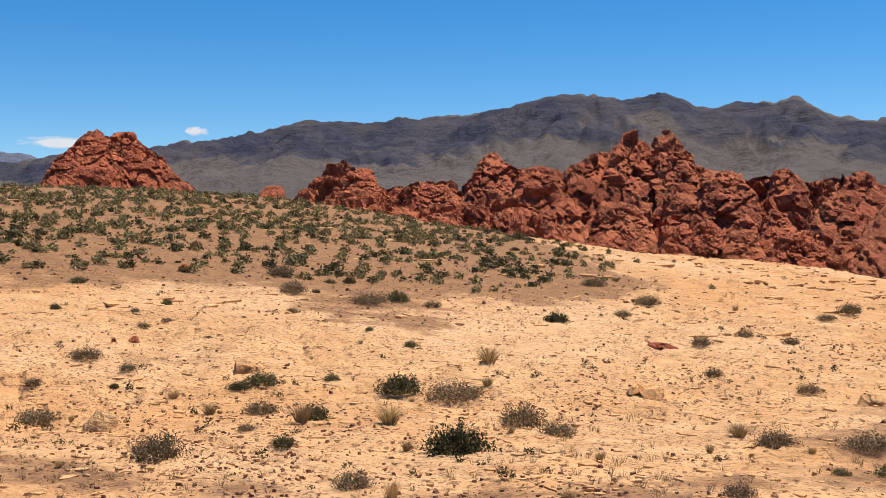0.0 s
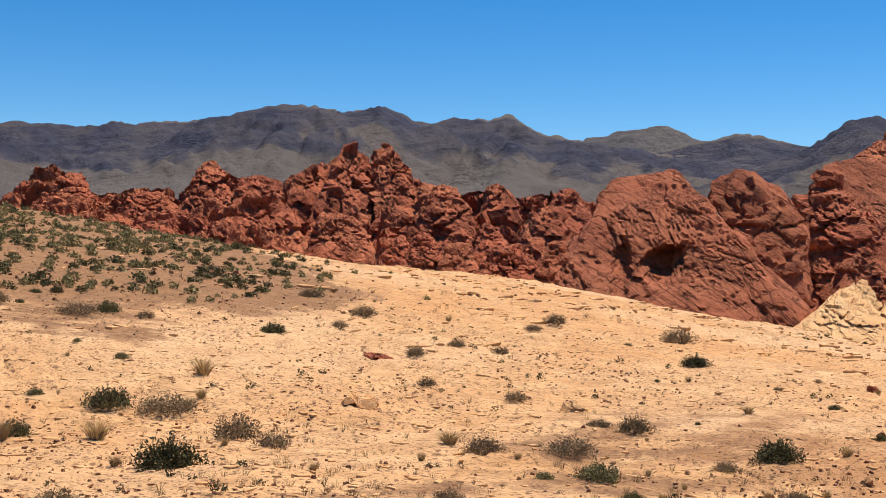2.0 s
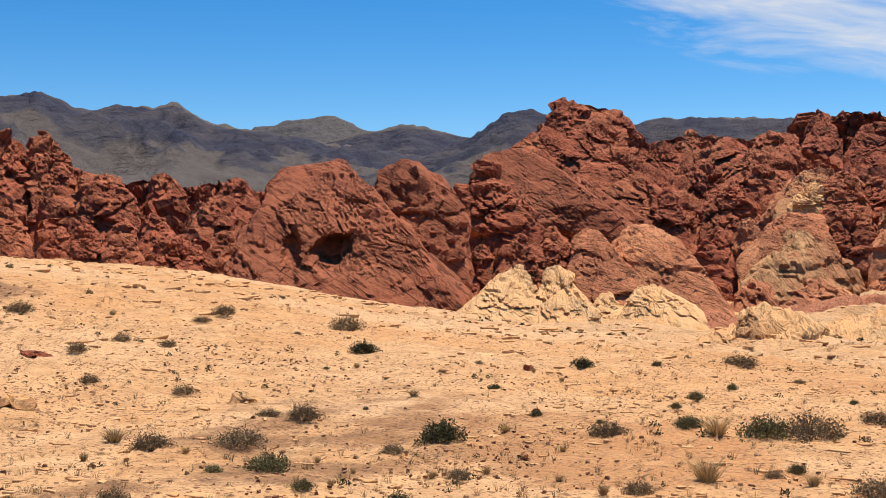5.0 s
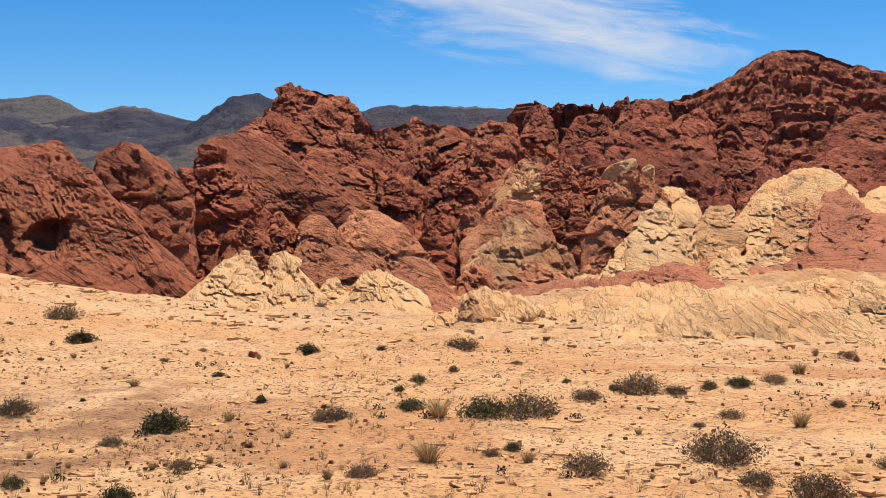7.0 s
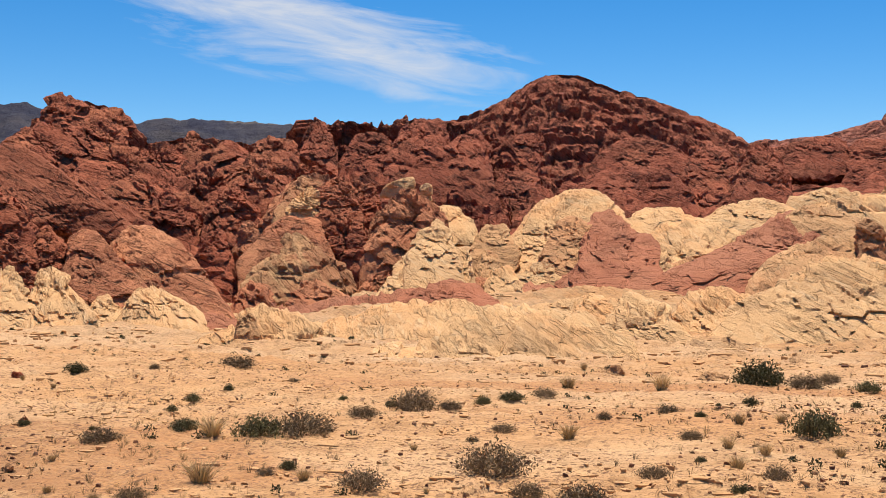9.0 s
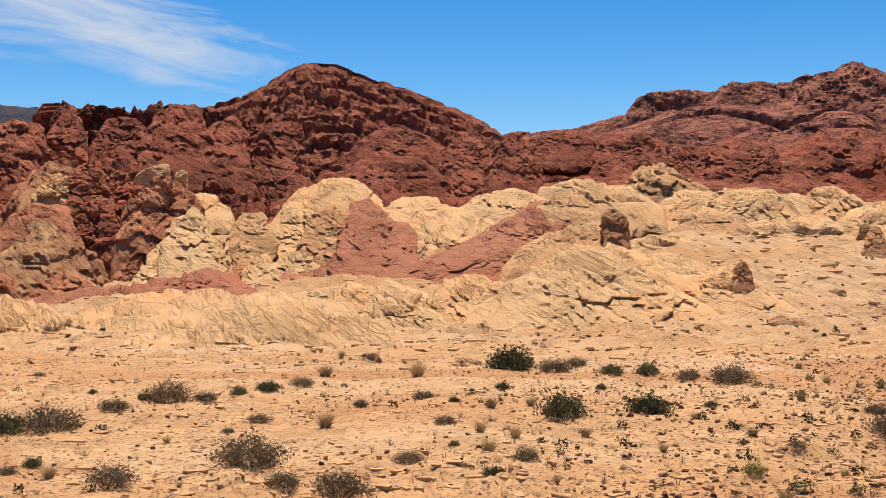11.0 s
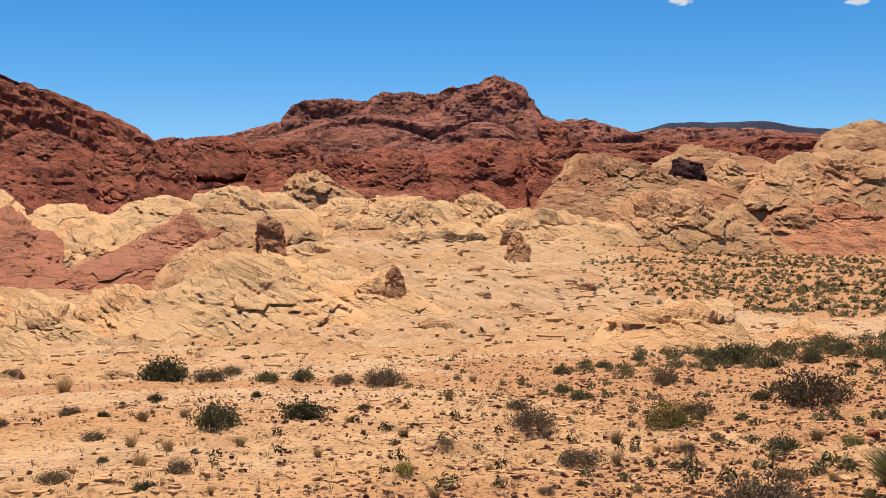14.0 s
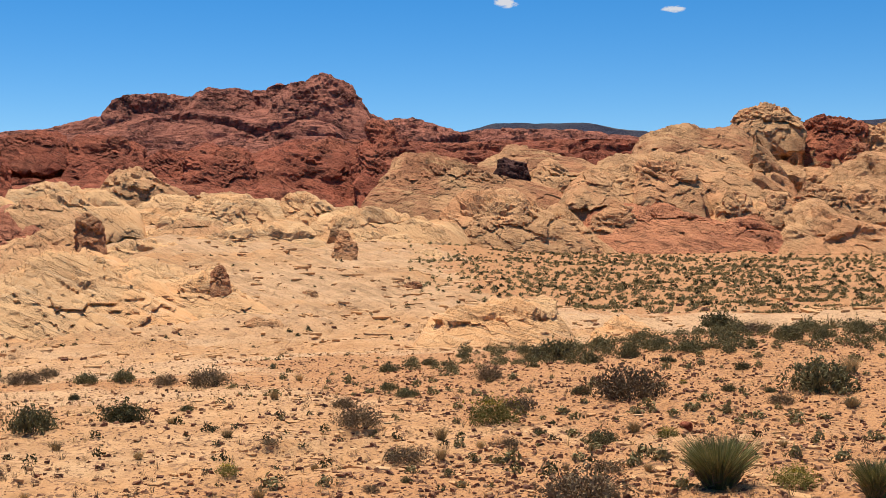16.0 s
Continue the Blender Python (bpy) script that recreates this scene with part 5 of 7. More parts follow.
rock(domes_front, "block", TAN, 95.79, 2.70, 222, (6.47, 5.40, 4.52), 0, 405, flats=((354, 6.8), (58, 3.27), (79, 2.62), (134, 5.65)), **DOMED)
rock(domes_front, "slab", TAN, 95.72, 2.93, 245, (15.41, 11.21, 6.72), 0, 406, flats=((56, 6.21), (72, 4.57), (97, 5.34), (122, 8.91)), **BEDDED)
rock(domes_front, "slab", PINK, 95.78, 0.88, 214, (13.22, 9.61, 5.75), 0, 407, flats=((41, 7.46), (64, 3.28), (71, 2.81), (90, 4.5), (140, 11.55)), **BEDDED)
rock(domes_front, "dome", TAN, 93.59, 0.67, 208, (4.70, 4.11, 3.74), 0, 408, flats=((14, 4.5), (75, 2.88), (108, 2.69), (162, 3.98)), **DOMED)
rock(domes_front, "slab", TAN, 91.85, 0.37, 206, (6.02, 5.56, 5.51), 0, 409, flats=((45, 1.44), (86, 3.82)), **BEDDED)
rock(domes_front, "slab", PINK, 99.55, 0.35, 205, (6.17, 4.59, 2.93), 0, 410, flats=((51, 2.68), (100, 1.99), (143, 4.07)), **DOMED)
rock(domes_front, "dome", TAN, 103.79, 0.13, 206, (11.65, 9.28, 7.04), 0, 411, flats=((33, 7.23), (67, 3.26), (103, 6.37), (151, 10.01)), **DOMED)
rock(domes_front, "boulder", TAN, 100.79, 1.18, 213, (2.53, 2.95, 3.81), 0, 412, flats=((19, 2.2), (83, 2.78), (164, 2.17)), **BLOCKY)
rock(domes_front, "slab", TAN, 96.81, 0.38, 212, (7.90, 5.53, 2.91), 0, 413, flats=((68, 1.08), (74, 0.7), (117, 4.42)), **BEDDED)
rock(domes_front, "boulder", TAN, 99.07, 1.38, 216, (3.26, 3.25, 3.57), 0, 414, flats=((26, 2.31), (80, 2.47), (147, 2.74)), **BLOCKY)
rock(domes_front, "boulder", TAN, 102.60, 1.79, 220, (4.59, 3.85, 3.25), 0, 415, flats=((28, 3.49), (83, 2.28), (136, 3.13)), **BLOCKY)
rock(domes_front, "boulder", TAN, 104.49, 1.26, 219, (4.47, 4.04, 3.87), 0, 416, flats=((21, 3.34), (77, 2.52), (144, 3.26)), **BLOCKY)
rock(domes, "crag", MIXED, 97.37, 4.21, 290, (13.61, 9.84, 5.78), 0, 417, flats=((48, 7.81), (79, 4.5), (93, 4.47), (113, 6.75)), **BEDDED)
rock(domes, "boulder", TAN, 100.27, 5.35, 312, (7.72, 6.14, 4.65), 0, 418, flats=((63, 3.63), (102, 3.36), (134, 4.66)), **BLOCKY)
rock(domes, "boulder", RED, 103.10, 4.65, 316, (8.32, 6.50, 4.71), 0, 419, flats=((21, 7.49), (82, 3.61), (97, 3.65), (144, 6.33)), **BLOCKY)
rock(domes, "boulder", RED, 102.79, 4.23, 310, (2.58, 2.67, 3.07), 0, 420, flats=((14, 2.04), (80, 2.15), (159, 1.87)), **BLOCKY)
rock(domes, "boulder", TAN, 105.91, 4.45, 318, (8.10, 6.53, 5.09), 0, 421, flats=((197, 7.6), (15, 7.17), (86, 3.75), (111, 4.81)), **BLOCKY)
rock(domes, "boulder", TAN, 101.04, 4.63, 306, (2.33, 2.41, 2.77), 0, 422, flats=((2, 2.36), (73, 1.86), (145, 1.8)), **BLOCKY)
rock(domes, "boulder", TAN, 99.32, 3.81, 302, (1.95, 2.08, 2.47), 0, 423, flats=((360, 2.05), (77, 1.72), (156, 1.4)), **BLOCKY)
rock(domes, "boulder", PINK, 104.20, 3.67, 300, (2.77, 3.15, 4.00), 0, 424, flats=((360, 2.9), (69, 2.57), (160, 1.96)), **BLOCKY)
perched = formation("dark red boulder perched on a tan dome", 89, 226, 11.7, name="boulder", category="boulder")
rock(perched, "boulder", VARNISHED, 88.91, 2.92, 232, (3.53, 3.92, 3.60), 0, 425, flats=((204, 3.69), (270, 3.76), (333, 4.01), (8, 3.46), (68, 3.44), (111, 3.59), (161, 3.27)), skirt=0, joint=0.45, lean=0.2)
rock(ridge_far, "butte", MAROON, 72.28, 5.48, 560, (19.63, 16.13, 13.10), 0, 426, flats=((357, 20.15), (78, 11.51), (99, 8.88), (127, 12.52), (159, 16.63)), **BLOCKY)
rock(ridge_far, "cliff", MAROON, 75.79, 6.40, 575, (13.75, 9.95, 5.85), 0, 427, flats=((355, 14.16), (86, 3.85), (149, 11.16)), **BLOCKY)
rock(ridge_far, "butte", MAROON, 79.89, 6.08, 558, (22.82, 19.16, 16.22), 0, 428, flats=((29, 18.15), (44, 15.13), (73, 12.47), (98, 12.3), (100, 12.37), (149, 21.73)), **BLOCKY)
rock(ridge_far, "slope", MAROON, 76.89, 4.98, 556, (27.85, 20.65, 13.08), 0, 429, flats=((35, 23.29), (95, 8.26), (127, 13.65)), **DOMED)
rock(red_slope, "ledge_mass", DEEP_RED, 79.68, 3.26, 342, (16.74, 13.81, 11.30), 0, 430, flats=((355, 17.48), (25, 16.0), (77, 10.15), (94, 8.22), (125, 8.99), (149, 11.86)), **DOMED)
rock(red_slope, "ledge_mass", DEEP_RED, 75.57, 3.16, 336, (9.95, 9.56, 10.05), 0, 431, flats=((25, 8.49), (80, 7.18), (112, 8.43), (168, 9.06)), **DOMED)
rock(red_slope, "ledge_mass", DEEP_RED, 70.53, 3.77, 352, (11.05, 8.87, 6.85), 0, 432, flats=((344, 10.99), (60, 6.29), (87, 5.06), (128, 7.78)), **DOMED)
rock(red_slope, "ledge_mass", DEEP_RED, 73.04, 3.31, 346, (7.45, 6.43, 5.73), 0, 433, flats=((354, 7.33), (90, 4.46), (129, 3.73)), **DOMED)
rock(red_slope, "ledge_mass", DEEP_RED, 82.64, 3.69, 318, (5.90, 8.87, 13.80), 0, 434, flats=((192, 6.86), (8, 5.8), (84, 10.48), (162, 4.76)), **DOMED)
rock(red_slope, "ledge_mass", DEEP_RED, 84.54, 1.68, 300, (8.08, 7.71, 8.02), 0, 435, flats=((52, 3.08), (63, 3.3), (142, 7.72)), **DOMED)
rock(red_slope, "ledge_mass", DEEP_RED, 67.23, 4.25, 360, (11.88, 8.42, 4.62), 0, 436, flats=((48, 7.68), (92, 3.32), (111, 5.05)), **DOMED)
rock(red_slope, "ledge_mass", DEEP_RED, 71.04, 2.69, 330, (9.64, 7.35, 5.04), 0, 437, flats=((40, 6.2), (85, 3.59), (127, 5.47)), **DOMED)
rock(hill, "crag_block", DEEP_RED, 59.69, 2.58, 302, (12.25, 9.98, 7.96), 0, 438, flats=((47, 7.45), (74, 5.76), (102, 6.19), (139, 8.96)), joint=0.5, lean=0.9)
rock(hill, "crag_block", DEEP_RED, 52.16, 2.37, 296, (6.74, 6.72, 7.39), 0, 439, flats=((15, 5.56), (65, 4.89), (110, 5.65), (168, 5.74)), joint=0.5, lean=0.9)
rock(hill, "crag_block", DEEP_RED, 54.37, 2.45, 292, (7.32, 6.81, 6.83), 0, 440, flats=((41, 5.57), (91, 5.25), (151, 6.17)), joint=0.5, lean=0.9)
rock(hill, "crag_block", DEEP_RED, 65.24, 3.32, 302, (6.28, 7.39, 9.67), 0, 441, flats=((8, 5.41), (37, 5.32), (106, 6.93), (162, 4.9)), joint=0.5, lean=0.9)
rock(hill, "crag_block", DEEP_RED, 45.07, 4.65, 310, (4.35, 5.94, 8.71), 0, 442, flats=((11, 3.21), (43, 4.1), (146, 4.4), (173, 3.74)), joint=0.5, lean=0.9)
rock(hill, "crag_block", DEEP_RED, 47.47, 4.24, 308, (6.93, 6.77, 7.26), 0, 443, flats=((31, 6.0), (98, 5.09), (163, 5.52)), joint=0.5, lean=0.9)
rock(hill, "crag_block", DEEP_RED, 49.81, 4.57, 306, (7.91, 8.23, 9.51), 0, 444, flats=((9, 7.71), (77, 7.37), (112, 6.58), (163, 6.38)), joint=0.5, lean=0.9)
rock(hill, "crag_block", DEEP_RED, 51.37, 4.19, 304, (8.29, 8.04, 8.55), 0, 445, flats=((44, 8.26), (125, 2.62), (132, 2.71)), joint=0.5, lean=0.9)
rock(hill, "crag_block", DEEP_RED, 54.59, 4.73, 345, (5.25, 6.01, 7.65), 0, 446, flats=((350, 4.73), (63, 6.17), (142, 2.2)), joint=0.5, lean=0.9)
rock(hill, "crag_block", DEEP_RED, 56.85, 2.24, 300, (6.14, 5.25, 4.60), 0, 447, flats=((13, 5.5), (84, 3.35), (146, 3.78)), joint=0.5, lean=0.9)
rock(hill, "crag_block", DEEP_RED, 63.03, 1.91, 298, (8.60, 6.76, 4.99), 0, 448, flats=((40, 4.84), (76, 2.89), (135, 5.19)), joint=0.5, lean=0.9)
rock(hill, "crag_block", DEEP_RED, 60.21, 4.05, 330, (12.62, 9.83, 7.09), 0, 449, flats=((45, 6.62), (76, 3.98), (129, 7.7)), joint=0.5, lean=0.9)
rock(hill, "crag_block", DEEP_RED, 63.03, 3.46, 320, (7.82, 7.67, 8.28), 0, 450, flats=((25, 5.41), (75, 5.66), (144, 5.58)), joint=0.5, lean=0.9)
rock(hill, "crag_block", DEEP_RED, 50.07, 2.81, 312, (6.37, 6.43, 7.19), 0, 451, flats=((34, 4.95), (98, 5.26), (160, 5.15)), joint=0.5, lean=0.9)
rock(crag_twin, "boulder", RED, 6.91, 3.26, 206, (3.82, 3.67, 3.85), 0, 452, flats=((3, 3.82), (78, 2.89), (126, 2.53), (166, 3.19)), **BLOCKY)
rock(crag_twin, "boulder", RED, 8.52, 3.18, 204, (4.49, 5.85, 8.31), 0, 453, flats=((351, 4.9), (16, 4.08), (44, 5.21), (113, 5.58), (151, 3.56), (164, 3.32)), **BLOCKY)
rock(crag_twin, "boulder", RED, 10.61, 3.30, 203, (3.51, 5.41, 8.55), 0, 454, flats=((186, 3.23), (13, 2.56), (20, 2.59), (50, 4.45), (122, 6.18), (147, 5.15)), **BLOCKY)
rock(crag_low, "boulder", RED, 12.77, 1.88, 195, (4.44, 5.16, 6.66), 0, 455, flats=((18, 3.99), (64, 4.72), (106, 4.95), (169, 4.29)), **BLOCKY)
rock(crag_low, "boulder", RED, 15.51, 2.56, 202, (2.77, 2.86, 3.30), 0, 456, flats=((25, 2.08), (59, 2.05), (112, 2.49), (155, 2.77)), **BLOCKY)
rock(crag_left, "boulder", RED, 2.09, 2.68, 198, (4.10, 5.07, 6.91), 0, 457, flats=((344, 4.38), (23, 3.62), (37, 3.94), (120, 4.26), (159, 2.15)), **BLOCKY)
rock(crag_left, "boulder", RED, 4.16, 1.33, 180, (6.51, 5.62, 4.99), 0, 458, flats=((37, 4.71), (74, 3.65), (120, 3.51), (147, 4.09)), **BLOCKY)
rock(crag_low, "boulder", RED, 10.68, 0.09, 160, (2.50, 2.53, 2.85), 0, 459, flats=((349, 2.47), (46, 2.25), (102, 1.98), (160, 1.87)), **BLOCKY)
rock(crag_low, "boulder", RED, 12.05, 0.08, 159, (1.95, 2.45, 3.37), 0, 460, flats=((29, 1.92), (93, 2.58), (159, 1.61)), **BLOCKY)
rock(crag_low, "boulder", RED, 15.04, 0.70, 164, (2.09, 2.39, 3.03), 0, 461, flats=((22, 1.74), (72, 2.0), (149, 1.89)), **BLOCKY)
rock(crag_low, "boulder", RED, 13.59, -0.22, 158, (2.59, 2.42, 2.44), 0, 462, flats=((17, 2.06), (90, 1.89), (161, 1.97)), **BLOCKY)
rock(crag_low, "boulder", RED, 15.99, -0.48, 157, (3.15, 3.11, 3.39), 0, 463, flats=((29, 2.52), (101, 2.3), (168, 2.68)), **BLOCKY)
rock(crag_low, "boulder", RED, 18.18, -0.05, 160, (2.76, 2.77, 3.06), 0, 464, flats=((12, 2.37), (107, 1.72), (155, 1.65)), **BLOCKY)
rock(crag_twin, "boulder", RED, 8.03, 0.83, 178, (4.79, 4.14, 3.69), 0, 465, flats=((34, 3.66), (83, 2.57), (139, 3.48)), **BLOCKY)
rock(crag_left, "boulder", RED, 4.38, 2.83, 196, (3.45, 3.18, 3.16), 0, 466, flats=((351, 3.4), (65, 2.53), (97, 2.36), (148, 2.84)), **BLOCKY)
rock(crag_left, "boulder", RED, -0.42, 2.15, 196, (4.35, 3.61, 2.99), 0, 467, flats=((22, 3.56), (83, 2.28), (105, 2.32), (152, 2.96)), **BLOCKY)
rock(crag_left, "boulder", RED, -3.85, 2.55, 196, (2.67, 3.24, 4.34), 0, 468, flats=((358, 2.78), (28, 2.78), (102, 3.0), (157, 2.29)), **BLOCKY)
rock(crag_low, "boulder", RED, 13.54, 0.56, 170, (2.13, 2.45, 3.14), 0, 469, flats=((353, 2.07), (59, 2.2), (140, 1.43)), **BLOCKY)
rock(crag_low, "boulder", RED, 17.65, 1.29, 178, (3.65, 3.46, 3.56), 0, 470, flats=((24, 3.07), (97, 2.48), (143, 2.43)), **BLOCKY)
rock(crag_twin, "boulder", RED, 10.62, 0.94, 190, (3.87, 3.55, 3.49), 0, 471, flats=((14, 3.51), (80, 2.36), (141, 3.13)), **BLOCKY)
rock(crag_low, "boulder", RED, 18.69, 2.29, 198, (3.15, 3.27, 3.77), 0, 472, flats=((43, 2.35), (106, 2.7), (162, 2.51)), **BLOCKY)
rock(left_butte, "boulder", RED, -15.80, 4.08, 158, (2.17, 2.67, 3.62), 0, 473, flats=((3, 2.13), (44, 2.11), (139, 1.7), (165, 1.48)), **BLOCKY)
rock(left_butte, "boulder", RED, -14.36, 3.91, 160, (2.30, 2.84, 3.87), 0, 474, flats=((353, 2.4), (25, 2.17), (101, 2.76), (170, 1.96)), **BLOCKY)
rock(left_butte, "boulder", RED, -12.61, 3.36, 156, (2.88, 2.86, 3.13), 0, 475, flats=((43, 0.56), (60, 0.79), (176, 2.82)), **BLOCKY)
rock(left_butte, "boulder", RED, -17.07, 3.40, 155, (1.94, 2.43, 3.36), 0, 476, flats=((8, 1.72), (123, 1.45), (161, 1.06)), **BLOCKY)
rock(knoll, "mound", CREAM, 66.00, -3.43, 120, (3.54, 2.47, 1.29), 0, 477, flats=((50, 1.6), (81, 0.75), (122, 1.62)), **BEDDED)
rock(knoll, "mound", CREAM, 60.22, -3.80, 112, (3.47, 2.54, 1.54), 0, 478, flats=((41, 1.95), (95, 1.07), (135, 1.8)), **BEDDED)
rock(knoll, "mound", TAN, 63.67, -4.01, 98, (1.54, 1.22, 0.90), 0, 479, flats=((18, 1.32), (97, 0.56), (142, 0.84)), **BEDDED)
rock(knoll, "mound", CREAM, 53.20, -3.14, 128, (5.07, 3.22, 1.07), 0, 480, flats=((66, 1.53), (93, 0.72), (117, 1.7)), **BEDDED)
rock(knoll, "mound", CREAM, 57.22, -2.81, 122, (5.28, 3.34, 1.06), 0, 481, flats=((63, 1.98), (93, 0.66), (110, 1.11)), **BEDDED)
rock(knoll, "mound", CREAM, 54.78, -4.21, 110, (5.59, 3.49, 1.02), 0, 482, flats=((66, 1.7), (92, 0.7), (110, 1.42)), **BEDDED)
rock(domes_front, "slab", TAN, 93.01, 2.65, 225, (5.55, 4.19, 2.79), 0, 483, flats=((40, 3.06), (84, 1.87), (135, 3.39)), **BEDDED)
rock(domes_front, "slab", MIXED, 90.04, 3.68, 252, (10.27, 6.88, 3.02), 0, 484, flats=((58, 3.64), (84, 1.76), (133, 5.8)), **BEDDED)
rock(domes_front, "slab", TAN, 97.32, -0.01, 210, (5.05, 3.68, 2.22), 0, 485, flats=((44, 2.6), (73, 1.23), (122, 2.22)), **BEDDED)
rock(domes_front, "slab", TAN, 89.58, 0.57, 214, (5.09, 4.36, 3.82), 0, 486, flats=((24, 3.7), (74, 2.5), (125, 3.16)), **BEDDED)
rock(domes_front, "slab", PINK, 100.05, 0.04, 209, (4.92, 3.72, 2.50), 0, 487, flats=((39, 2.75), (84, 1.69), (130, 2.99)), **BEDDED)
rock(domes_front, "slab", TAN, 98.45, 2.11, 235, (5.09, 4.03, 3.01), 0, 488, flats=((29, 3.56), (81, 1.99), (132, 3.16)), **BEDDED)
rock(domes_front, "slab", TAN, 97.70, 3.39, 262, (7.99, 5.79, 3.43), 0, 489, flats=((44, 4.22), (79, 1.95), (129, 4.3)), **BEDDED)
rock(swells, "ledge", CREAM, 73.23, 1.62, 205, (4.64, 3.28, 1.77), 0, 490, flats=((40, 2.88), (85, 1.22), (127, 2.28)), **BEDDED)
rock(swells, "ledge", CREAM, 81.56, 1.22, 198, (4.49, 3.08, 1.49), 0, 491, flats=((45, 2.55), (85, 0.99), (119, 1.92)), **BEDDED)
rock(swells, "ledge", CREAM, 77.78, 0.26, 182, (5.39, 3.55, 1.42), 0, 492, flats=((53, 2.48), (87, 0.99), (116, 1.95)), **BEDDED)
rock(swells, "ledge", CREAM, 73.47, -0.63, 170, (4.62, 3.08, 1.33), 0, 493, flats=((56, 1.86), (85, 0.82), (123, 2.2)), **BEDDED)
rock(swells, "ledge", CREAM, 70.00, 1.91, 210, (5.17, 3.37, 1.29), 0, 494, flats=((56, 2.21), (90, 1.0), (124, 2.21)), **BEDDED)
rock(swells, "ledge", CREAM, 83.24, -0.44, 176, (4.37, 2.92, 1.26), 0, 495, flats=((57, 1.66), (85, 0.8), (121, 1.9)), **BEDDED)
rock(cream_slopes, "mound", CREAM, 55.69, -1.35, 153, (4.18, 3.17, 2.13), 0, 496, flats=((27, 3.36), (74, 1.79), (103, 1.46), (145, 2.62)), **BEDDED)
rock(cream_slopes, "mound", CREAM, 60.55, -1.07, 155, (3.31, 2.89, 2.62), 0, 497, flats=((31, 2.14), (106, 1.6), (147, 1.78)), **BEDDED)
rock(cream_slopes, "mound", CREAM, 52.82, -1.03, 168, (3.83, 3.37, 3.11), 0, 498, flats=((14, 3.31), (56, 2.45), (124, 1.57), (143, 1.78)), **BEDDED)
rock(cream_slopes, "mound", PINK, 52.69, -1.94, 150, (3.76, 2.64, 1.39), 0, 499, flats=((34, 2.68), (95, 0.87), (130, 1.7)), **BEDDED)
rock(middle_crags, "boulder", RED, 47.55, -0.65, 158, (1.96, 2.06, 2.42), 0, 500, flats=((21, 1.26), (68, 1.39), (160, 1.54)), **BLOCKY)
rock(middle_crags, "boulder", PINK, 47.75, -1.82, 150, (2.37, 2.05, 1.84), 0, 501, flats=((21, 1.82), (98, 1.21), (151, 1.46)), **BLOCKY)
rock(middle_crags, "boulder", RED, 45.30, 0.57, 162, (2.17, 2.09, 2.21), 0, 502, flats=((14, 1.79), (81, 1.57), (151, 1.51)), **BLOCKY)
rock(middle_crags, "boulder", CREAM, 44.47, 1.73, 165, (2.38, 2.85, 3.77), 0, 503, flats=((348, 2.23), (39, 2.57), (126, 1.8), (169, 1.89)), **BLOCKY)
rock(middle_crags, "knob", RED, 39.1, 0.7, 190, (5.20, 5.02, 4.85), 22.5, 134, joint=0.9)
rock(middle_crags, "knob", RED, 37.7, 1.98, 205, (6.54, 6.02, 5.50), 27, 135, joint=0.9, lean=0.95)
rock(middle_crags, "boulder", RED, 39.7, 2.25, 215, (5.49, 5.49, 5.49), 15, 136, joint=0.9)
rock(middle_crags, "knob", RED, 41.7, 1.42, 205, (5.61, 5.68, 5.76), 7.5, 137, joint=0.9, lean=0.95)
rock(middle_crags, "knob", RED, 36.6, 3.19, 215, (5.88, 4.90, 3.92), 40, 138, joint=0.9)
rock(middle_crags, "knob", RED, 35.1, 4.49, 240, (6.57, 5.91, 5.25), 30, 139, joint=0.9)
rock(middle_crags, "boulder", RED, 34, 5.66, 262, (5.02, 4.78, 4.54), 10, 140, joint=0.9)
rock(middle_crags, "boulder", RED, 42.7, 3.14, 215, (5.10, 4.51, 3.92), 10, 141, joint=0.9)
rock(middle_crags, "boulder", RED, 40.7, 3.8, 235, (4.71, 3.96, 3.21), -20, 142, joint=0.9)
rock(middle_crags, "boulder", RED, 39.4, 4.59, 262, (1.67, 2.15, 2.63), 0, 143, joint=0.9)
rock(middle_crags, "boulder", RED, 43.2, 4.28, 262, (4.78, 3.94, 3.11), 10, 144, joint=0.9)
rock(middle_crags, "boulder", RED, 38.2, 3.57, 240, (5.03, 4.16, 3.28), 30, 145, joint=0.9)
rock(middle_crags, "boulder", RED, 33, 4.24, 235, (4.93, 4.29, 3.64), 40, 146, joint=0.9)
rock(middle_crags, "boulder", RED, 35.8, 5.39, 262, (4.30, 3.94, 3.58), 30, 147, joint=0.9)
crest_boulder = formation("small red boulder on the hill crest", -7.8, 114, 6.2, name="boulder", category="boulder")
rock(crest_boulder, "boulder", RED, -7.8, 2.46, 114, (1.04, 0.78, 0.52), 0, 213)

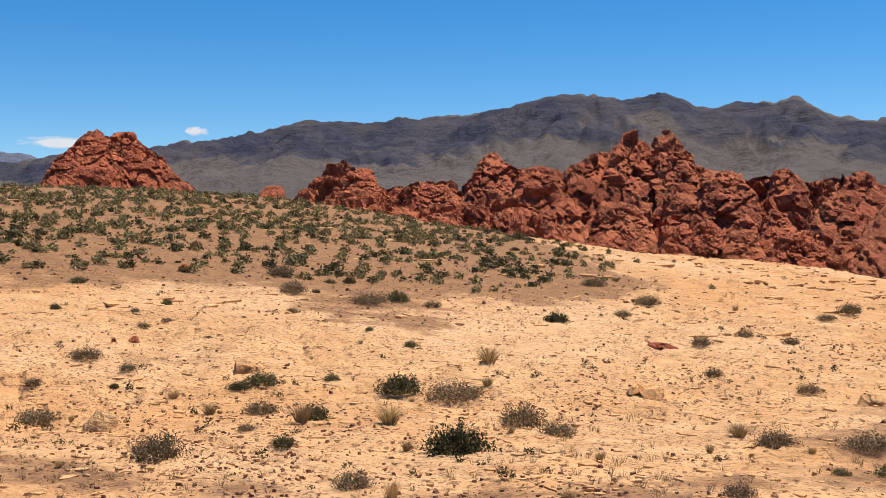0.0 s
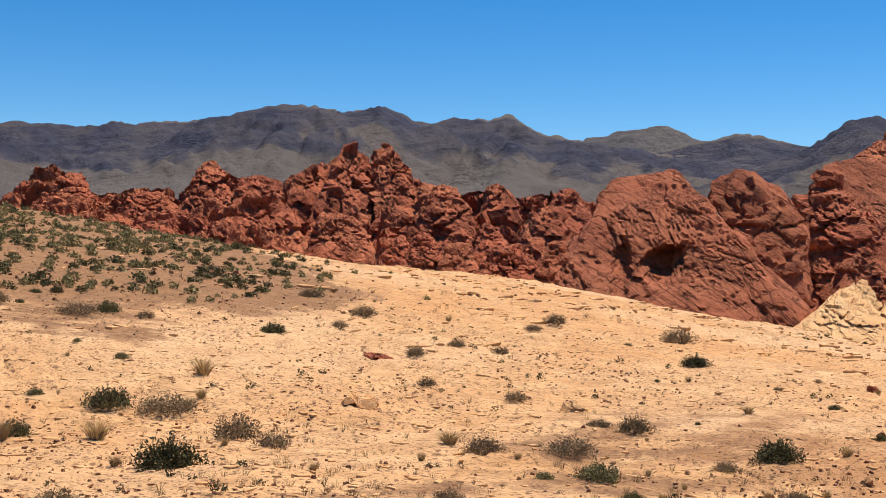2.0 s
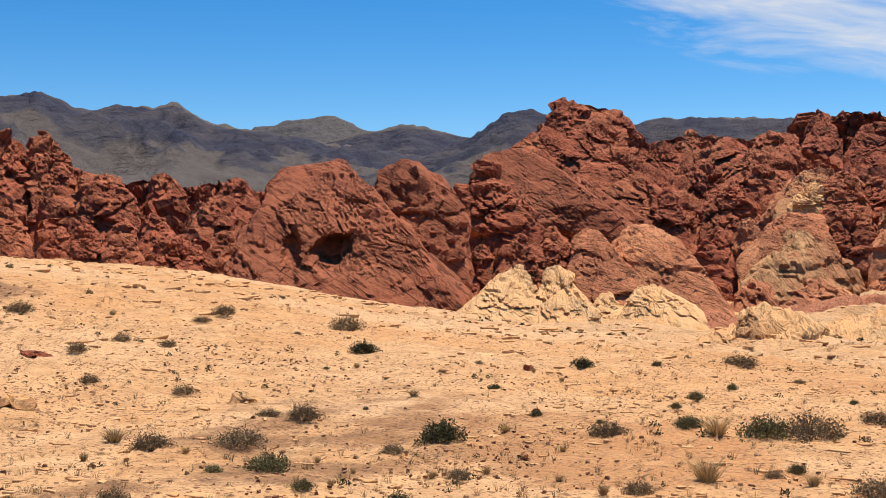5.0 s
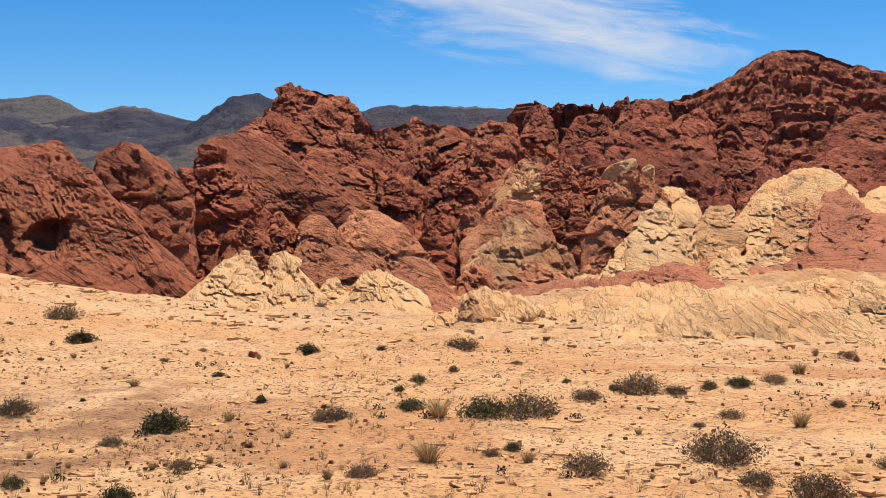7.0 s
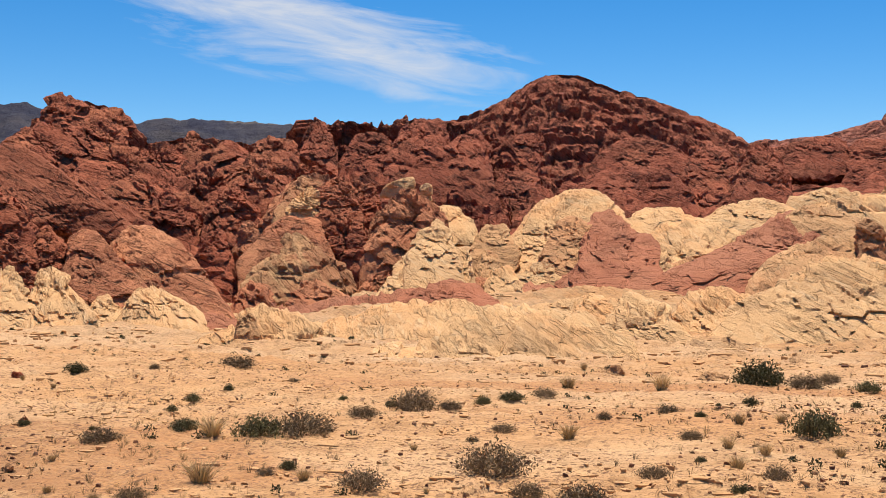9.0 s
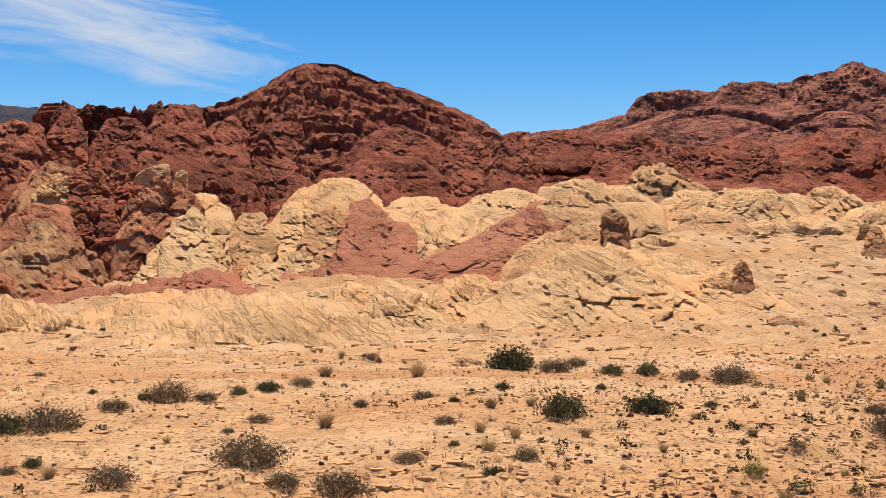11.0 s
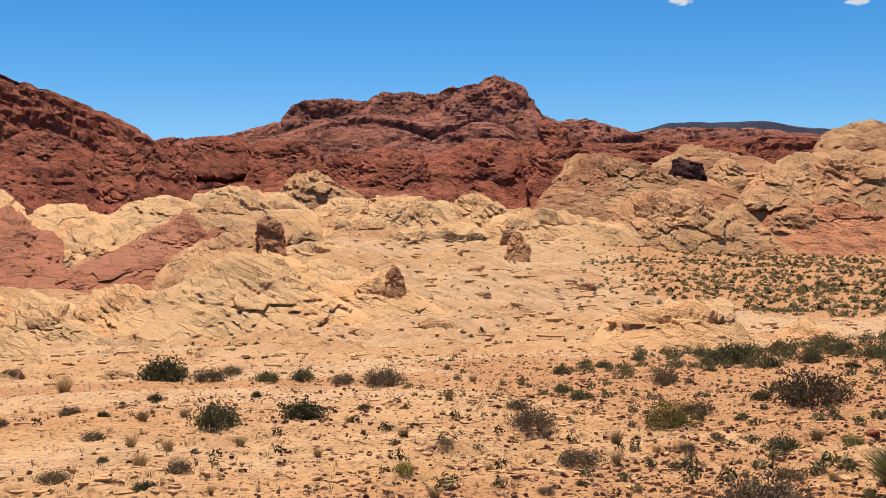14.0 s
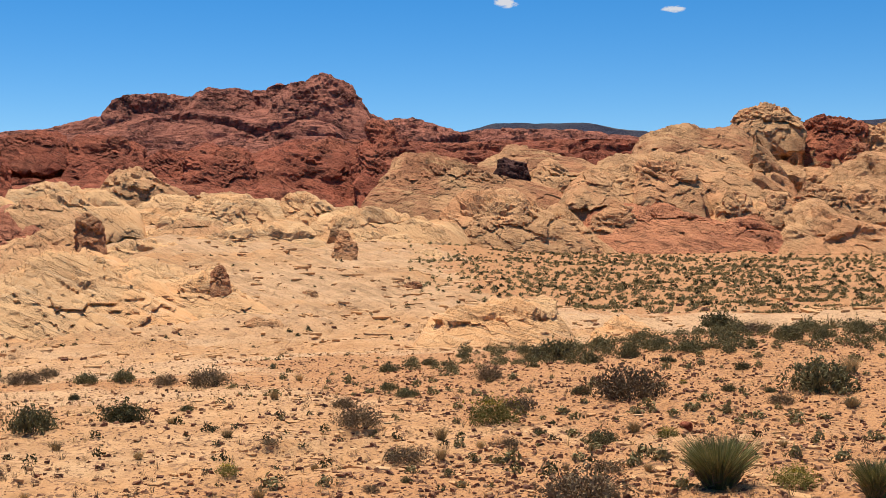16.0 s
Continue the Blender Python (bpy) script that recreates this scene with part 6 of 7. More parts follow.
# ---- clouds ----
def cloud_material(name, turn, stretch, lo, hi, dens):
    m = Nodes(name)
    u, v = m.attr("across"), m.attr("upward")
    both = m.tree.nodes.new("ShaderNodeCombineXYZ")
    m.link(u, both.inputs[0])
    m.link(v, both.inputs[1])
    info = m.tree.nodes.new("ShaderNodeObjectInfo")
    m.link(m.maths("MULTIPLY", info.outputs["Random"], 9.0), both.inputs[2])
    wisps = m.noise(1.0, 9, 0.60, m.moved((0, 0, turn), stretch, both.outputs[0]), 0.7)
    a = m.maths("MULTIPLY", m.maths("SUBTRACT", u, 0.5), 2.0)
    b = m.maths("MULTIPLY", m.maths("SUBTRACT", v, 0.5), 2.0)
    away = m.maths("ADD", m.maths("MULTIPLY", a, a), m.maths("MULTIPLY", b, b))
    body = m.maths("SUBTRACT", wisps, m.maths("MULTIPLY", away, 0.45))
    alpha = m.maths("MULTIPLY", m.ramp(body, [(lo, 0.0), (hi, 1.0)]), m.maths("MULTIPLY", dens, m.ramp(away, [(0.55, 1.0), (1.0, 0.0)])))
    t = m.tree
    em = t.nodes.new("ShaderNodeEmission")
    em.inputs[0].default_value = (0.93, 0.95, 1.0, 1)
    em.inputs[1].default_value = 0.60
    clear = t.nodes.new("ShaderNodeBsdfTransparent")
    mixer = t.nodes.new("ShaderNodeMixShader")
    m.link(alpha, mixer.inputs[0])
    m.link(clear.outputs[0], mixer.inputs[1])
    m.link(em.outputs[0], mixer.inputs[2])
    m.link(mixer.outputs[0], t.nodes["Material Output"].inputs[0])
    return m.mat


def cloud(label, mat, az0, az1, low, top, r=4700, tilt=0.0):
    """A thin veil of cloud far off: its lower and upper edges lean by tilt degrees across it."""
    u, v = np.meshgrid(np.linspace(0, 1, 40), np.linspace(0, 1, 14), indexing="xy")
    az = az0 + (az1 - az0) * u
    el = low + (top - low) * v + tilt * (u - 0.5)
    p = np.stack([r * np.sin(np.radians(az)), r * np.cos(np.radians(az)), EYE + r * np.tan(np.radians(el))], -1).reshape(-1, 3)
    ob = new("cloud", mesh_from("cloud", p, grid_faces(*u.shape), mat, [("across", u.reshape(-1)), ("upward", v.reshape(-1))]))
    ob.visible_shadow = False
    return tagged(ob, label, "cloud", kind="structure")


CIRRUS = cloud_material("thin_cirrus", -12, (3.0, 4.2, 1), 0.22, 0.56, 0.8)
PUFF = cloud_material("small_cumulus", 0, (2.2, 1.6, 1), 0.20, 0.42, 0.95)
cloud("thin white veil of high cloud", CIRRUS, 34.0, 57.0, 6.6, 12.0, tilt=-3.8)
cloud("small white cloud low over the desert", PUFF, -19.5, -14.8, 4.2, 4.9)
cloud("small white puff of cloud", PUFF, -11.9, -10.5, 4.85, 5.4)
cloud("tiny white cloud high above the butte", PUFF, 87.9, 89.4, 10.45, 11.0)
cloud("tiny white puff high above the domes", PUFF, 95.6, 96.9, 10.1, 10.5)


# ---- plants ----
def plant_material(name, a, b, c, rough=0.85):
    m = Nodes(name, rough)
    geo = m.tree.nodes.new("ShaderNodeNewGeometry")
    info = m.tree.nodes.new("ShaderNodeObjectInfo")
    col = m.ramp(geo.outputs["Random Per Island"], [(0.0, a), (0.5, b), (1.0, c)])
    hue = m.tree.nodes.new("ShaderNodeHueSaturation")
    m.link(col, hue.inputs["Color"])
    m.link(m.maths("ADD", 0.65, m.maths("MULTIPLY", info.outputs["Random"], 0.7)), hue.inputs["Value"])
    m.done(hue.outputs[0])
    thin = m.tree.nodes.new("ShaderNodeBsdfTranslucent")
    m.link(hue.outputs[0], thin.inputs["Color"])
    both = m.tree.nodes.new("ShaderNodeMixShader")
    both.inputs[0].default_value = 0.15
    m.link(m.bsdf.outputs[0], both.inputs[1])
    m.link(thin.outputs[0], both.inputs[2])
    m.link(both.outputs[0], m.tree.nodes["Material Output"].inputs[0])
    return m.mat


LEAF_GREEN = plant_material("dark_green_leaf", (0.045, 0.0432, 0.018), (0.072, 0.0675, 0.027), (0.113, 0.099, 0.045))
LEAF_GREY = plant_material("grey_green_leaf", (0.085, 0.076, 0.033), (0.135, 0.118, 0.052), (0.21, 0.18, 0.082))
LEAF_FAR = plant_material("olive_desert_leaf", (0.12, 0.10, 0.042), (0.20, 0.165, 0.072), (0.30, 0.245, 0.11))
LEAF_FLAT = plant_material("green_flat_leaf", (0.12, 0.105, 0.045), (0.19, 0.16, 0.07), (0.27, 0.22, 0.10))
LEAF_DRY = plant_material("dry_leaf", (0.128, 0.0892, 0.051), (0.187, 0.132, 0.0723), (0.255, 0.178, 0.0978))
STRAW = plant_material("straw_blade", (0.40, 0.27, 0.12), (0.50, 0.36, 0.18), (0.32, 0.20, 0.09))
LEAF_LIME = plant_material("lime_leaf", (0.12, 0.12, 0.03), (0.19, 0.17, 0.045), (0.26, 0.22, 0.06))
FLOWER = plant_material("yellow_flower", (0.42, 0.31, 0.03), (0.5, 0.38, 0.05), (0.36, 0.28, 0.05))
BROOM = plant_material("green_stem", (0.12, 0.13, 0.045), (0.19, 0.19, 0.07), (0.34, 0.28, 0.12))
TWIG = plant_material("grey_twig", (0.13, 0.09, 0.058), (0.18, 0.128, 0.082), (0.25, 0.18, 0.12))
WOOD = plant_material("dark_twig", (0.035, 0.024, 0.018), (0.055, 0.038, 0.028), (0.08, 0.055, 0.04))


def stems_mesh(name, mat, rng, count, spread, height, thick, forks=2, lean=0.5):
    """Many thin tapered stems that rise from one foot and fork."""
    verts, faces = [], []

    def stem(p, q, r0, r1):
        d = q - p
        side = np.cross(d, rng.normal(size=3))
        side /= np.linalg.norm(side) + 1e-9
        other = np.cross(d / (np.linalg.norm(d) + 1e-9), side)
        k = len(verts)
        for at_, rad in ((p, r0), (q, r1)):
            for a in (0, 2.1, 4.2):
                verts.append(at_ + rad * (math.cos(a) * side + math.sin(a) * other))
        for a in range(3):
            b = (a + 1) % 3
            faces.append((k + a, k + b, k + 3 + b, k + 3 + a))

    for _ in range(count):
        ang_ = rng.uniform(0, 6.283)
        out = spread * 0.5 * rng.uniform(0.15, 1) ** 0.7
        tip = np.array([out * math.cos(ang_), out * math.sin(ang_), height * rng.uniform(0.55, 1.0) * (1 - lean * (out / (0.5 * spread)) ** 2)])
        foot = np.array([0.1 * spread * math.cos(ang_), 0.1 * spread * math.sin(ang_), -0.03])
        mid = foot * 0.4 + tip * 0.6 * np.array([0.8, 0.8, 0.85]) + rng.normal(size=3) * 0.03 * spread
        stem(foot, mid, thick, thick * 0.7)
        stem(mid, tip, thick * 0.7, thick * 0.3)
        for _ in range(forks):
            stem(mid, mid + (tip - mid) * rng.uniform(0.5, 1.0) + rng.normal(size=3) * 0.10 * spread * np.array([1, 1, 0.6]), thick * 0.5, thick * 0.25)
    return mesh_from(name, np.array(verts), np.array(faces), mat, smooth=False)


def leaves_arrays(rng, count, spread, height, size, lean=0.6, low=0.05, clumps=9):
    """Small leaves gathered in uneven clumps over a low dome."""
    hearts = []
    for _ in range(clumps):
        a, o = rng.uniform(0, 6.283), 0.5 * spread * rng.uniform(0, 0.85)
        hearts.append((o * math.cos(a), o * math.sin(a), height * rng.uniform(0.3, 0.85) * (1 - lean * (o / (0.5 * spread)) ** 2)))
    c = np.array(hearts)[rng.integers(0, clumps, count)] + rng.normal(size=(count, 3)) * np.array([0.10 * spread, 0.10 * spread, 0.15 * height])
    c[:, 2] = np.clip(c[:, 2], low * height, 1.2 * height)
    u = rng.normal(size=(count, 3))
    u /= np.linalg.norm(u, axis=1)[:, None]
    w = np.cross(u, rng.normal(size=(count, 3)))
    w /= np.linalg.norm(w, axis=1)[:, None]
    s = (size * rng.uniform(0.5, 1.3, count))[:, None]
    v = np.stack([c - u * s, c + w * s * 0.45, c + u * s, c - w * s * 0.45], 1).reshape(-1, 3)
    return v, np.arange(4 * count).reshape(-1, 4)


def blades_arrays(rng, count, spread, height, width):
    """Grass blades: long thin leaves that fan out."""
    a = rng.uniform(0, 6.283, count)
    o = rng.uniform(0.2, 1, count) * spread * 0.5
    h = height * rng.uniform(0.5, 1, count)
    foot = np.stack([0.25 * o * np.cos(a), 0.25 * o * np.sin(a), 0 * a - 0.02], -1)
    tip = np.stack([o * np.cos(a), o * np.sin(a), h], -1)
    mid = 0.5 * foot + 0.5 * tip + np.stack([0 * a, 0 * a, 0.12 * h], -1) - 0.12 * (tip - foot) * np.array([1, 1, 0])
    t = rng.uniform(0, 6.283, count)
    side = np.stack([np.cos(t), np.sin(t), 0 * t], -1) * width
    v = np.stack([foot - side, foot + side, mid + side * 0.8, mid - side * 0.8, tip + side * 0.25, tip - side * 0.25], 1).reshape(-1, 3)
    k = 6 * np.arange(count)[:, None]
    return v, np.concatenate([k + [0, 1, 2, 3], k + [3, 2, 4, 5]], 0)


def dome_arrays(rng, count, spread, height, size):
    """Small leaves filling a low, uneven dome, closer towards its outside."""
    a = rng.uniform(0, 6.283, count)
    e = np.arcsin(rng.uniform(0, 1, count))
    d = rng.uniform(0.15, 1, count) ** 0.45
    lump = 1 + 0.22 * np.sin(3 * a + rng.uniform(0, 6)) * np.cos(2.3 * e) + 0.18 * np.sin(7 * a + 5 * e + rng.uniform(0, 6)) + 0.05 * rng.normal(size=count)
    d = d * lump
    c = np.stack([0.5 * spread * d * np.cos(e) * np.cos(a), 0.5 * spread * d * np.cos(e) * np.sin(a), height * d * np.sin(e) * 0.9 + 0.02], -1)
    u = rng.normal(size=(count, 3)) + 0.35 * c / (0.5 * spread)
    u /= np.linalg.norm(u, axis=1)[:, None]
    w = np.cross(u, rng.normal(size=(count, 3)))
    w /= np.linalg.norm(w, axis=1)[:, None]
    s = (size * rng.uniform(0.5, 1.4, count))[:, None]
    v = np.stack([c - u * s, c + w * s * 0.8, c + u * s], 1).reshape(-1, 3)
    return v, np.arange(3 * count).reshape(-1, 3)


def leafy(name, mat, rng, count, spread, height, size):
    return mesh_from(name, *dome_arrays(rng, count, spread, height, size), mat, smooth=False)


def shrub_kind(kind, seed):
    """One shrub, a metre wide, with its parts; the copies stand where they grow."""
    rng = np.random.default_rng(seed)
    label, category, parts = {
        "green": ("dark green desert bush on pale rock", "shrub", (("branchwork", stems_mesh("branchwork", WOOD, rng, 14, 0.9, 0.42, 0.010)), ("foliage", leafy("foliage", LEAF_GREEN, rng, 2400, 0.98, 0.44, 0.034)))),
        "grey": ("low grey-green desert shrub on stony ground", "shrub", (("branchwork", stems_mesh("branchwork", WOOD, rng, 14, 0.95, 0.34, 0.008)), ("foliage", leafy("foliage", LEAF_GREY, rng, 2100, 1.0, 0.34, 0.032)))),
        "dry": ("leafless grey-brown desert shrub of fine twigs", "shrub", (("branchwork", stems_mesh("branchwork", TWIG, rng, 36, 1.0, 0.38, 0.007, forks=3)), ("foliage", leafy("foliage", LEAF_DRY, rng, 1800, 0.95, 0.34, 0.024)))),
        "straw": ("dry straw-coloured grass tuft", "grass tuft", (("tussock", mesh_from("tussock", *blades_arrays(rng, 230, 1.0, 0.52, 0.007), STRAW, smooth=False)), ("branchwork", stems_mesh("branchwork", TWIG, rng, 10, 0.7, 0.5, 0.008)))),
        "yellow": ("yellow-flowered bush of lime-green leaves", "shrub", (("foliage", leafy("foliage", LEAF_LIME, rng, 2600, 1.0, 0.44, 0.024)), ("flowers", mesh_from("flowers", *leaves_arrays(rng, 200, 1.0, 0.60, 0.026, low=0.6, clumps=26), FLOWER, smooth=False)))),
        "broom": ("large broom-like green bush of upright stems", "shrub", (("tussock", mesh_from("tussock", *blades_arrays(rng, 1900, 1.0, 0.66, 0.005), BROOM, smooth=False)), ("branchwork", stems_mesh("branchwork", TWIG, rng, 40, 0.8, 0.5, 0.009)))),
    }[kind]
    ob = new({"straw": "grass_tuft"}.get(kind, "shrub"))
    ob.empty_display_size = 0.3
    tagged(ob, label, category, "desert plants")
    for name, me in parts:
        p = new(name, me)
        p.parent = ob
        if name == "flowers":
            tagged(p, "small yellow flowers", kind="stuff")
    return ob


GREEN_SPOTS = [(0.6, -9.58, 2.48), (5.2, -3.61, 0.99), (-14.8, -6.43, 0.37), (24.4, -4.98, 0.94), (34.4, -5.7, 0.94), (24.5, -7.58, 0.94), (28, -8.89, 1.52), (32.3, -7.85, 0.52), (35.2, -8.14, 1.31), (26, -11.85, 1.05), (54, -7.1, 0.99), (62.5, -7.66, 1.96), (65.1, -6.2, 1.57), (71.3, -8.06, 1.83), (90.7, -8.38, 1.05), (98.2, -4.08, 1.2)]
GREY_GREEN_SPOTS = [(-7.3, -9.42, 0.94), (-9.3, -6.53, 0.89), (-8.3, -6.48, 1.31), (-5.9, -7.98, 2.61), (-5.1, -6.28, 1.05), (-2, -6.96, 1.96), (-12.5, -2.7, 0.89), (-16.3, -1.76, 1.1), (-17.3, -2.87, 0.47), (-4.3, -1.8, 1.05), (-5.2, -1.8, 0.78), (-1.5, -4.76, 0.63), (-3.4, -4.1, 0.63), (17.6, -10.09, 1.18), (-2.1, -2.68, 1.05), (-5.8, -2.26, 0.63), (3.3, -0.35, 0.63), (3.5, 0.17, 0.73), (22.7, -5.66, 0.52), (30.4, -6.64, 0.89), (39.2, -8.33, 1.31), (38.6, -7.53, 0.89), (39.5, -7.18, 1.05), (42.5, -8.57, 2.09), (41.1, -6.58, 0.84), (20.1, -10.15, 2.87), (21.6, -10.95, 1.05), (46.3, -7.12, 0.78), (48.5, -7.41, 0.94), (43.8, -10.22, 0.78)]
GREY_GREEN_SPOTS += [(52.7, -7.25, 1.31), (64.7, -7.08, 1.05), (67.5, -8.4, 2.09), (69.2, -7.04, 0.89), (69.7, -6.32, 1.57), (71.3, -6.37, 1.05), (62.5, -9.67, 0.94), (64.3, -10.88, 1.57), (74.1, -7.75, 0.63), (63.3, -7.18, 0.52), (83.2, -6.1, 1.31), (83.2, -6.97, 0.84), (85.1, -5.82, 1.31), (86.6, -5.44, 0.94), (84.1, -7.24, 1.05), (84, -11.06, 0.94), (90.1, -8.98, 0.89), (92.9, -9.37, 1.57), (98.6, -6.85, 1.15), (95.9, -5.63, 1.05), (90.8, -5.56, 2.09), (94.2, -5.4, 1.83), (96.9, -5.11, 2.09), (92.9, -4.9, 0.78), (99.6, -4.82, 0.78), (101.2, -4.53, 1.83), (102.6, -6.74, 2.87), (99.2, -5.83, 1.31), (100.4, -6.8, 0.89), (92, -7.09, 0.94)]
GREY_GREEN_SPOTS += [(89.5, -5.25, 1.15), (92.4, -5.62, 1.31), (95.4, -5.03, 1.31), (102.6, -4.46, 1.57), (104.3, -4.17, 1.57)]
DRY_SPOTS = [(-18.1, -7.78, 1.83), (-16, -5.14, 1.31), (-12.9, -9.49, 2.22), (-8.3, -7.63, 1.31), (0.4, -7.23, 2.48), (3.6, -8.38, 1.83), (5.3, -8.75, 1.31), (-14.2, -5.82, 0.73), (-18.2, -6.42, 0.68), (-4.2, -11, 1.57), (-3.4, -2.8, 1.57), (-6.9, -2.25, 1.05), (-7.4, -1.52, 1.05), (6.9, -2, 1.05), (8.2, -3.34, 0.68), (9.3, -2.95, 0.94), (13.6, -4.27, 0.78), (11.7, -4.72, 0.78), (15.6, -4.54, 0.63), (17.1, -3.52, 0.78), (18.1, -3.13, 0.89), (12.2, -6.06, 0.73), (16.3, -6.64, 1.05), (14.9, -9.03, 1.57), (18.8, -9.16, 1.83), (13.2, -11.26, 1.44), (-12.5, -3.46, 0.47), (-13.5, -3.75, 0.47), (-10.7, -4.26, 0.37), (-13.9, -3.18, 0.37)]
DRY_SPOTS += [(-0.5, -2.95, 0.68), (-9, -8.37, 0.78), (-6.9, -3.16, 0.52), (23.6, -3.94, 1.31), (21.4, -4.1, 0.37), (21.7, -8.06, 1.31), (20.1, -7.72, 0.94), (35.5, -8.77, 1.72), (44.5, -8.63, 2.35), (41.5, -5.56, 1.31), (25.7, -9.53, 1.05), (28.7, -10.65, 1.05), (28, -5.96, 0.37), (29.7, -5.53, 0.37), (37.8, -5.62, 0.42), (44, -6.26, 0.42), (47.2, -7.83, 1.31), (49.6, -7.61, 1.83), (47.1, -11.26, 1.83), (42.8, -10.36, 0.78), (36.9, -11.28, 1.31), (53.2, -10.37, 2.61), (54.7, -11.49, 1.57), (57.3, -11.83, 2.22), (61.1, -7.53, 0.89), (67.1, -6.29, 1.57), (73.1, -6.56, 0.94), (75, -6.58, 1.57), (55.5, -6.92, 1.05), (58.2, -7.91, 0.57)]
DRY_SPOTS += [(53.6, -8.54, 0.94), (60.4, -10.34, 1.31), (62.1, -8.66, 0.94), (52.2, -8.94, 0.52), (51.2, -7.55, 1.05), (65.8, -10.26, 1.05), (68.1, -6.11, 0.78), (58.5, -5.69, 0.57), (81.8, -8.62, 1.83), (81.1, -7.72, 0.94), (77.8, -9.44, 0.78), (87.8, -6.47, 1.15), (89.2, -7.75, 1.31), (84, -10.05, 1.83), (88.8, -9.55, 0.78), (94.2, -7.19, 2.87), (100.9, -7.34, 1.15), (92.1, -11.97, 3.66), (93.2, -10.5, 1.31), (99.7, -4.26, 1.31), (82.4, -11.5, 0.68)]
STRAW_SPOTS = [(-6.5, -8.23, 1.31), (-2.5, -8.24, 1.7), (2.1, -5.43, 1.44), (-17.1, -9.77, 0.78), (-12.2, -6.89, 0.94), (-10.6, -7.69, 0.94), (-2.4, -11.63, 1.57), (13.2, -3.11, 0.47), (13.3, -8.71, 1.31), (12, -9.38, 0.78), (7.1, -9.87, 0.78), (5.6, -11.57, 1.05), (3.1, -8.82, 0.78), (-1.7, -9.52, 0.89), (1.4, -7.1, 1.05), (-3.8, -4.62, 0.52), (7.9, -1.79, 0.47), (2, -6.72, 0.78), (-16.6, -7.72, 0.63), (24.1, -5.67, 0.47), (26.7, -6.94, 0.78), (30.9, -8.67, 1.05), (40.4, -8.58, 1.83), (16.4, -9.23, 0.63), (22.3, -9.92, 0.63), (27.5, -10.64, 0.68), (30, -10.4, 0.63), (32.2, -5.92, 0.47), (33.5, -6.43, 0.42), (39.9, -10.65, 1.83)]
STRAW_SPOTS += [(35.3, -11.43, 1.05), (49.5, -9.31, 0.63), (33.5, -9.56, 0.52), (23.9, -10.33, 0.68), (22.9, -10.88, 0.63), (33.3, -10.78, 0.57), (44.5, -10.61, 1.31), (64.2, -7.88, 0.89), (66, -7.81, 0.68), (60.8, -6.55, 1.57), (56.6, -6.48, 1.05), (56.6, -8.85, 1.15), (63.7, -9.01, 1.15), (65.3, -9.22, 0.94), (64.1, -9.89, 1.05), (67.2, -11.16, 0.78), (68.5, -9.12, 0.78), (73.4, -8.22, 0.63), (57.3, -5.7, 0.63), (57.4, -11.33, 0.52), (50.1, -11.29, 0.47), (78, -7.28, 0.89), (79.1, -6.48, 0.68), (75.9, -8.88, 0.78), (85.6, -9.17, 1.31), (85.6, -10.01, 0.94), (94.4, -8.71, 0.94), (103.8, -5.91, 1.57), (103.8, -7.38, 1.05), (87.4, -9.5, 0.63)]
STRAW_SPOTS += [(79.8, -10.44, 0.78), (77.3, -11.63, 1.05), (72, -9.69, 0.68), (86.6, -11.27, 0.63), (100.9, -9.22, 0.68), (95, -10.41, 0.68), (91.3, -10.48, 0.68)]
YELLOW_SPOTS = [(75.9, -10.76, 0.89), (87.9, -8.4, 1.88), (95.9, -8.93, 0.94), (96.6, -6.64, 0.94), (101.4, -10.81, 1.67)]
BROOM_SPOTS = [(98.1, -11.1, 3.4), (104.7, -11.35, 2.09)]


def where_it_stands(az, dip):
    """The first place along a bearing where the ground rises to the line that dips so many degrees from the eye."""
    r = DISTANCES[(DISTANCES > 10) & (DISTANCES < 300)]
    g = ground_at(np.full(len(r), az), r) - EYE - r * math.tan(radians(dip))
    k = int(np.argmax(g > 0)) if (g > 0).any() else len(r) - 1
    return float(r[k])


prng = np.random.default_rng(11)
for kind, spots, tall in (("green", GREEN_SPOTS, 1.0), ("grey", GREY_GREEN_SPOTS, 1.15), ("dry", DRY_SPOTS, 1.0), ("straw", STRAW_SPOTS, 1.0), ("yellow", YELLOW_SPOTS, 1.0), ("broom", BROOM_SPOTS, 1.0)):
    first = [shrub_kind(kind, 30 + k) for k in range(3)]
    used = [False] * 3
    for n, (az, dip, wide) in enumerate(spots):
        r = where_it_stands(az, dip)
        width = r * radians(wide) * 1.25
        m = Matrix.Translation(spot(az, r, float(ground_at(az, r)) - 0.02 * width)) @ Matrix.Rotation(prng.uniform(0, 6.28), 4, "Z") @ Matrix.Diagonal((width, width, width * tall * prng.uniform(0.85, 1.2), 1))
        k = n % 3
        if used[k]:
            copy_thing(first[k], m)
        else:
            first[k].matrix_basis = m
            used[k] = True
    for k in range(3):
        if not used[k]:
            for c in list(first[k].children) + [first[k]]:
                bpy.data.objects.remove(c)


def scatter(name, label, category, mat, pieces, smooth=False):
    """Many small loose pieces, past counting, in one mesh. pieces: (vertices, faces) pairs."""
    vs, fs, k = [], [], 0
    for v, f in pieces:
        vs.append(v)
        fs.append(f + k)
        k += len(v)
    ob = new(name, mesh_from(name, np.concatenate(vs), np.concatenate(fs), mat, smooth=smooth))
    return tagged(ob, label, category, kind="stuff")


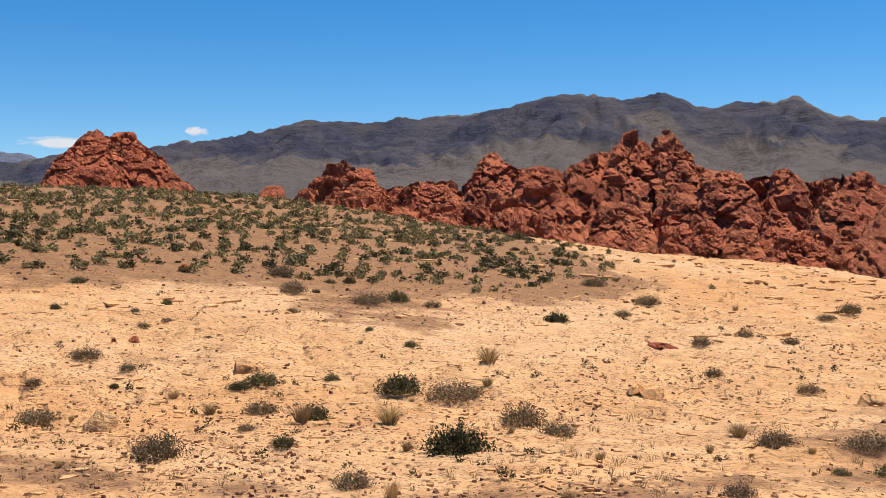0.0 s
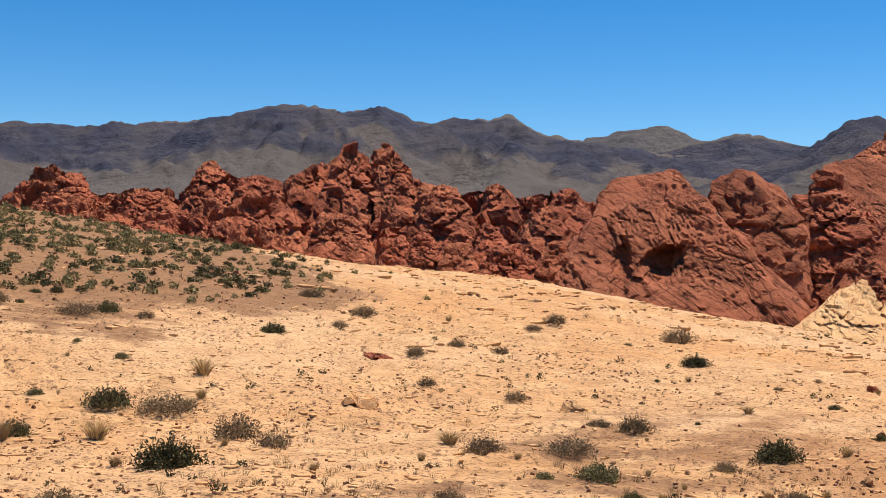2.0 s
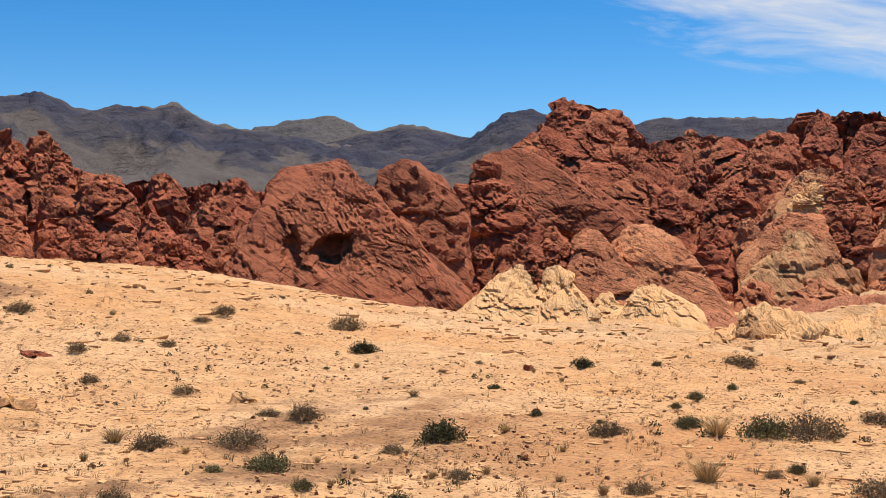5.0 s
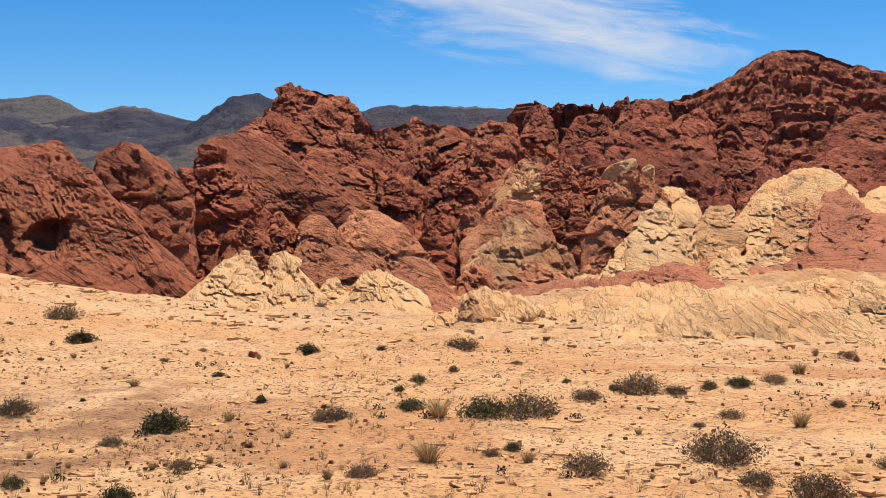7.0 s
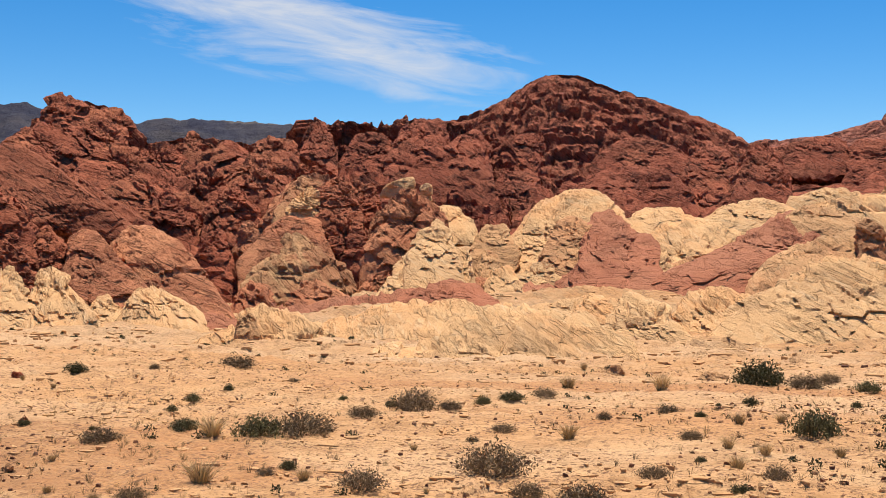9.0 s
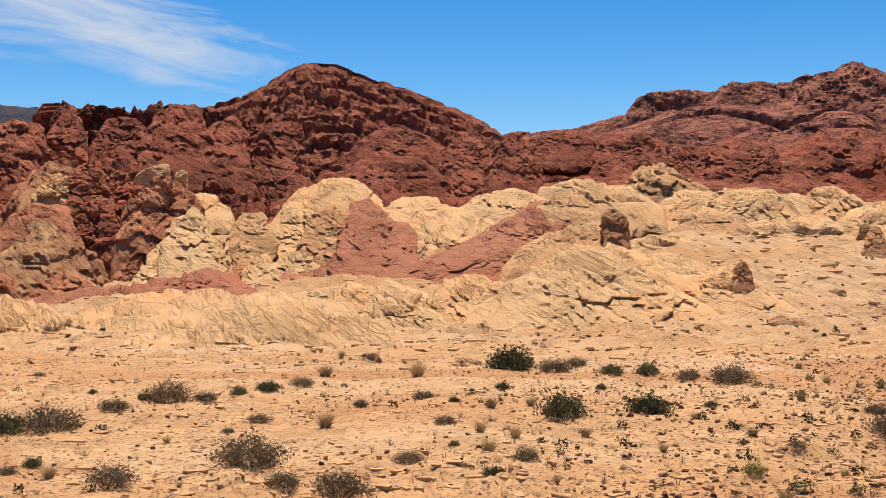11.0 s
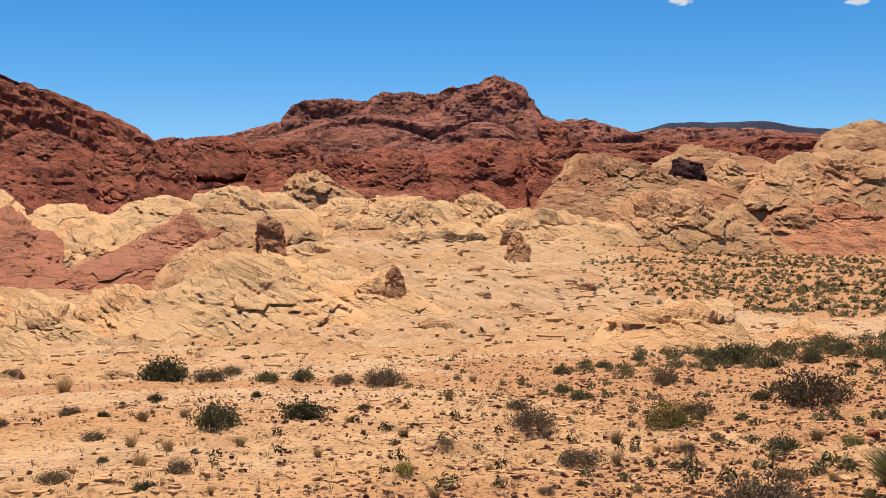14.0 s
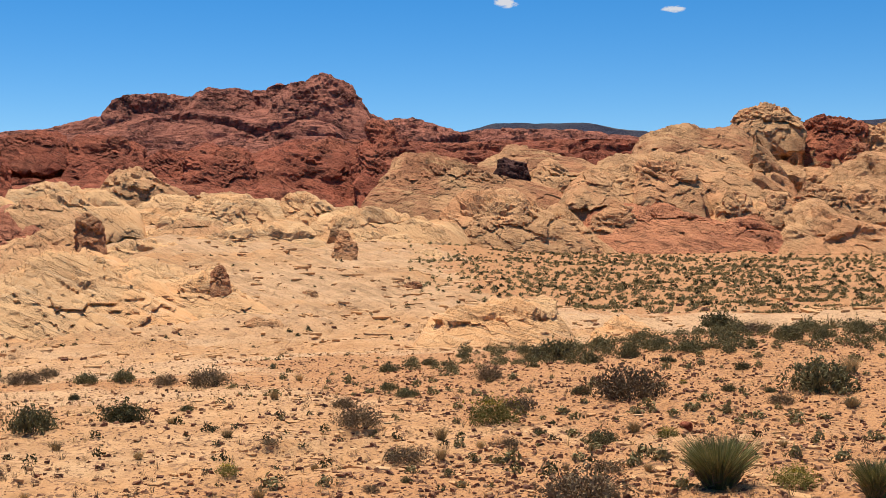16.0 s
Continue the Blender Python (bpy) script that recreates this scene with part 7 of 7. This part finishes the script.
def drawn(count, az0, az1, r0, r1, keep, seed):
    """Random bearings and distances, as many near as far to the eye; keep: share kept by the soil there."""
    rng = np.random.default_rng(seed)
    az = rng.uniform(az0, az1, count)
    r = np.exp(rng.uniform(np.log(r0), np.log(r1), count))
    j = np.clip(((az - FINE[0]) / STEP).astype(int), 0, len(FINE) - 1)
    i = np.clip(np.searchsorted(DISTANCES, r), 0, len(DISTANCES) - 1)
    s = SOIL_[i, j]
    p = np.stack([r * np.sin(np.radians(az)), r * np.cos(np.radians(az)), ground_at(az, r)], -1)
    ok = rng.uniform(size=count) < keep(s, az, r, p)
    return rng, p[ok], r[ok], az[ok]


def far_shrubs(name, label, mat, count, az0, az1, r0, r1, keep, seed, lo, hi, leaves=64, leaf=0.085):
    rng, p, r, az = drawn(count, az0, az1, r0, r1, keep, seed)
    shapes = [dome_arrays(rng, leaves, 0.72, 0.46, leaf) for _ in range(10)]
    out = []
    for q in p:
        v, f = shapes[rng.integers(10)]
        s = rng.uniform(lo, hi)
        out.append((v * s * np.array([1, 1, rng.uniform(0.8, 1.2)]) + q, f))
    return scatter(name, label, "shrubs", mat, out)


def patchy(p, size, seed):
    return np.clip(0.5 + 1.6 * fbm(np.stack([p[:, 0], p[:, 1], 0 * p[:, 0]], -1) / size, 3, seed), 0, 1)


far_shrubs("hillside_shrubs", "scattered grey-green shrubs covering the gravel hill", LEAF_FAR, 3300, -24, 14, 50, 122, lambda s, a, r, p: np.clip(s * (0.25 + 0.75 * np.clip((r - 60) / 30, 0, 1)), 0, 1) * np.clip((10 - a) / 14, 0.15, 1), 61, 0.4, 0.95, 64, 0.125)
far_shrubs("hillside_bushes", "grey-green bushes among the hillside shrubs", LEAF_GREY, 420, -24, 8, 50, 118, lambda s, a, r, p: s, 62, 0.4, 0.95, 64, 0.125)
far_shrubs("flat_shrubs", "dense low green shrubs on the sandy flat", LEAF_FLAT, 7200, 84, 113, 96, 205, lambda s, a, r, p: s * (0.45 + 0.55 * patchy(p, 18, 88)), 63, 0.35, 0.85, 30, 0.16)
far_shrubs("flat_bushes", "dark green bushes on the sandy flat", LEAF_GREEN, 600, 86, 113, 100, 200, lambda s, a, r, p: s, 64, 0.4, 0.9, 60, 0.13)
far_shrubs("bank_shrubs", "small shrubs on the stony bank", LEAF_FAR, 500, 76, 113, 18, 50, lambda s, a, r, p: s * 0.8, 65, 0.15, 0.5, 60, 0.12)
far_shrubs("bank_bushes", "grey-green bushes along the crest of the stony bank", LEAF_GREY, 330, 83, 113, 36, 54, lambda s, a, r, p: np.clip((a - 83) / 6, 0, 1), 85, 0.4, 1.0, 320, 0.045)
far_shrubs("ledge_shrubs", "tiny dark shrubs rooted in rock joints", LEAF_GREEN, 3000, -24, 113, 18, 105, lambda s, a, r, p: 0.55 * (1 - s) * patchy(p, 14, 71), 66, 0.10, 0.4, 40, 0.10)
far_shrubs("gully_shrubs", "green bushes growing in the shaded gullies", LEAF_FLAT, 130, 46.5, 53, 128, 190, lambda s, a, r, p: ((a < 48.6) | (a > 51.2)) * 1.0, 86, 0.7, 1.6)
far_shrubs("slickrock_shrubs", "tiny dark shrubs among the far ledges", LEAF_GREEN, 1200, 28, 113, 75, 260, lambda s, a, r, p: 0.7 * (1 - s) * patchy(p, 25, 72), 67, 0.25, 0.7, 22, 0.17)


def tufts(name, label, mat, count, keep, seed, r0, r1, lo, hi):
    rng, p, r, az = drawn(count, -24, 113, r0, r1, keep, seed)
    shapes = [blades_arrays(rng, 15, 1.1, 0.5, 0.010) for _ in range(8)]
    out = []
    for q in p:
        v, f = shapes[rng.integers(8)]
        out.append((v * rng.uniform(lo, hi) + q, f))
    return scatter(name, label, "grass", mat, out)


tufts("dry_grass", "thin dry grass tufts between stones", STRAW, 5200, lambda s, a, r, p: 0.8 * patchy(p, 9, 73), 68, 15, 75, 0.10, 0.34)
tufts("grey_grass", "small grey withered tufts on the rock", LEAF_DRY, 6200, lambda s, a, r, p: 0.8 * patchy(p, 8, 74), 69, 15, 90, 0.10, 0.32)

# ---- loose stone ----
def stone_material(name, stops, speck=(0.16, 0.085, 0.055)):
    m = Nodes(name, 0.9)
    geo = m.tree.nodes.new("ShaderNodeNewGeometry")
    col = m.ramp(geo.outputs["Random Per Island"], stops)
    col = m.mix(m.ramp(m.noise(14, 5, 0.7), [(0.4, 0.0), (0.7, 0.6)]), col, speck)
    return m.stone(col, m.bump(m.noise(22, 5, 0.7), 0.02, 0.8))


STONE = stone_material("brown_stone", [(0.0, (0.16, 0.07, 0.045)), (0.3, (0.30, 0.13, 0.07)), (0.6, (0.46, 0.22, 0.11)), (0.85, (0.66, 0.38, 0.18)), (1.0, (0.24, 0.10, 0.065))])
PLATE = stone_material("cream_plate", [(0.0, (0.80, 0.44, 0.19)), (0.35, (0.84, 0.50, 0.235)), (0.7, (0.76, 0.40, 0.165)), (1.0, (0.87, 0.55, 0.28))], (0.55, 0.29, 0.125))


def stone_shape(rng, flat=0.55):
    """An angular block with knocked-off corners."""
    u = np.array([(x, y, z) for z in (-1, 1) for x, y in ((-1, -1), (1, -1), (1, 1), (-1, 1))], float)
    f = np.array([(4, 5, 6), (4, 6, 7), (0, 1, 5), (0, 5, 4), (1, 2, 6), (1, 6, 5), (2, 3, 7), (2, 7, 6), (3, 0, 4), (3, 4, 7)])
    v = u * rng.uniform(0.25, 1.0, (8, 3)) * np.array([1, rng.uniform(0.6, 1), flat * rng.uniform(0.6, 1.2)])
    v[4:, :2] *= rng.uniform(0.55, 0.95)
    return v, f


def stones(name, label, count, keep, seed, r0, r1, lo, hi, az0=-24, az1=113):
    rng, p, r, az = drawn(count, az0, az1, r0, r1, keep, seed)
    shapes = [stone_shape(rng) for _ in range(14)]
    out = []
    for q in p:
        v, f = shapes[rng.integers(14)]
        s = lo * (hi / lo) ** (rng.uniform() ** 1.8)
        t = rng.uniform(0, 6.28)
        c, d = math.cos(t), math.sin(t)
        out.append((v @ np.array([[c, d, 0], [-d, c, 0], [0, 0, 1]]) * s + q + np.array([0, 0, 0.25 * s]), f))
    return scatter(name, label, "stones", STONE, out)


stones("bank_stones", "reddish brown angular stones strewn over the bank", 25000, lambda s, a, r, p: np.clip(s, 0.35, 1) * np.clip((a - 60) / 20, 0, 1), 80, 14, 56, 0.022, 0.095, 60, 113)
stones("near_stones", "small dark stones strewn over pale rock", 30000, lambda s, a, r, p: 0.04 + 0.96 * patchy(p, 6, 75) ** 1.5 * np.clip(1.2 - np.abs(a) / 45, 0.14, 1), 81, 14, 60, 0.018, 0.08, -24, 75)
stones("hill_stones", "brown stones on the gravel hill", 7000, lambda s, a, r, p: s * np.clip((20 - a) / 10, 0, 1), 82, 45, 115, 0.05, 0.16)
stones("far_stones", "broken red rubble on the far slickrock", 3800, lambda s, a, r, p: 0.6 * patchy(p, 20, 76), 83, 60, 260, 0.08, 0.4)


def plate_shape(rng):
    n = int(rng.integers(6, 10))
    a = np.sort(rng.uniform(0, 6.283, n))
    rad = rng.uniform(0.6, 1.0, n)
    x, y = 1.7 * rad * np.cos(a), rad * np.sin(a) * rng.uniform(0.45, 0.95)
    low = np.stack([x * 0.9, y * 0.9, 0 * x - 1.0], -1)
    rim = np.stack([x, y, 0 * x + 0.7], -1)
    top = np.stack([x * 0.8, y * 0.8, 0 * x + 1.0], -1)
    v = np.concatenate([low, rim, top, [[0, 0, 1.05]]])
    i = np.arange(n)
    j = (i + 1) % n
    quads = [np.stack([i + k * n, j + k * n, j + k * n + n, i + k * n + n], -1) for k in (0, 1)]
    tris = np.concatenate([np.concatenate([q[:, [0, 1, 2]], q[:, [0, 2, 3]]]) for q in quads] + [np.stack([i + 2 * n, j + 2 * n, np.full(n, 3 * n)], -1)])
    return v, tris


def plates(name, label, count, keep, seed, r0, r1, lo, hi, thick):
    """Flat flakes and ledge edges of the bedded rock, lying along the beds."""
    rng, p, r, az = drawn(count, -24, 113, r0, r1, keep, seed)
    shapes = [plate_shape(rng) for _ in range(24)]
    out = []
    for q, b in zip(p, az):
        v, f = shapes[rng.integers(24)]
        s = lo * (hi / lo) ** (rng.uniform() ** 1.6)
        t = radians(-b) + rng.normal() * 0.9
        c, d = math.cos(t), math.sin(t)
        tilt_ = rng.normal() * 0.05
        w = v * np.array([s, s, thick * rng.uniform(0.5, 1.4)])
        w[:, 2] += tilt_ * w[:, 0] + (0.06 + 0.03 * rng.normal()) * w[:, 1]
        out.append((w @ np.array([[c, d, 0], [-d, c, 0], [0, 0, 1]]) + q, f))
    return scatter(name, label, "rock flakes", PLATE, out)


plates("near_flakes", "thin flakes and ledges of cream sandstone", 1500, lambda s, a, r, p: np.clip(1.1 - s, 0, 1) * (0.15 + 0.85 * patchy(p, 7, 77)), 90, 14, 60, 0.04, 0.22, 0.024)
plates("ledge_flakes", "broken ledges of cream sandstone", 1400, lambda s, a, r, p: np.clip(1.05 - s, 0, 1) * (0.2 + 0.8 * patchy(p, 16, 78)), 91, 40, 130, 0.10, 0.5, 0.055)
def along_scarps(s, a, r, p):
    out = 0.0
    for strike, run, tall, seed_ in SCARPS:
        saw, some = scarp(p, strike, run, seed_)
        out = np.maximum(out, np.exp(-((saw - 0.09) * run / (0.16 + 0.004 * r)) ** 2) * np.clip(1.3 * some, 0, 1))
    return out * np.clip(1.15 - s, 0, 1)


plates("scarp_edges", "broken edges of cream rock beds", 22000, along_scarps, 94, 14, 66, 0.03, 0.15, 0.028)
plates("far_scarp_edges", "broken edges of cream rock beds farther off", 9000, along_scarps, 95, 60, 150, 0.12, 0.6, 0.09)
plates("far_ledges", "stepped ledges on the slickrock slope", 3400, lambda s, a, r, p: np.clip(1.05 - s, 0, 1) * (a > 30) * (0.2 + 0.8 * patchy(p, 26, 79)), 92, 95, 280, 0.3, 1.2, 0.14)


# ---- single boulders on the open ground ----
def boulder_at(az, dip, wide, tall, mat, label, seed):
    """A lone boulder, resting in the ground; wide and tall: half sizes in degrees of view."""
    r = where_it_stands(az, dip)
    w, h = r * radians(wide), r * radians(tall)
    ob = new("boulder", rock_mesh("boulder", mat, (w, 0.8 * w, h), 6, seed, 3, rough=0.2, joint=0.5, az=az, lean=0.1))
    ob.location = spot(az, r, float(ground_at(az, r)) + 0.45 * h)
    return tagged(ob, label, "boulder")


boulder_at(7.1, -0.78, 0.29, 0.18, CREAM, "pale cream boulder on the gravel slope", 200)
boulder_at(-14.8, -4.4, 0.16, 0.13, RED, "small square red-brown stone on pale rock", 201)
boulder_at(-13.9, -4.42, 0.16, 0.13, RED, "small square red-brown stone on pale rock", 202)
boulder_at(10.1, -4.77, 0.73, 0.10, RED, "dark tilted rock plate with shaded edge", 203)
boulder_at(19.1, -7.06, 0.73, 0.16, CREAM, "cream rock plate with a dark edge", 204)
boulder_at(-15.3, -7.95, 0.68, 0.31, CREAM, "low cream boulder half sunk in gravel", 205)
boulder_at(-8.8, -5.83, 0.57, 0.23, CREAM, "low cream boulder beside dark bushes", 206)
boulder_at(9.2, -6.82, 0.78, 0.13, CREAM, "low block of cream ledge rock", 207)
boulder_at(-11.7, -1.18, 0.23, 0.16, RED, "small red-brown boulder on gravel", 208)
boulder_at(32.3, -7.67, 0.26, 0.18, RED, "small dark red boulder on slickrock", 209)
boulder_at(31.7, -9.85, 0.37, 0.10, MIXED, "flat reddish flake of sandstone", 210)
boulder_at(32, -5.87, 0.26, 0.16, RED, "small dark red boulder on slickrock", 211)
boulder_at(42.1, -3.51, 0.42, 0.29, MIXED, "rounded reddish boulder on pale rock", 212)
boulder_at(63.1, -6.03, 0.68, 0.23, TAN, "low brown rock ledge", 213)
boulder_at(58.7, -5.9, 0.63, 0.18, TAN, "low brown rock ledge", 214)
boulder_at(47.2, -3.99, 0.23, 0.16, RED, "small dark red boulder on slickrock", 215)
boulder_at(84.3, -2.25, 0.42, 0.18, MIXED, "brown boulder on pale slickrock", 216)
boulder_at(81, -0.1, 0.52, 0.37, MIXED, "brown weathered boulder on pale slickrock", 217)
boulder_at(79.6, -2.57, 0.37, 0.16, MIXED, "brown boulder on pale slickrock", 218)
boulder_at(77.5, -3.89, 0.8, 0.12, TAN, "jagged grey ledge with dark joints", 219)
boulder_at(96.7, -8.61, 0.26, 0.13, RED, "red stone on the bank", 220)
boulder_at(98.9, -9.54, 0.26, 0.16, RED, "red stone on the bank", 221)
